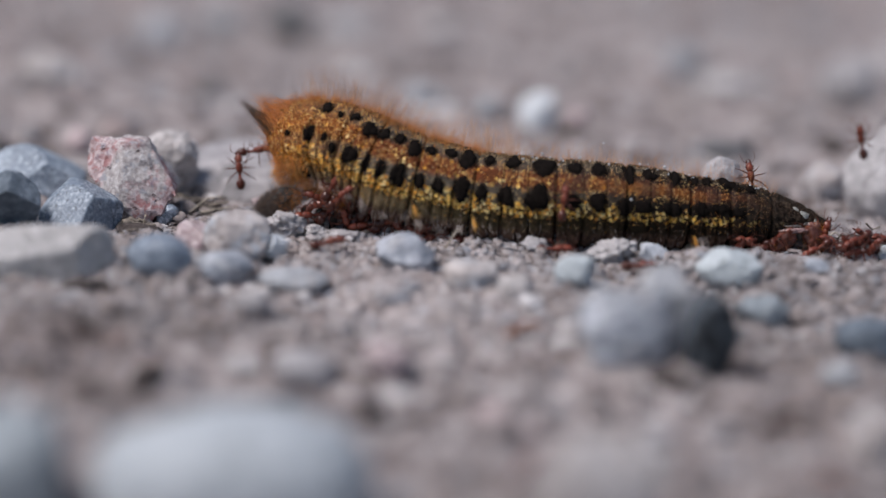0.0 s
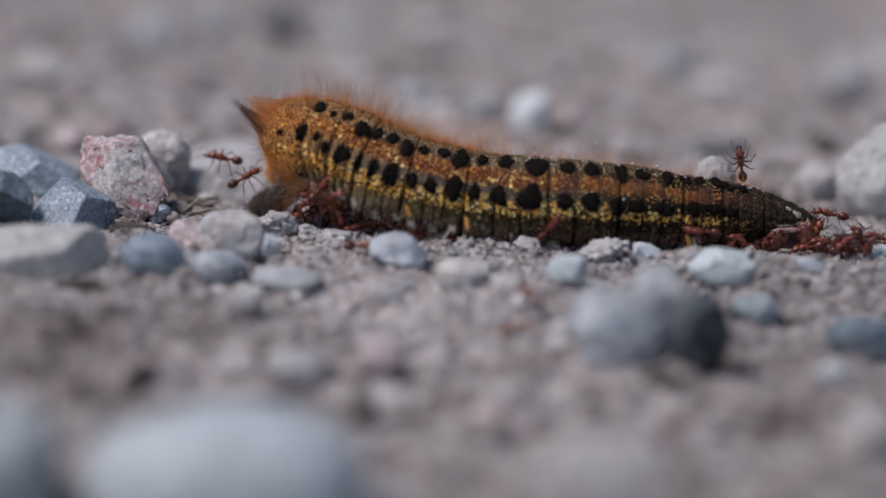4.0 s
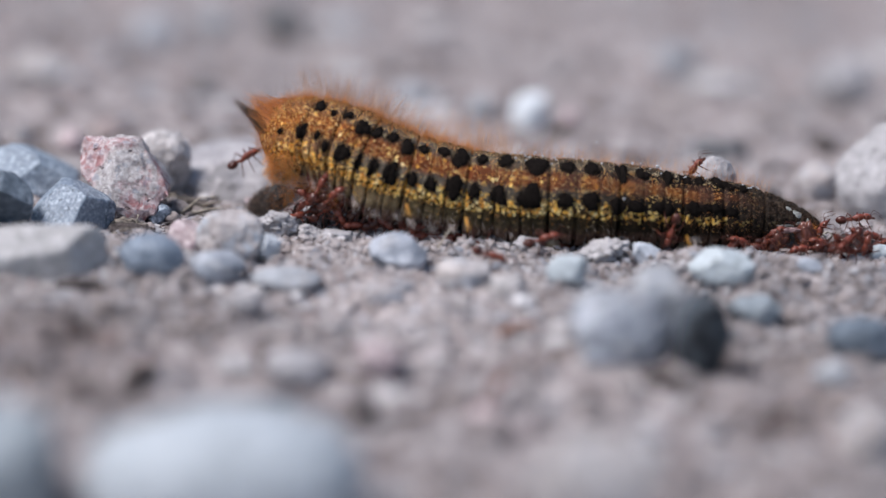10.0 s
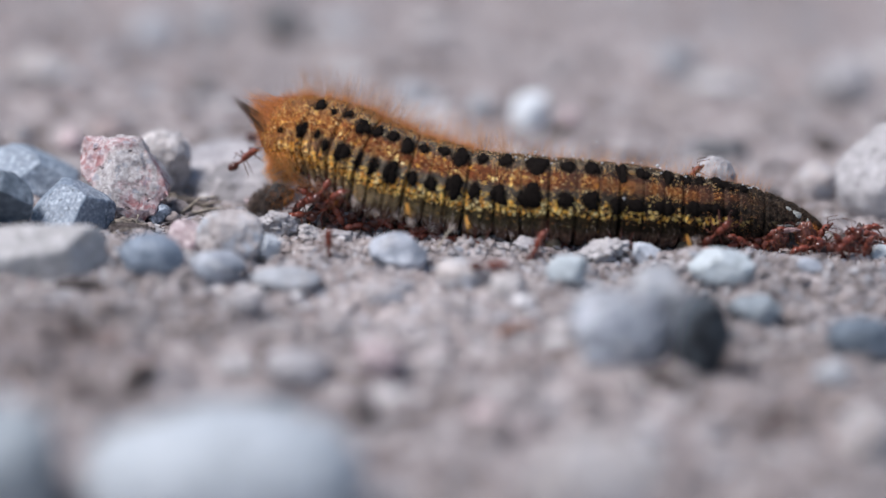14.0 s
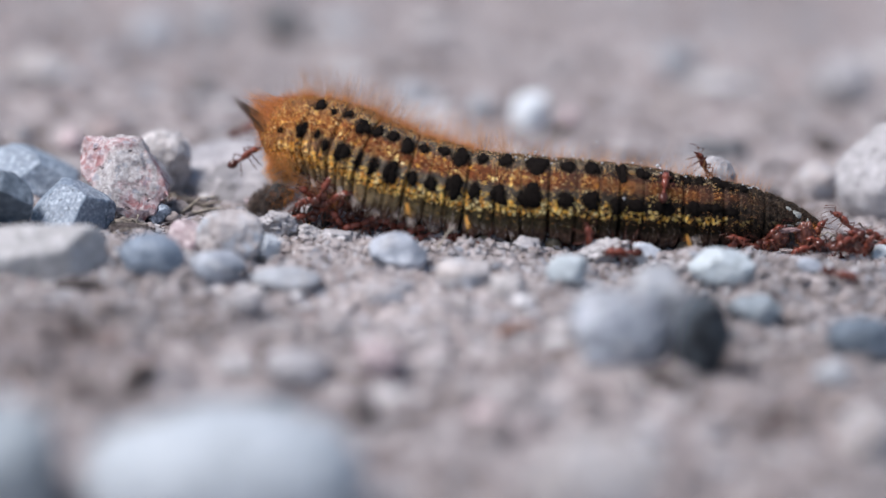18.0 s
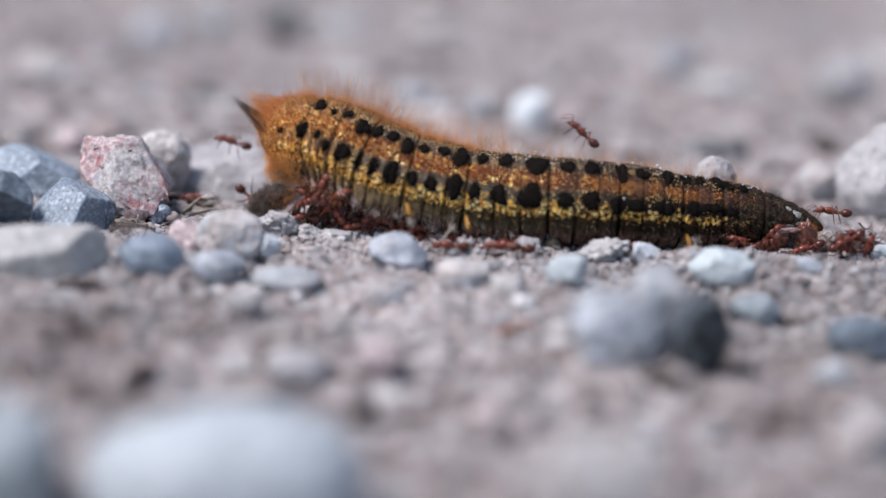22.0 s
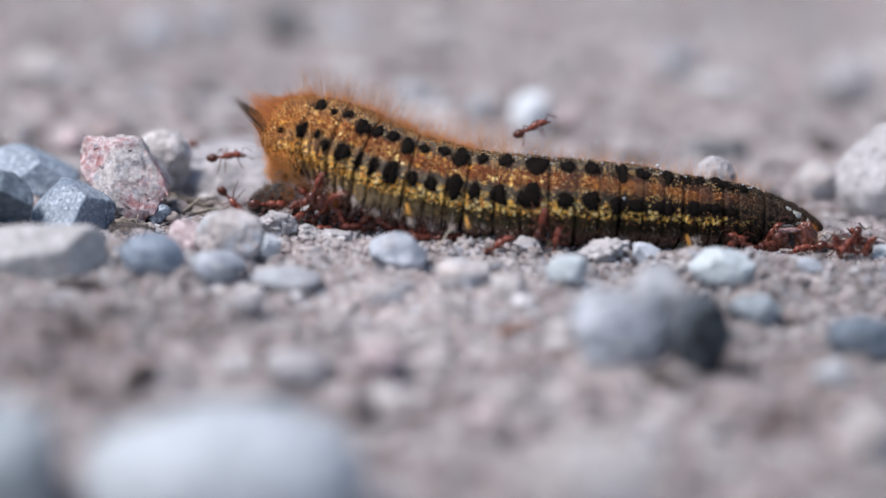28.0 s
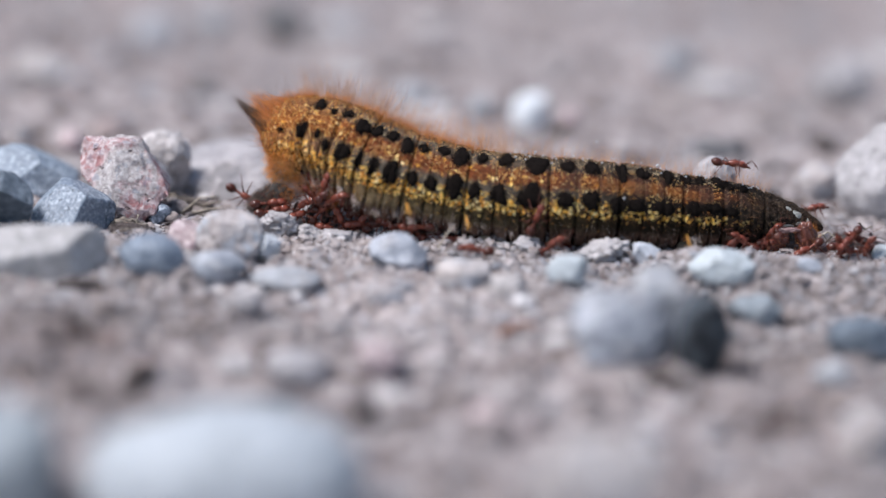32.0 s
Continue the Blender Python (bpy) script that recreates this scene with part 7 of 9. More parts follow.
    go(1, "red-brown ant running over the open soil", [(0, pose(0.03400, -0.06425, -0.00462, 0, -27, 173)), (1.5, pose(0.03481, -0.06122, -0.00450, 0, -27, 173)), (2, pose(0.03244, -0.05641, -0.00437, 0, -27, 173)), (2.5, pose(0.03053, -0.05504, -0.00480, 0, -7, 178)), (3, pose(0.02657, -0.05156, -0.00351, -0, -55, 159)), (3.5, pose(0.02440, -0.04507, -0.00202, 0, -64, 150)), (3.9, pose(0.02207, -0.05224, -0.00252, -22, 2, -177)), (4.3, pose(0.01975, -0.05941, -0.00301, 0, 68, -143)), (5.5, pose(0.01123, -0.07854, -0.00512, -27, 74, -119)), (7, pose(0.01123, -0.07854, -0.00512, -27, 74, -119)), (7.33, pose(0.00715, -0.07829, -0.00539, -74, 28, -172)), (7.67, pose(0.00307, -0.07803, -0.00567, -74, -23, 174)), (8, pose(-0.00102, -0.07777, -0.00594, -40, -71, 133)), (9, pose(-0.00002, -0.06580, -0.00452, 0, -68, 37)), (9.5, pose(0.00168, -0.05851, -0.00272, 0, -50, 17)), (10, pose(0.00604, -0.04545, -0.00244, 0, -50, 17)), (10.5, pose(0.00881, -0.03116, -0.00001, 0, -59, 25)), (10.75, pose(0.00555, -0.02311, 0.00075, -33, -48, 114)), (11, pose(0.00228, -0.01505, 0.00150, -27, -27, 173)), (11.25, pose(0.00029, -0.01372, 0.00135, -22, 18, -179)), (11.5, pose(-0.00171, -0.01239, 0.00120, 0, 59, -155)), (11.75, pose(-0.00438, -0.01378, 0.00098, -5, 21, -172)), (12, pose(-0.00705, -0.01518, 0.00075, 0, -17, 176)), (12.5, pose(-0.01377, -0.00941, 0.00047, 0, -27, 173)), (12.67, pose(-0.01320, -0.00835, 0.00056, 16, -35, -143)), (12.83, pose(-0.01262, -0.00730, 0.00066, 21, -51, -95)), (13, pose(-0.01204, -0.00624, 0.00075, 0, -62, -24)), (13.5, pose(-0.01145, -0.00977, 0.00079, 0, -31, 9)), (13.75, pose(-0.01153, -0.00704, 0.00098, 27, -63, 25)), (14, pose(-0.01160, -0.00431, 0.00116, -166, -80, -103)), (14.5, pose(-0.00891, 0.00354, 0.00086, 57, -41, 12)), (18, pose(-0.00835, 0.00354, 0.00106, 57, -31, 9)), (32, pose(-0.00858, 0.00362, 0.00128, 55, -50, 17))])
    go(0, "red-brown ant running past the dark stone", [(0, pose(0.00804, -0.06503, -0.00403, 0, -46, 15)), (0.5, pose(0.01379, -0.05133, -0.00372, 0, -41, 12)), (1, pose(0.01370, -0.04996, -0.00345, 0, -31, 9)), (1.5, pose(0.01915, -0.04580, -0.00306, 0, -22, 6)), (2, pose(0.02088, -0.04464, -0.00197, 0, -12, 3)), (2.5, pose(0.02853, -0.04674, -0.00187, 0, 7, -2)), (3, pose(0.03498, -0.04524, -0.00310, 0, 7, -2)), (3.6, pose(0.04498, -0.04587, -0.00355, 0, -2, 1)), (7, pose(0.04498, -0.04587, -0.00355, 0, -2, 1)), (7.33, pose(0.04450, -0.05167, -0.00424, 0, -3, 59)), (7.67, pose(0.04402, -0.05748, -0.00492, 0, -3, 117)), (8, pose(0.04355, -0.06328, -0.00560, 0, 22, -174)), (10, pose(0.03014, -0.07354, -0.00689, 0, -27, 173)), (10.5, pose(0.02581, -0.06790, -0.00511, -0, -46, 165)), (11, pose(0.02280, -0.05615, -0.00370, 0, -50, 163)), (11.5, pose(0.01793, -0.04437, -0.00165, 0, -64, 150)), (12, pose(0.01832, -0.03557, -0.00042, 27, -74, 61)), (12.5, pose(0.02335, -0.01162, -0.00113, 0, -59, 25)), (13, pose(0.02722, -0.01017, 0.00084, 0, -50, 17)), (13.5, pose(0.02939, 0.00054, -0.00088, 0, -22, 6)), (13.67, pose(0.02897, 0.00070, -0.00080, -2, -21, 63)), (13.83, pose(0.02855, 0.00086, -0.00072, -2, -18, 120)), (14, pose(0.02813, 0.00102, -0.00064, 0, -17, 176)), (15, pose(0.02376, -0.00708, 0.00149, -0, 2, -179)), (17, pose(0.01938, -0.00265, 0.00061, -41, 2, -179)), (18.5, pose(0.01764, -0.00264, 0.00070, -51, 2, -179)), (19.5, pose(0.01420, -0.00212, 0.00063, -42, 2, -179)), (21, pose(0.00671, -0.00415, 0.00034, -0, 2, -179)), (22, pose(0.00095, -0.00284, -0.00000, -0, 2, -179)), (22.5, pose(-0.00351, -0.00890, 0.00172, -32, -27, 173)), (23, pose(-0.01082, 0.00347, 0.00027, -56, 2, -179)), (32, pose(-0.01147, 0.00348, 0.00037, -56, -7, 178))])
    go(2, "red-brown ant scurrying along before the caterpillar", [(0, pose(-0.04417, -0.04288, -0.00197, 0, -2, 1)), (11.5, pose(-0.04261, -0.04173, -0.00113, 0, -2, 1)), (12.3, pose(-0.01601, -0.02773, -0.00037, 0, -12, 3)), (13, pose(-0.00825, -0.01704, -0.00016, -0, -7, 2)), (13.5, pose(-0.00050, -0.01391, 0.00059, 7, -22, 6)), (14, pose(0.00459, -0.01438, 0.00115, 19, -2, 1)), (14.5, pose(0.00798, -0.01658, 0.00104, 1, 17, -4)), (15.5, pose(0.01889, -0.01742, 0.00018, 0, -2, 1)), (16.3, pose(0.02721, -0.01676, 0.00125, 0, -2, 1)), (17, pose(0.03273, -0.01368, 0.00123, 0, -2, 1)), (17.5, pose(0.03648, -0.01118, 0.00124, 0, -12, 3)), (18, pose(0.03943, -0.01085, 0.00084, 0, 12, -3)), (18.5, pose(0.04245, -0.01305, 0.00127, 0, -2, 1)), (18.6, pose(0.04223, -0.01225, 0.00096, 0, -3, 61)), (18.7, pose(0.04200, -0.01144, 0.00064, 0, -3, 121)), (18.8, pose(0.04178, -0.01064, 0.00033, -0, 2, -179)), (19, pose(0.03837, -0.01231, 0.00103, -0, 12, -177)), (19.5, pose(0.03383, -0.01180, 0.00179, 0, -17, 176)), (20, pose(0.02440, -0.00774, 0.00210, -17, -2, 179)), (20.5, pose(0.02372, -0.00706, 0.00132, -0, 12, -177)), (21, pose(0.02079, -0.00293, 0.00097, -36, 2, -179)), (21.5, pose(0.01533, -0.00264, 0.00077, -47, 2, -179)), (22, pose(0.00615, -0.00268, 0.00013, -0, 2, -179)), (22.6, pose(0.00436, -0.00230, 0.00003, 0, -7, 178)), (23.3, pose(0.00334, -0.00032, 0.00047, -67, -22, -175)), (24, pose(0.00232, 0.00167, 0.00091, -138, -21, -158)), (25, pose(0.00089, 0.00171, 0.00149, -136, -14, -166)), (28, pose(-0.00145, 0.00174, 0.00168, -135, -7, -173)), (30.5, pose(-0.00253, 0.00175, 0.00235, -134, -0, -180)), (32, pose(-0.00277, 0.00175, 0.00270, -134, -0, -180))])
    go(3, "red-brown ant clambering over the white stone", [(0, pose(0.01919, -0.00563, -0.00050, 0, -2, 1)), (1.3, pose(0.02354, -0.01314, 0.00104, 0, -12, 3)), (2, pose(0.02830, 0.00151, -0.00116, 0, -12, 3)), (2.5, pose(0.03000, 0.00156, -0.00089, 0, -27, 7)), (2.75, pose(0.02955, 0.00202, 0.00095, 40, -60, 12)), (3, pose(0.02909, 0.00248, 0.00278, 166, -71, -75)), (3.5, pose(0.02797, 0.00213, 0.00342, 158, -85, -68)), (3.8, pose(0.02726, 0.00207, 0.00322, -101, -38, -178)), (4.1, pose(0.02656, 0.00201, 0.00302, -105, 14, 171)), (4.4, pose(0.02586, 0.00195, 0.00281, -134, 63, 139)), (4.95, pose(0.02296, -0.00044, 0.00188, -66, 43, -178)), (5.5, pose(0.02006, -0.00283, 0.00094, -33, 12, -177)), (5.67, pose(0.02069, -0.00323, 0.00086, -4, 33, -117)), (5.83, pose(0.02131, -0.00363, 0.00078, 29, 19, -53)), (6, pose(0.02194, -0.00403, 0.00070, 0, -2, 1)), (6.5, pose(0.02827, 0.00052, -0.00113, 0, -17, 4)), (7, pose(0.03647, -0.01451, 0.00078, 0, 12, -3)), (7.5, pose(0.04249, -0.00980, 0.00028, 0, -12, 3)), (8, pose(0.04819, -0.01333, 0.00160, 0, -2, 1)), (18.8, pose(0.04819, -0.01333, 0.00160, 0, -2, 1)), (19.13, pose(0.04825, -0.01294, 0.00131, 0, -3, 61)), (19.47, pose(0.04832, -0.01255, 0.00102, 0, -3, 121)), (19.8, pose(0.04838, -0.01217, 0.00073, -0, 2, -179)), (21, pose(0.03342, -0.01510, 0.00116, -0, 2, -179)), (21.5, pose(0.03276, -0.01363, 0.00171, 0, -27, 173)), (22, pose(0.02843, 0.00100, -0.00086, -0, 2, -179)), (22.25, pose(0.02712, -0.00378, 0.00040, -36, 11, -174)), (22.5, pose(0.02581, -0.00856, 0.00167, -72, 22, -174)), (22.75, pose(0.02422, -0.00806, 0.00126, -36, 11, -174)), (23, pose(0.02264, -0.00755, 0.00085, -0, 2, -179)), (23.5, pose(0.01706, -0.00547, -0.00040, -0, 2, -179)), (24.5, pose(0.00362, -0.01444, 0.00161, -14, -7, 178)), (24.67, pose(0.00347, -0.01382, 0.00191, -33, -20, 136)), (24.83, pose(0.00331, -0.01320, 0.00222, -39, -42, 91)), (25, pose(0.00316, -0.01259, 0.00252, -15, -59, 25)), (26, pose(0.00558, -0.00399, -0.00022, 0, -2, 1)), (27.5, pose(0.01181, -0.00039, 0.00045, 0, -59, 25)), (28, pose(0.01156, 0.00022, 0.00120, 114, -82, -27)), (28.5, pose(0.01137, 0.00215, 0.00082, 10, -76, 80)), (28.75, pose(0.01165, 0.00033, 0.00060, 17, -58, 25)), (29, pose(0.01193, -0.00149, 0.00039, 0, -44, -11)), (30, pose(0.01148, -0.00146, 0.00013, 0, -25, -13)), (32, pose(0.01145, -0.00171, 0.00020, 0, -35, -12))])
    go(0, "red-brown ant climbing the flank and the belly", [(0, pose(0.01140, 0.00013, 0.00532, 20, -76, 69)), (0.5, pose(0.01156, 0.00000, 0.00466, 74, -80, 16)), (1, pose(0.01116, 0.00006, 0.00501, 26, -81, 64)), (1.5, pose(0.01098, 0.00007, 0.00500, 26, -81, 64)), (2, pose(0.01128, 0.00018, 0.00549, 50, -65, 37)), (2.5, pose(0.01113, 0.00003, 0.00418, -133, -83, -137)), (3, pose(0.01094, 0.00019, 0.00349, 137, -69, -45)), (3.5, pose(0.01068, 0.00035, 0.00311, 128, -54, -32)), (4.5, pose(0.01068, 0.00035, 0.00311, 128, -54, -32)), (4.83, pose(0.00965, 0.00030, 0.00342, -127, -53, -146)), (5.17, pose(0.00863, 0.00024, 0.00372, -109, 1, -176)), (5.5, pose(0.00761, 0.00018, 0.00402, -103, 59, 169)), (6, pose(0.00788, 0.00086, 0.00242, -123, 8, 175)), (6.5, pose(0.00561, 0.00155, 0.00151, -134, -0, -180)), (7, pose(0.00538, 0.00156, 0.00143, -135, 7, 173)), (7.33, pose(0.00595, -0.00040, 0.00113, -157, 43, 119)), (7.67, pose(0.00653, -0.00236, 0.00083, 148, 37, 38)), (8, pose(0.00710, -0.00432, 0.00052, 0, -2, 1)), (8.17, pose(0.00647, -0.00236, 0.00086, -3, -54, 26)), (8.33, pose(0.00583, -0.00040, 0.00120, -122, -65, 161)), (8.5, pose(0.00520, 0.00157, 0.00154, -136, -14, -166)), (10, pose(0.00382, 0.00163, 0.00123, -134, -0, -180)), (18, pose(0.00382, 0.00163, 0.00123, -134, -0, -180)), (18.5, pose(0.00418, -0.00060, 0.00057, -67, 1, 179)), (19, pose(0.00454, -0.00282, -0.00008, -0, 2, -179)), (19.5, pose(0.00383, -0.00059, 0.00055, -67, -10, -178)), (20, pose(0.00312, 0.00165, 0.00119, -136, -14, -166)), (23, pose(0.00382, 0.00163, 0.00111, -135, -7, -173)), (24, pose(0.00382, 0.00163, 0.00111, -135, -7, -173)), (24.5, pose(0.00316, -0.00164, 0.00073, -67, -10, -177)), (25, pose(0.00250, -0.00491, 0.00036, 0, -7, 178)), (26.5, pose(0.00250, -0.00491, 0.00036, 0, -7, 178)), (26.83, pose(0.00345, -0.00413, 0.00023, -4, -5, -124)), (27.17, pose(0.00440, -0.00335, 0.00009, -4, -1, -67)), (27.5, pose(0.00535, -0.00257, -0.00004, 0, -22, 6)), (28.5, pose(0.00619, -0.00135, 0.00025, 0, -31, 9)), (29, pose(0.00678, -0.00046, 0.00041, 0, -41, 12)), (29.5, pose(0.00676, -0.00123, 0.00086, 0, -68, 37)), (29.75, pose(0.00481, -0.00289, 0.00040, -26, -34, 124)), (30, pose(0.00286, -0.00455, -0.00007, 0, -7, 178)), (31, pose(0.00218, -0.00388, -0.00011, -0, 2, -179)), (32, pose(0.00341, -0.00391, -0.00004, 0, -2, 179))])
    go(0, "red-brown ant pressed under the caterpillar's head", [(0, pose(-0.01387, 0.00412, 0.00339, -61, -22, -167)), (4, pose(-0.01366, 0.00411, 0.00338, -60, -19, -166)), (8, pose(-0.01420, 0.00413, 0.00344, -60, -18, -166)), (12, pose(-0.01388, 0.00416, 0.00351, -69, -40, -169)), (16, pose(-0.01399, 0.00418, 0.00362, -64, -29, -168)), (20, pose(-0.01394, 0.00423, 0.00379, -67, -38, -169)), (24, pose(-0.01407, 0.00410, 0.00333, -62, -23, -167)), (28, pose(-0.01417, 0.00417, 0.00353, -68, -40, -169)), (32, pose(-0.01391, 0.00424, 0.00381, -70, -43, -169))], False)
    go(1, "red-brown ant pressed under the caterpillar's head", [(0, pose(-0.01191, 0.00449, 0.00485, -153, -80, -113)), (4, pose(-0.01186, 0.00443, 0.00462, -143, -79, -122)), (8, pose(-0.01204, 0.00444, 0.00468, -109, -71, -147)), (12, pose(-0.01248, 0.00440, 0.00453, -108, -71, -148)), (16, pose(-0.01188, 0.00443, 0.00462, -142, -78, -123)), (20, pose(-0.01218, 0.00449, 0.00486, -164, -80, -104)), (24, pose(-0.01254, 0.00446, 0.00475, -114, -73, -144)), (28, pose(-0.01246, 0.00444, 0.00466, -137, -78, -127)), (32, pose(-0.01234, 0.00442, 0.00460, -123, -75, -138))], False)
    go(2, "red-brown ant pressed under the caterpillar's head", [(0, pose(-0.01245, 0.00393, 0.00247, 67, -49, -2)), (4, pose(-0.01258, 0.00383, 0.00213, 62, -31, -5)), (8, pose(-0.01218, 0.00384, 0.00220, 62, -31, -5)), (12, pose(-0.01216, 0.00393, 0.00249, 66, -46, -2)), (16, pose(-0.01262, 0.00392, 0.00248, 63, -35, -4)), (20, pose(-0.01208, 0.00396, 0.00259, 68, -51, -1)), (24, pose(-0.01207, 0.00386, 0.00224, 65, -39, -4)), (28, pose(-0.01243, 0.00394, 0.00247, 68, -51, -1)), (32, pose(-0.01257, 0.00392, 0.00239, 68, -52, -1))], False)
    go(3, "red-brown ant pressed under the caterpillar's head", [(0, pose(-0.01073, 0.00416, 0.00328, 0, -82, 90)), (4, pose(-0.01110, 0.00413, 0.00314, 44, -78, 41)), (8, pose(-0.01069, 0.00414, 0.00318, 4, -82, 86)), (12, pose(-0.01077, 0.00412, 0.00314, 57, -71, 24)), (16, pose(-0.01096, 0.00414, 0.00318, 60, -67, 18)), (20, pose(-0.01064, 0.00406, 0.00289, 60, -67, 19)), (24, pose(-0.01109, 0.00408, 0.00292, 49, -76, 35)), (28, pose(-0.01091, 0.00414, 0.00318, 45, -77, 39)), (32, pose(-0.01062, 0.00412, 0.00311, 54, -73, 28))], False)
    go(0, "red-brown ant pressed under the caterpillar's head", [(0, pose(-0.01100, 0.00364, 0.00142, -90, -71, -167)), (4, pose(-0.01078, 0.00364, 0.00144, -87, -68, -168)), (8, pose(-0.01075, 0.00359, 0.00129, -77, -55, -169)), (12, pose(-0.01069, 0.00368, 0.00163, -80, -60, -169)), (16, pose(-0.01102, 0.00363, 0.00140, -83, -64, -169)), (20, pose(-0.01094, 0.00356, 0.00121, -73, -49, -169)), (24, pose(-0.01059, 0.00364, 0.00151, -79, -59, -169)), (28, pose(-0.01069, 0.00366, 0.00154, -83, -64, -169)), (32, pose(-0.01090, 0.00368, 0.00162, -81, -62, -169))], False)
    go(1, "red-brown ant pressed under the caterpillar's head", [(0, pose(-0.00867, 0.00412, 0.00330, 72, -67, 3)), (4, pose(-0.00888, 0.00413, 0.00338, 68, -52, -1)), (8, pose(-0.00915, 0.00415, 0.00338, 73, -73, 6)), (12, pose(-0.00907, 0.00414, 0.00336, 73, -71, 5)), (16, pose(-0.00887, 0.00415, 0.00341, 73, -70, 5)), (20, pose(-0.00897, 0.00411, 0.00330, 70, -57, 0)), (24, pose(-0.00898, 0.00414, 0.00336, 73, -68, 4)), (28, pose(-0.00908, 0.00412, 0.00329, 72, -67, 3)), (32, pose(-0.00890, 0.00419, 0.00359, 72, -64, 2))], False)
    go(2, "red-brown ant pressed under the caterpillar's head", [(0, pose(-0.00846, 0.00392, 0.00253, -73, -69, 176)), (4, pose(-0.00820, 0.00390, 0.00249, -71, -60, 179)), (8, pose(-0.00846, 0.00390, 0.00249, -71, -61, 178)), (12, pose(-0.00820, 0.00392, 0.00258, -70, -59, 179)), (16, pose(-0.00819, 0.00388, 0.00244, -69, -55, -180)), (20, pose(-0.00806, 0.00393, 0.00259, -72, -67, 177)), (24, pose(-0.00859, 0.00387, 0.00238, -70, -56, 180)), (28, pose(-0.00838, 0.00390, 0.00248, -71, -62, 178)), (32, pose(-0.00825, 0.00394, 0.00265, -71, -60, 179))], False)
    go(3, "red-brown ant pressed under the caterpillar's head", [(0, pose(-0.00660, 0.00358, 0.00134, 60, -31, 2)), (4, pose(-0.00656, 0.00359, 0.00135, 60, -37, 3)), (8, pose(-0.00655, 0.00362, 0.00152, 59, -24, -0)), (12, pose(-0.00670, 0.00357, 0.00131, 59, -25, 0)), (16, pose(-0.00657, 0.00356, 0.00130, 58, -20, -1)), (20, pose(-0.00670, 0.00360, 0.00143, 58, -21, -1)), (24, pose(-0.00689, 0.00360, 0.00141, 59, -24, -0)), (28, pose(-0.00683, 0.00364, 0.00155, 60, -32, 2)), (32, pose(-0.00671, 0.00360, 0.00139, 60, -35, 3))], False)
    go(0, "red-brown ant pressed under the caterpillar's head", [(0, pose(-0.00552, 0.00354, 0.00082, -61, -42, 175)), (4, pose(-0.00542, 0.00351, 0.00097, -60, -30, 178)), (8, pose(-0.00558, 0.00351, 0.00077, -60, -31, 178)), (12, pose(-0.00565, 0.00354, 0.00090, -61, -39, 176)), (16, pose(-0.00532, 0.00350, 0.00092, -59, -26, 180)), (20, pose(-0.00509, 0.00351, 0.00079, -59, -30, 179)), (24, pose(-0.00518, 0.00351, 0.00086, -60, -32, 178)), (28, pose(-0.00556, 0.00350, 0.00082, -59, -26, 180)), (32, pose(-0.00507, 0.00350, 0.00070, -59, -25, 180))], False)
    go(1, "red-brown ant pressed under the caterpillar's head", [(0, pose(-0.01463, 0.00373, 0.00168, -55, 5, -167)), (4, pose(-0.01468, 0.00377, 0.00179, -52, 21, -161)), (8, pose(-0.01462, 0.00377, 0.00179, -51, 28, -158)), (12, pose(-0.01459, 0.00377, 0.00184, -54, 11, -165)), (16, pose(-0.01460, 0.00373, 0.00165, -53, 15, -164)), (20, pose(-0.01418, 0.00374, 0.00169, -52, 21, -162)), (24, pose(-0.01460, 0.00373, 0.00165, -53, 18, -163)), (28, pose(-0.01446, 0.00381, 0.00190, -50, 31, -157)), (32, pose(-0.01448, 0.00379, 0.00189, -53, 18, -163))], False)
    go(2, "red-brown ant pressed under the caterpillar's head", [(0, pose(-0.00877, 0.00349, 0.00091, -55, 9, -172)), (4, pose(-0.00861, 0.00348, 0.00088, -55, 19, -169)), (8, pose(-0.00886, 0.00349, 0.00094, -56, 5, -173)), (12, pose(-0.00832, 0.00347, 0.00088, -56, 4, -173)), (16, pose(-0.00861, 0.00354, 0.00110, -54, 24, -167)), (20, pose(-0.00866, 0.00349, 0.00092, -55, 10, -171)), (24, pose(-0.00842, 0.00350, 0.00095, -55, 17, -169)), (28, pose(-0.00879, 0.00347, 0.00087, -56, 5, -173)), (32, pose(-0.00856, 0.00351, 0.00102, -56, 5, -173))], False)
    go(3, "red-brown ant pressed under the caterpillar's head", [(0, pose(-0.00652, 0.00399, 0.00280, 59, -67, 19)), (4, pose(-0.00635, 0.00396, 0.00271, 62, -59, 12)), (8, pose(-0.00681, 0.00401, 0.00285, 32, -80, 55)), (12, pose(-0.00626, 0.00396, 0.00273, 62, -58, 12)), (16, pose(-0.00642, 0.00400, 0.00285, 55, -73, 27)), (20, pose(-0.00644, 0.00398, 0.00277, 57, -70, 23)), (24, pose(-0.00631, 0.00400, 0.00284, 59, -68, 20)), (28, pose(-0.00633, 0.00401, 0.00289, 60, -66, 18)), (32, pose(-0.00646, 0.00404, 0.00299, 40, -79, 45))], False)
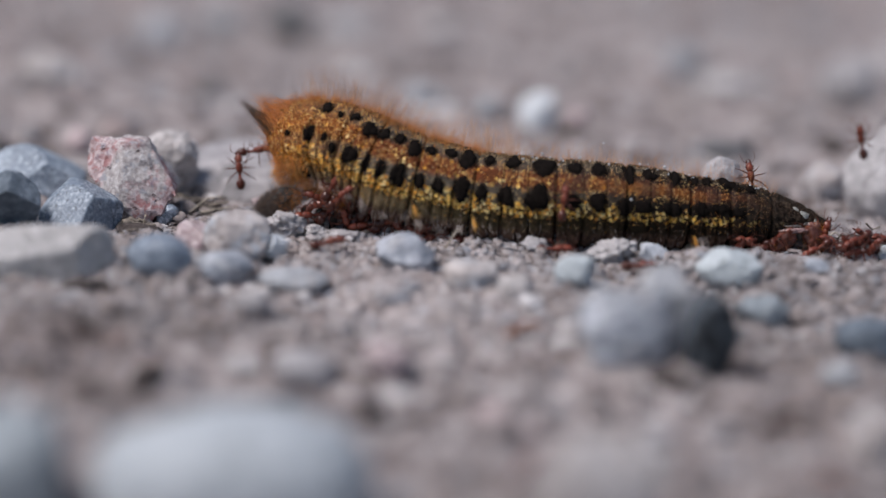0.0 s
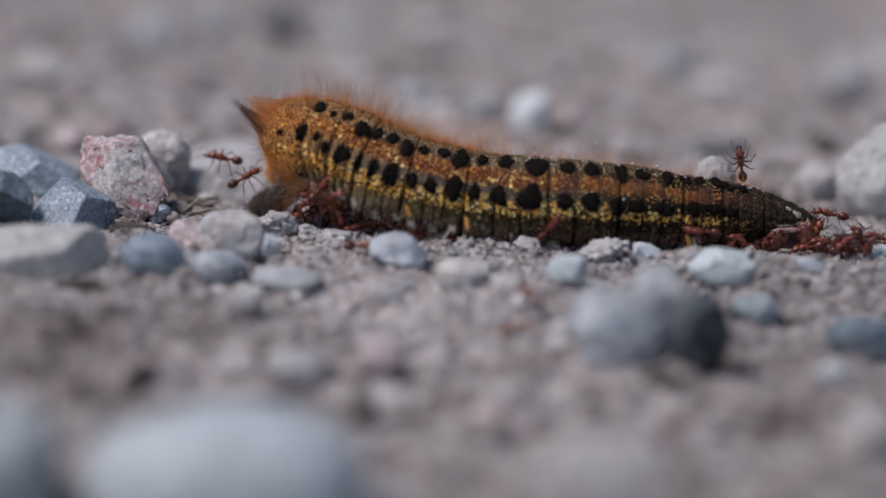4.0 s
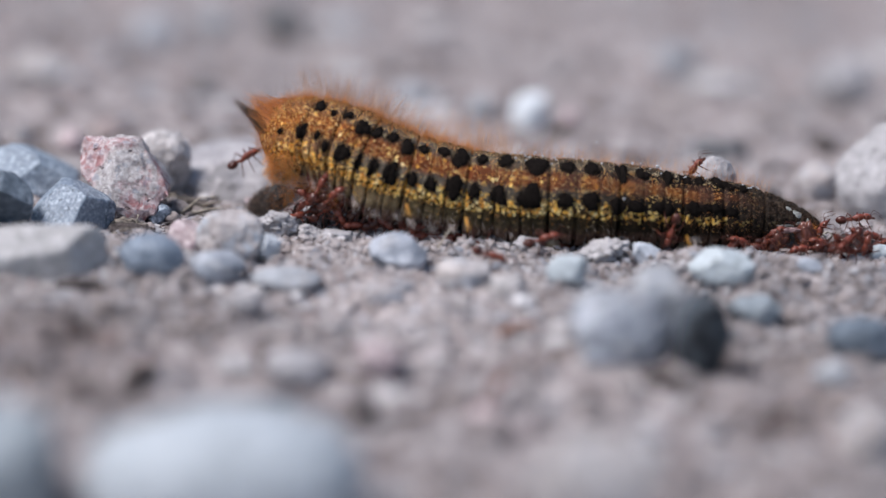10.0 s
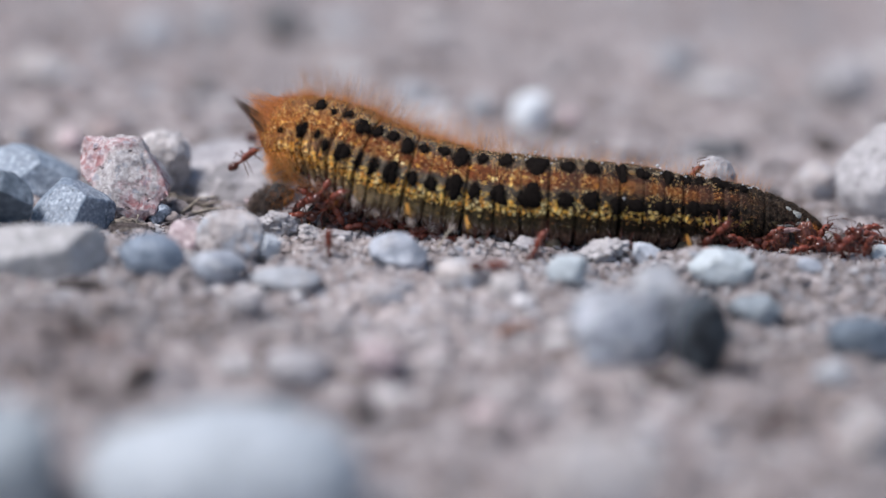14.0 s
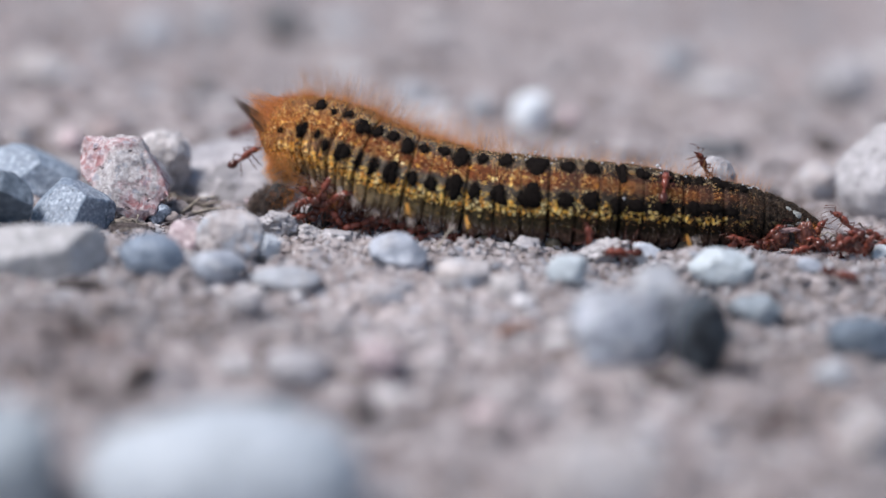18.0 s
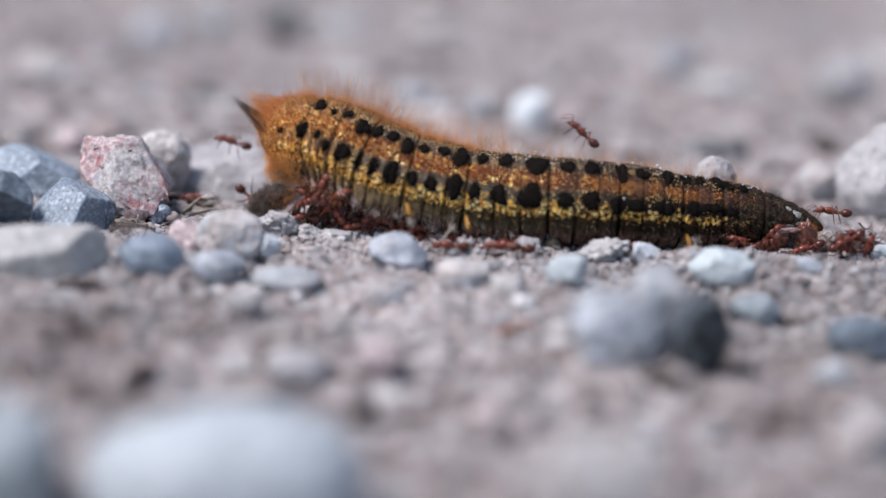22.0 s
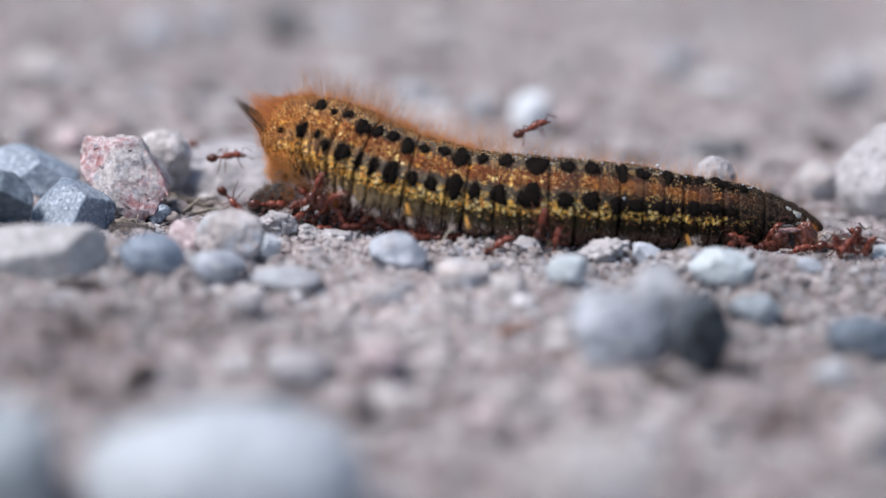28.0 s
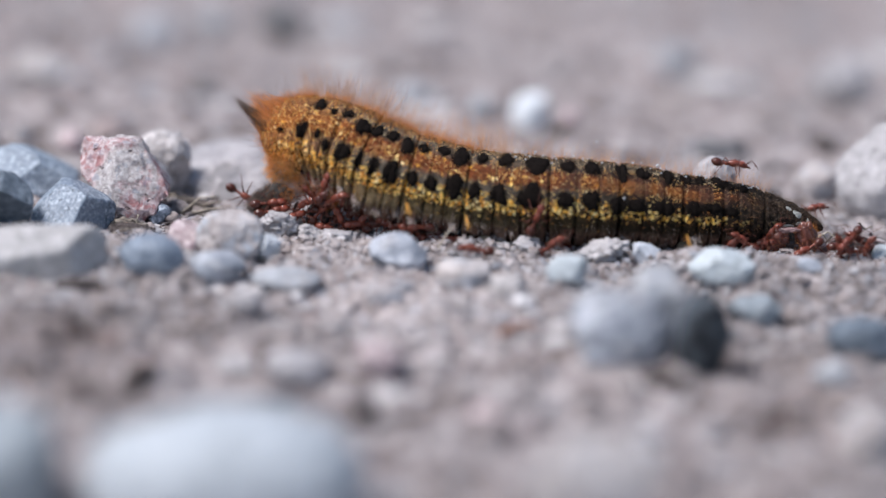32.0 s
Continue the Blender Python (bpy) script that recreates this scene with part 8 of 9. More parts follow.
    go(0, "red-brown ant pressed under the caterpillar's head", [(0, pose(-0.01349, 0.00453, 0.00474, -72, -64, 178)), (4, pose(-0.01340, 0.00450, 0.00460, -73, -68, 176)), (8, pose(-0.01365, 0.00450, 0.00465, -70, -58, 179)), (12, pose(-0.01376, 0.00453, 0.00476, -69, -56, 180)), (16, pose(-0.01342, 0.00456, 0.00488, -72, -66, 177)), (20, pose(-0.01347, 0.00447, 0.00454, -69, -54, -180)), (24, pose(-0.01396, 0.00444, 0.00447, -66, -45, -178)), (28, pose(-0.01326, 0.00452, 0.00470, -73, -70, 175)), (32, pose(-0.01347, 0.00452, 0.00474, -69, -54, -180))], False)
    go(0, "red-brown ant biting the caterpillar's tail", [(0, pose(0.03429, 0.00351, 0.00094, 0, -28, 1)), (4, pose(0.03407, 0.00351, 0.00089, -0, -28, 1)), (8, pose(0.03418, 0.00351, 0.00101, 0, -29, 1)), (12, pose(0.03416, 0.00351, 0.00108, 0, -27, 1)), (16, pose(0.03405, 0.00350, 0.00105, -0, -26, 0)), (20, pose(0.03445, 0.00360, 0.00116, -0, -48, 7)), (24, pose(0.03408, 0.00352, 0.00104, 0, -33, 2)), (28, pose(0.03447, 0.00361, 0.00123, 0, -50, 8)), (32, pose(0.03431, 0.00357, 0.00124, 0, -43, 5))], False)
    go(3, "red-brown ant biting the caterpillar's tail", [(0, pose(0.03338, 0.00351, -0.00002, 0, -30, 1)), (4, pose(0.03298, 0.00349, -0.00004, -0, -11, -3)), (8, pose(0.03330, 0.00352, 0.00013, 0, -34, 2)), (12, pose(0.03300, 0.00349, -0.00019, 0, -10, -4)), (16, pose(0.03329, 0.00350, -0.00012, 0, -26, 1)), (20, pose(0.03302, 0.00349, -0.00011, 0, -12, -3)), (24, pose(0.03306, 0.00349, -0.00001, -0, -20, -1)), (28, pose(0.03304, 0.00349, -0.00020, 0, -14, -3)), (32, pose(0.03299, 0.00349, -0.00007, 0, -14, -3))], False)
    go(0, "red-brown ant in a knot beside the tail", [(0, pose(0.04178, 0.00196, 0.00085, 0, -15, -8)), (4, pose(0.04195, 0.00195, 0.00102, 0, -36, -4)), (8, pose(0.04210, 0.00196, 0.00109, 0, -37, -4)), (12, pose(0.04179, 0.00195, 0.00110, 0, -32, -5)), (16, pose(0.04183, 0.00195, 0.00106, 0, -26, -6)), (20, pose(0.04195, 0.00195, 0.00093, -0, -20, -7)), (24, pose(0.04188, 0.00195, 0.00113, 0, -35, -4)), (28, pose(0.04165, 0.00196, 0.00079, -0, -12, -9)), (32, pose(0.04171, 0.00195, 0.00102, -0, -22, -7))], False)
    go(2, "red-brown ant in a knot beside the tail", [(0, pose(0.04233, 0.00096, 0.00033, 0, 3, -148)), (4, pose(0.04218, 0.00157, 0.00024, 0, -9, -151)), (8, pose(0.04225, 0.00089, 0.00028, 0, 3, -148)), (12, pose(0.04206, 0.00094, 0.00040, 0, -15, -152)), (16, pose(0.04217, 0.00105, 0.00037, 0, -7, -151)), (20, pose(0.04216, 0.00104, 0.00036, 0, -15, -152)), (24, pose(0.04228, 0.00137, 0.00031, 0, -12, -152)), (28, pose(0.04205, 0.00083, 0.00037, 0, -14, -152)), (32, pose(0.04234, 0.00100, 0.00035, 0, 1, -149))], False)
    go(0, "red-brown ant half hidden under the belly", [(0, pose(-0.00317, 0.00181, 0.00009, 0, -27, 1)), (4, pose(-0.00318, 0.00180, 0.00014, 0, -22, -1)), (8, pose(-0.00293, 0.00183, 0.00024, 0, -36, 3)), (12, pose(-0.00327, 0.00179, 0.00007, 0, -17, -2)), (16, pose(-0.00331, 0.00179, 0.00015, -0, -13, -3)), (20, pose(-0.00359, 0.00179, 0.00021, -0, -17, -2)), (24, pose(-0.00340, 0.00179, 0.00017, -0, -11, -3)), (28, pose(-0.00338, 0.00179, 0.00009, 0, -10, -3)), (32, pose(-0.00355, 0.00179, 0.00024, -0, -19, -1))], False)
    go(1, "red-brown ant half hidden under the belly", [(0, pose(-0.00135, 0.00189, -0.00024, 0, 23, -167)), (4, pose(-0.00176, 0.00185, -0.00014, -0, 17, -170)), (8, pose(-0.00162, 0.00189, 0.00002, 0, 22, -168)), (12, pose(-0.00160, 0.00182, -0.00025, 0, 9, -172)), (16, pose(-0.00147, 0.00191, -0.00000, 0, 26, -166)), (20, pose(-0.00147, 0.00192, -0.00021, 0, 28, -166)), (24, pose(-0.00158, 0.00195, -0.00000, -0, 31, -164)), (28, pose(-0.00161, 0.00186, -0.00013, -0, 19, -169)), (32, pose(-0.00142, 0.00188, -0.00025, 0, 21, -168))], False)
    go(2, "red-brown ant half hidden under the belly", [(0, pose(0.00029, 0.00180, -0.00061, 0, -3, -5)), (4, pose(0.00019, 0.00180, -0.00056, 0, -1, -6)), (8, pose(0.00052, 0.00179, -0.00041, 0, -16, -2)), (12, pose(0.00021, 0.00179, -0.00069, 0, -11, -3)), (16, pose(-0.00002, 0.00179, -0.00053, 0, -5, -5)), (20, pose(0.00041, 0.00179, -0.00049, 0, -20, -1)), (24, pose(0.00002, 0.00179, -0.00055, 0, -7, -4)), (28, pose(0.00066, 0.00180, -0.00060, 0, -23, -0)), (32, pose(0.00014, 0.00179, -0.00056, 0, -4, -5))], False)
    go(0, "red-brown ant milling beside the tail", [(0, pose(0.03946, 0.00345, 0.00051, 0, -24, -173)), (2.4, pose(0.03935, 0.00349, 0.00054, 0, -3, -169)), (4.8, pose(0.03991, 0.00350, 0.00053, -0, -1, -168)), (7.1, pose(0.03955, 0.00350, 0.00033, 0, 1, -168)), (9.5, pose(0.03950, 0.00346, 0.00033, 0, -14, -171)), (11.9, pose(0.03918, 0.00348, 0.00039, 0, -7, -170)), (14.2, pose(0.03915, 0.00346, 0.00047, 0, -16, -172)), (16.6, pose(0.03907, 0.00346, 0.00049, -0, -14, -171)), (19, pose(0.03941, 0.00346, 0.00036, -0, -13, -171)), (19.4, pose(0.04219, 0.00348, 0.00058, -4, -10, -113)), (19.8, pose(0.04496, 0.00349, 0.00079, -4, -5, -56)), (20.2, pose(0.04774, 0.00350, 0.00101, 0, -2, 1)), (21.5, pose(0.05242, 0.00350, 0.00122, 0, -2, 1)), (32, pose(0.05242, 0.00350, 0.00122, 0, -2, 1))])
    go(1, "red-brown ant milling beside the tail", [(0, pose(0.04558, 0.00240, 0.00040, 0, -37, -4)), (2.4, pose(0.04516, 0.00214, 0.00040, 0, -25, -6)), (4.8, pose(0.04539, 0.00335, 0.00023, 0, -27, -6)), (7.1, pose(0.04506, 0.00257, 0.00029, 0, -18, -8)), (9.5, pose(0.04482, 0.00391, 0.00012, 0, -20, -7)), (11.9, pose(0.04520, 0.00236, 0.00035, -0, -31, -5)), (14.2, pose(0.04479, 0.00243, 0.00017, 0, -17, -8)), (16.6, pose(0.04543, 0.00352, 0.00034, 0, -32, -5)), (19, pose(0.04533, 0.00216, 0.00039, -0, -37, -4)), (20.5, pose(0.04796, 0.00494, 0.00006, 0, -2, 1)), (21.5, pose(0.05288, 0.00666, -0.00015, 0, -2, 1)), (32, pose(0.05288, 0.00666, -0.00015, 0, -2, 1))])
    go(2, "red-brown ant milling beside the tail", [(0, pose(0.04508, 0.00394, 0.00093, 0, -13, -165)), (2.4, pose(0.04489, 0.00391, 0.00119, 0, -20, -166)), (4.8, pose(0.04533, 0.00397, 0.00113, 0, -6, -164)), (7.1, pose(0.04460, 0.00388, 0.00125, 0, -36, -168)), (9.5, pose(0.04481, 0.00393, 0.00117, 0, -16, -166)), (11.9, pose(0.04516, 0.00392, 0.00092, 0, -17, -166)), (14.2, pose(0.04482, 0.00393, 0.00119, 0, -15, -165)), (16.6, pose(0.04479, 0.00390, 0.00103, 0, -24, -167)), (19, pose(0.04498, 0.00390, 0.00124, -0, -26, -167)), (19.6, pose(0.04591, 0.00393, 0.00128, -10, -20, -108)), (20.2, pose(0.04684, 0.00397, 0.00133, -9, -9, -53)), (20.8, pose(0.04777, 0.00400, 0.00137, 0, -2, 1)), (21.5, pose(0.05245, 0.00400, 0.00158, 0, -2, 1)), (32, pose(0.05245, 0.00400, 0.00158, 0, -2, 1))])
    go(3, "red-brown ant milling beside the tail", [(0, pose(0.03867, 0.00555, 0.00179, 78, -75, 8)), (2.4, pose(0.03862, 0.00554, 0.00177, 79, -71, 5)), (3.8, pose(0.03862, 0.00554, 0.00177, 79, -71, 5)), (4.3, pose(0.03907, 0.00505, 0.00169, 37, -68, 7)), (4.8, pose(0.03952, 0.00455, 0.00160, 0, -65, 3)), (6.1, pose(0.03952, 0.00455, 0.00160, 0, -65, 3)), (6.6, pose(0.03931, 0.00504, 0.00165, 38, -67, 6)), (7.1, pose(0.03910, 0.00554, 0.00170, 80, -70, 5)), (8.5, pose(0.03910, 0.00554, 0.00170, 80, -70, 5)), (9, pose(0.03937, 0.00504, 0.00158, 37, -67, 6)), (9.5, pose(0.03965, 0.00454, 0.00146, 0, -64, 2)), (11.9, pose(0.03992, 0.00450, 0.00140, -0, -56, 0)), (14.2, pose(0.03970, 0.00449, 0.00110, 0, -53, -1)), (16.6, pose(0.03938, 0.00454, 0.00158, 0, -65, 3)), (19, pose(0.03968, 0.00449, 0.00139, 0, -53, -1)), (21.1, pose(0.04781, 0.00450, 0.00149, 0, -2, 1)), (21.5, pose(0.05250, 0.00450, 0.00170, 0, -2, 1)), (32, pose(0.05250, 0.00450, 0.00170, 0, -2, 1))])
    go(0, "red-brown ant half hidden under the belly", [(0, pose(-0.00394, 0.00236, 0.00057, 0, -39, -4)), (4, pose(-0.00397, 0.00235, 0.00068, 0, -34, -5)), (8, pose(-0.00398, 0.00235, 0.00038, 0, -29, -6)), (12, pose(-0.00373, 0.00237, 0.00065, 0, -46, -2)), (16, pose(-0.00405, 0.00237, 0.00059, 0, -43, -3)), (20, pose(-0.00421, 0.00235, 0.00059, 0, -26, -6)), (24, pose(-0.00438, 0.00235, 0.00058, -0, -25, -6)), (28, pose(-0.00391, 0.00236, 0.00075, 0, -41, -3)), (32, pose(-0.00383, 0.00236, 0.00056, 0, -42, -3))], False)
    go(1, "red-brown ant half hidden under the belly", [(0, pose(-0.00314, 0.00236, 0.00002, 0, -17, -172)), (4, pose(-0.00355, 0.00236, 0.00020, 0, -40, -177)), (8, pose(-0.00376, 0.00236, 0.00042, -0, -37, -176)), (12, pose(-0.00343, 0.00235, 0.00019, 0, -24, -173)), (16, pose(-0.00338, 0.00235, 0.00037, 0, -32, -175)), (20, pose(-0.00359, 0.00236, 0.00036, 0, -40, -176)), (24, pose(-0.00332, 0.00235, 0.00022, -0, -24, -173)), (28, pose(-0.00324, 0.00236, 0.00000, 0, -17, -172)), (32, pose(-0.00355, 0.00235, 0.00009, 0, -23, -173))], False)
    go(2, "red-brown ant half hidden under the belly", [(0, pose(-0.00016, 0.00243, 0.00024, -0, -63, 2)), (3, pose(-0.00016, 0.00243, 0.00024, -0, -63, 2)), (3.5, pose(-0.00057, 0.00294, 0.00037, 34, -68, 10)), (4, pose(-0.00098, 0.00345, 0.00050, 78, -74, 7)), (7, pose(-0.00098, 0.00345, 0.00050, 78, -74, 7)), (7.5, pose(-0.00055, 0.00294, 0.00035, 34, -68, 10)), (8, pose(-0.00011, 0.00243, 0.00021, 0, -63, 2)), (12, pose(0.00006, 0.00245, 0.00010, 0, -65, 3)), (15, pose(0.00006, 0.00245, 0.00010, 0, -65, 3)), (15.5, pose(-0.00047, 0.00295, 0.00035, 36, -69, 8)), (16, pose(-0.00101, 0.00345, 0.00061, 79, -73, 6)), (19, pose(-0.00101, 0.00345, 0.00061, 79, -73, 6)), (19.5, pose(-0.00054, 0.00293, 0.00043, 35, -66, 9)), (20, pose(-0.00007, 0.00242, 0.00024, -0, -61, 1)), (24, pose(-0.00029, 0.00239, -0.00008, 0, -51, -1)), (28, pose(-0.00017, 0.00243, 0.00025, 0, -62, 2)), (32, pose(0.00015, 0.00242, 0.00010, 0, -60, 1))], False)
    go(3, "red-brown ant half hidden under the belly", [(0, pose(0.00122, 0.00239, -0.00066, 0, -13, -177)), (4, pose(0.00136, 0.00240, -0.00066, 0, -1, -174)), (8, pose(0.00090, 0.00239, -0.00063, -0, -15, -178)), (12, pose(0.00108, 0.00239, -0.00076, -0, -8, -176)), (16, pose(0.00112, 0.00241, -0.00073, 0, 4, -173)), (20, pose(0.00087, 0.00239, -0.00074, 0, -20, -179)), (24, pose(0.00109, 0.00239, -0.00094, 0, -4, -175)), (28, pose(0.00104, 0.00239, -0.00066, 0, -12, -177)), (32, pose(0.00127, 0.00239, -0.00078, -0, -6, -176))], False)
    go(0, "red-brown ant half hidden under the belly", [(0, pose(0.00379, 0.00241, -0.00076, 0, -27, 1)), (4, pose(0.00344, 0.00241, -0.00057, 0, -31, 2)), (8, pose(0.00365, 0.00242, -0.00079, 0, -32, 2)), (12, pose(0.00395, 0.00244, -0.00059, 0, -37, 3)), (16, pose(0.00350, 0.00239, -0.00092, 0, -14, -3)), (20, pose(0.00387, 0.00243, -0.00062, 0, -36, 3)), (24, pose(0.00373, 0.00239, -0.00068, 0, -21, -1)), (28, pose(0.00333, 0.00239, -0.00079, 0, -17, -2)), (32, pose(0.00346, 0.00239, -0.00070, 0, -14, -2))], False)
    go(1, "red-brown ant half hidden under the belly", [(0, pose(0.01219, 0.00240, -0.00058, 0, -22, -179)), (4, pose(0.01232, 0.00240, -0.00077, 0, -27, 179)), (8, pose(0.01228, 0.00239, -0.00088, 0, -6, -176)), (12, pose(0.01219, 0.00240, -0.00057, -0, -25, 180)), (16, pose(0.01226, 0.00242, -0.00075, 0, -31, 178)), (20, pose(0.01202, 0.00240, -0.00067, 0, -25, 180)), (24, pose(0.01252, 0.00239, -0.00072, 0, -11, -177)), (28, pose(0.01234, 0.00239, -0.00079, -0, -5, -175)), (32, pose(0.01218, 0.00241, -0.00053, 0, -29, 179))], False)
    go(2, "red-brown ant half hidden under the belly", [(0, pose(0.03011, 0.00241, 0.00003, 0, -29, 1)), (4, pose(0.03027, 0.00248, 0.00015, -0, -46, 6)), (8, pose(0.02988, 0.00240, -0.00005, 0, -26, 1)), (12, pose(0.02997, 0.00240, -0.00012, 0, -23, -0)), (16, pose(0.02988, 0.00239, -0.00014, 0, -20, -1)), (20, pose(0.03023, 0.00242, 0.00006, 0, -33, 2)), (24, pose(0.02996, 0.00239, -0.00015, -0, -21, -1)), (28, pose(0.03005, 0.00241, 0.00013, 0, -30, 1)), (32, pose(0.02994, 0.00241, 0.00011, -0, -27, 1))], False)
    go(3, "red-brown ant half hidden under the belly", [(0, pose(0.03092, 0.00236, 0.00030, 0, -18, -172)), (4, pose(0.03079, 0.00235, 0.00038, 0, -23, -173)), (8, pose(0.03119, 0.00236, 0.00022, 0, -16, -172)), (12, pose(0.03085, 0.00236, 0.00044, 0, -18, -172)), (16, pose(0.03066, 0.00235, 0.00039, -0, -23, -173)), (20, pose(0.03096, 0.00236, 0.00038, 0, -18, -172)), (24, pose(0.03081, 0.00235, 0.00035, 0, -20, -173)), (28, pose(0.03058, 0.00235, 0.00047, 0, -29, -174)), (32, pose(0.03076, 0.00235, 0.00053, 0, -30, -175))], False)
    go(2, "red-brown ant biting the caterpillar's tail", [(0, pose(0.03836, 0.00239, 0.00029, 0, 29, -158)), (4, pose(0.03798, 0.00225, 0.00026, -0, 11, -165)), (8, pose(0.03792, 0.00225, 0.00008, 0, 11, -165)), (12, pose(0.03779, 0.00223, 0.00020, 0, 7, -166)), (16, pose(0.03816, 0.00233, 0.00021, 0, 22, -161)), (20, pose(0.03800, 0.00230, 0.00029, 0, 18, -163)), (24, pose(0.03821, 0.00231, 0.00024, -0, 20, -162)), (28, pose(0.03816, 0.00226, 0.00027, 0, 12, -165)), (32, pose(0.03827, 0.00239, 0.00028, 0, 29, -158))], False)
    go(0, "red-brown ant in a knot beside the tail", [(0, pose(0.04015, 0.00014, 0.00099, -0, -65, -136)), (4, pose(0.04028, 0.00007, 0.00099, 0, -68, -131)), (8, pose(0.04001, 0.00010, 0.00109, 0, -67, -134)), (12, pose(0.04023, 0.00024, 0.00101, -0, -61, -142)), (15, pose(0.04023, 0.00024, 0.00101, -0, -61, -142)), (15.5, pose(0.04049, 0.00102, 0.00132, -62, -68, -142)), (16, pose(0.04076, 0.00181, 0.00164, -143, -71, -122)), (20, pose(0.04080, 0.00181, 0.00177, -144, -71, -121)), (23, pose(0.04080, 0.00181, 0.00177, -144, -71, -121)), (23.5, pose(0.04047, 0.00101, 0.00133, -63, -69, -140)), (24, pose(0.04015, 0.00022, 0.00089, -0, -62, -141)), (28, pose(0.03999, 0.00012, 0.00092, 0, -66, -135)), (32, pose(0.04025, 0.00005, 0.00102, -0, -68, -130))], False)
    go(2, "red-brown ant in a knot beside the tail", [(0, pose(0.04402, 0.00051, 0.00079, 0, -52, -20)), (4, pose(0.04439, 0.00043, 0.00094, 0, -61, -23)), (7, pose(0.04439, 0.00043, 0.00094, 0, -61, -23)), (7.5, pose(0.04391, 0.00113, 0.00127, 51, -68, -20)), (8, pose(0.04342, 0.00183, 0.00160, 122, -73, -38)), (11, pose(0.04342, 0.00183, 0.00160, 122, -73, -38)), (11.5, pose(0.04381, 0.00112, 0.00131, 52, -69, -22)), (12, pose(0.04420, 0.00041, 0.00103, 0, -63, -25)), (16, pose(0.04438, 0.00037, 0.00105, 0, -66, -27)), (19, pose(0.04438, 0.00037, 0.00105, 0, -66, -27)), (19.5, pose(0.04403, 0.00110, 0.00135, 54, -68, -26)), (20, pose(0.04368, 0.00183, 0.00164, 114, -70, -31)), (23, pose(0.04368, 0.00183, 0.00164, 114, -70, -31)), (23.5, pose(0.04392, 0.00117, 0.00126, 47, -61, -14)), (24, pose(0.04415, 0.00052, 0.00087, 0, -51, -20)), (28, pose(0.04438, 0.00043, 0.00096, 0, -61, -24)), (32, pose(0.04438, 0.00042, 0.00096, 0, -62, -24))], False)
    go(1, "red-brown ant in a knot beside the tail", [(0, pose(0.04231, 0.00187, 0.00149, 0, -42, -169)), (4, pose(0.04227, 0.00185, 0.00167, 0, -52, -169)), (8, pose(0.04266, 0.00187, 0.00149, -0, -39, -169)), (12, pose(0.04232, 0.00185, 0.00155, 0, -51, -169)), (16, pose(0.04244, 0.00187, 0.00148, 0, -38, -169)), (20, pose(0.04279, 0.00189, 0.00130, 0, -30, -168)), (24, pose(0.04240, 0.00187, 0.00150, 0, -38, -169)), (28, pose(0.04245, 0.00186, 0.00144, 0, -43, -169)), (32, pose(0.04271, 0.00189, 0.00126, 0, -29, -168))], False)
    go(1, "red-brown ant in a knot beside the tail", [(0, pose(0.04219, 0.00101, 0.00176, 0, 21, -147)), (4, pose(0.04215, 0.00110, 0.00173, 0, 28, -143)), (8, pose(0.04240, 0.00107, 0.00186, 0, 26, -145)), (12, pose(0.04224, 0.00123, 0.00176, 0, 36, -136)), (16, pose(0.04236, 0.00101, 0.00173, 0, 22, -147)), (20, pose(0.04217, 0.00099, 0.00177, -0, 20, -148)), (24, pose(0.04224, 0.00101, 0.00178, 0, 22, -147)), (28, pose(0.04236, 0.00129, 0.00180, -0, 39, -133)), (32, pose(0.04233, 0.00122, 0.00194, 0, 36, -137))], False)
    go(0, "red-brown ant clinging under the fore end", [(0, pose(-0.01423, 0.00236, 0.00520, 55, -60, 148)), (4, pose(-0.01366, 0.00251, 0.00478, 56, -49, 145)), (8, pose(-0.01428, 0.00229, 0.00522, 65, -42, 156)), (12, pose(-0.01376, 0.00232, 0.00518, 61, -44, 157)), (16, pose(-0.01371, 0.00244, 0.00522, 62, -49, 143)), (20, pose(-0.01404, 0.00257, 0.00517, 64, -48, 146)), (24, pose(-0.01368, 0.00255, 0.00490, 64, -49, 148)), (28, pose(-0.01392, 0.00226, 0.00504, 57, -42, 140)), (32, pose(-0.01437, 0.00231, 0.00489, 60, -50, 146))], False)
    go(1, "red-brown ant clinging under the fore end", [(0, pose(-0.01205, 0.00277, 0.00527, 46, -56, 15)), (4, pose(-0.01256, 0.00273, 0.00493, 50, -50, 12)), (8, pose(-0.01282, 0.00291, 0.00518, 51, -66, 16)), (12, pose(-0.01271, 0.00262, 0.00512, 52, -50, 29)), (16, pose(-0.01224, 0.00261, 0.00484, 47, -48, 25)), (20, pose(-0.01252, 0.00285, 0.00478, 53, -64, 13)), (24, pose(-0.01250, 0.00275, 0.00529, 55, -64, 10)), (28, pose(-0.01283, 0.00291, 0.00522, 48, -65, 11)), (32, pose(-0.01205, 0.00268, 0.00515, 44, -70, 13))], False)
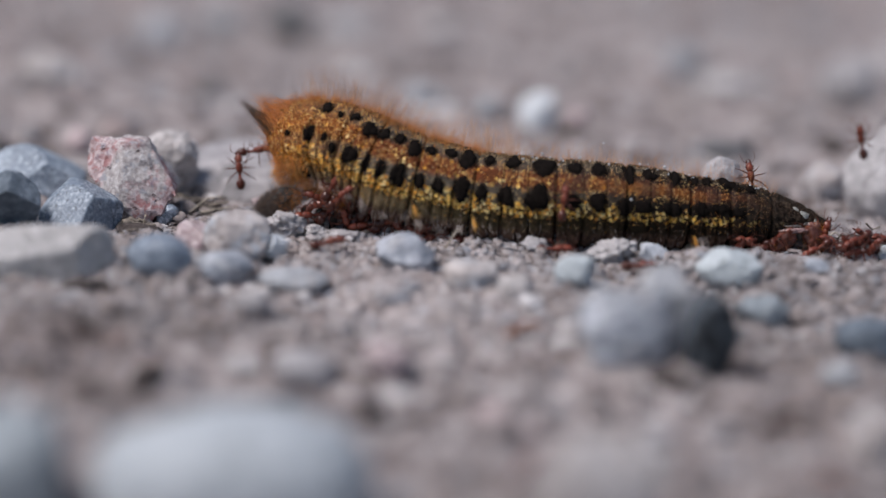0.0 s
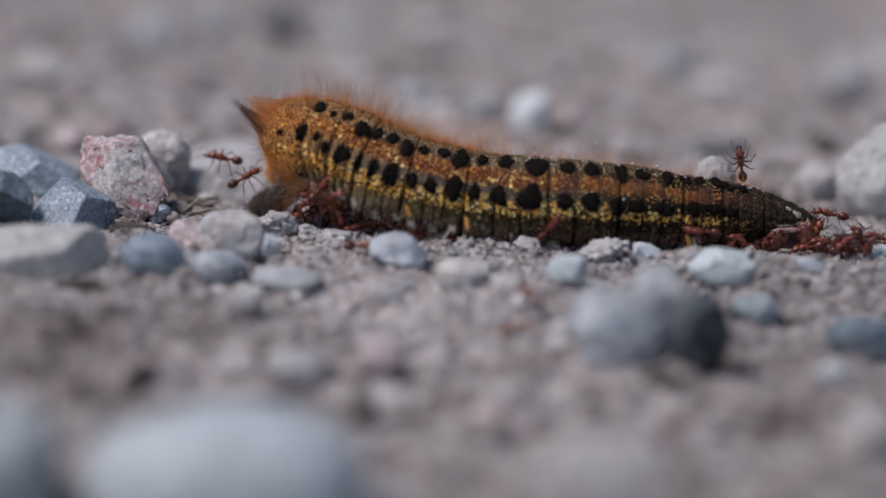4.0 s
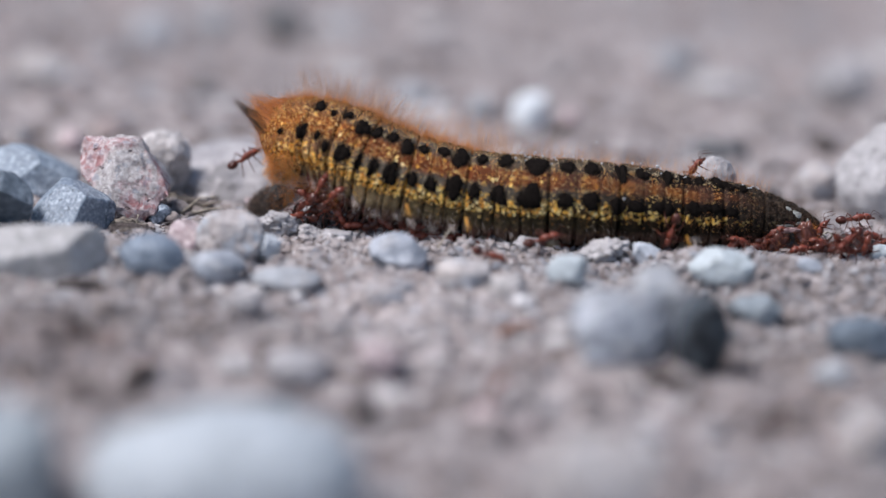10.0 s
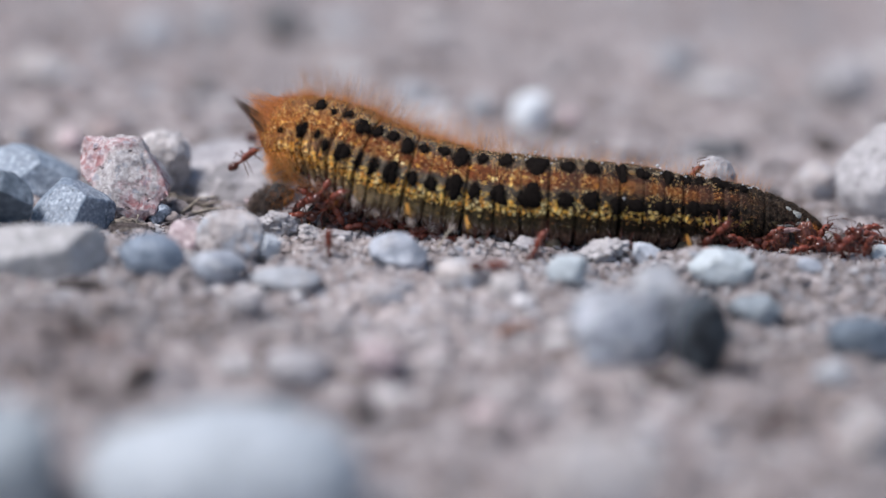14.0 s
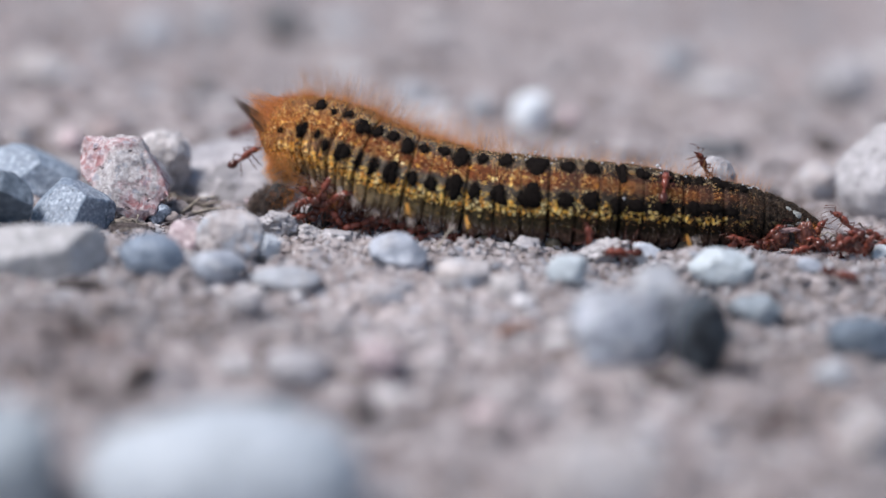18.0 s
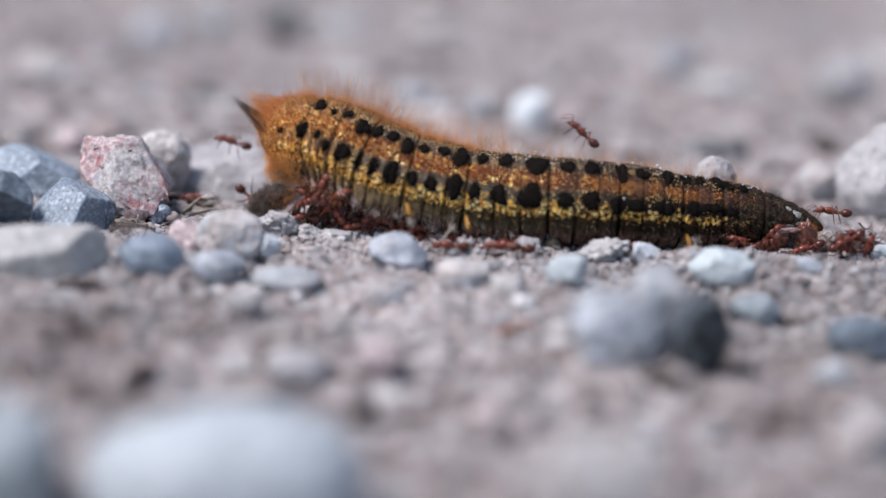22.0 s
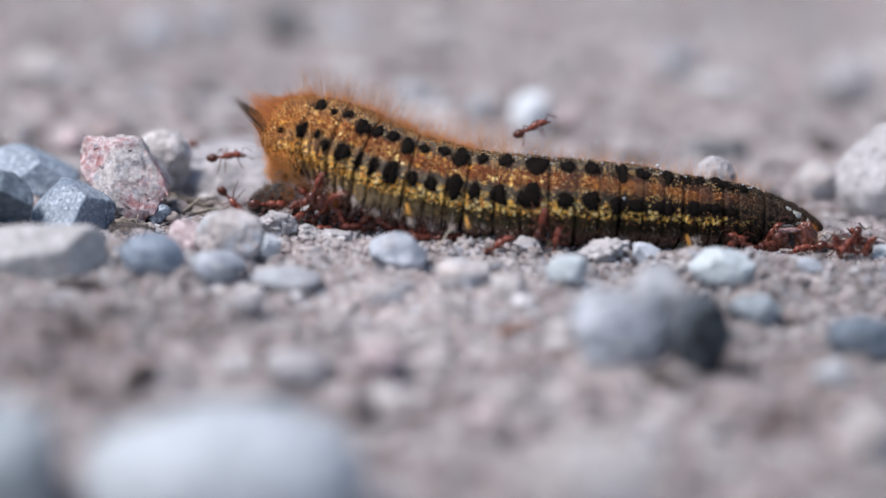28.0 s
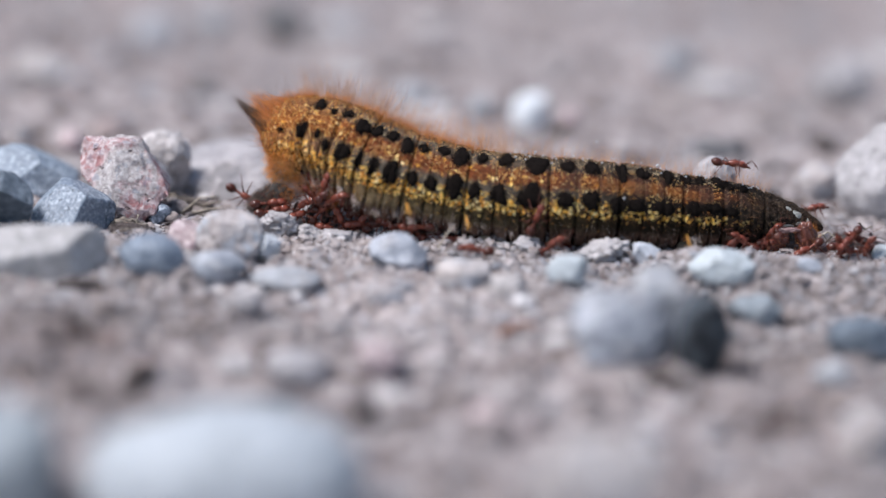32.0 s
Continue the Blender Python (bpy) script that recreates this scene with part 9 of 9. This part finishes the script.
    go(2, "red-brown ant clinging under the fore end", [(0, pose(-0.01101, 0.00202, 0.00396, 39, -41, -10)), (4, pose(-0.01146, 0.00231, 0.00364, 38, -23, -20)), (8, pose(-0.01136, 0.00201, 0.00379, 39, -41, -12)), (12, pose(-0.01088, 0.00201, 0.00376, 37, -41, -25)), (16, pose(-0.01136, 0.00206, 0.00350, 34, -24, -18)), (20, pose(-0.01076, 0.00236, 0.00374, 41, -28, -15)), (24, pose(-0.01116, 0.00208, 0.00397, 44, -25, -11)), (28, pose(-0.01129, 0.00232, 0.00357, 41, -27, -19)), (32, pose(-0.01102, 0.00211, 0.00362, 45, -24, -28))], False)
    go(3, "red-brown ant clinging under the fore end", [(0, pose(-0.01306, 0.00187, 0.00282, 24, 29, 162)), (4, pose(-0.01306, 0.00162, 0.00305, 26, 23, 171)), (8, pose(-0.01324, 0.00169, 0.00287, 24, 30, 160)), (12, pose(-0.01315, 0.00192, 0.00331, 33, 29, 171)), (16, pose(-0.01315, 0.00187, 0.00327, 27, 29, 175)), (20, pose(-0.01347, 0.00161, 0.00312, 24, 22, 169)), (24, pose(-0.01315, 0.00166, 0.00308, 28, 26, 170)), (28, pose(-0.01385, 0.00193, 0.00284, 25, 21, 167)), (32, pose(-0.01322, 0.00169, 0.00324, 29, 31, 161))], False)
    go(0, "red-brown ant clinging under the fore end", [(0, pose(-0.00947, 0.00255, 0.00302, 50, -41, 207)), (4, pose(-0.00894, 0.00255, 0.00338, 46, -44, 206)), (8, pose(-0.00921, 0.00227, 0.00299, 54, -47, 192)), (12, pose(-0.00916, 0.00242, 0.00324, 54, -34, 190)), (16, pose(-0.00931, 0.00239, 0.00311, 52, -40, 191)), (20, pose(-0.00935, 0.00234, 0.00294, 53, -28, 202)), (24, pose(-0.00901, 0.00233, 0.00310, 54, -40, 208)), (28, pose(-0.00931, 0.00251, 0.00289, 51, -41, 192)), (32, pose(-0.00894, 0.00246, 0.00322, 45, -50, 192))], False)
    # the caterpillar is lifted a little at its fore end as the ants tug
    tail = Vector((0.036, 0.006, 0.003))
    walk(caterpillar, [(t, Matrix.Translation(tail) @ pose(0, 0, 0, 0, lift, 0) @ Matrix.Translation(-tail))
                       for t, lift in ((0, -0.30), (5, -0.28), (9, -0.26), (9.6, -0.19), (10.5, -0.09), (11.5, 0.0), (24, 0.0), (29, 0.02), (30.5, 0.06), (32, 0.04))])
    for ant, rows, stepping in WAYS:
        walk(ant, rows)
        if stepping:
            step_legs(ant, rows)


motions()
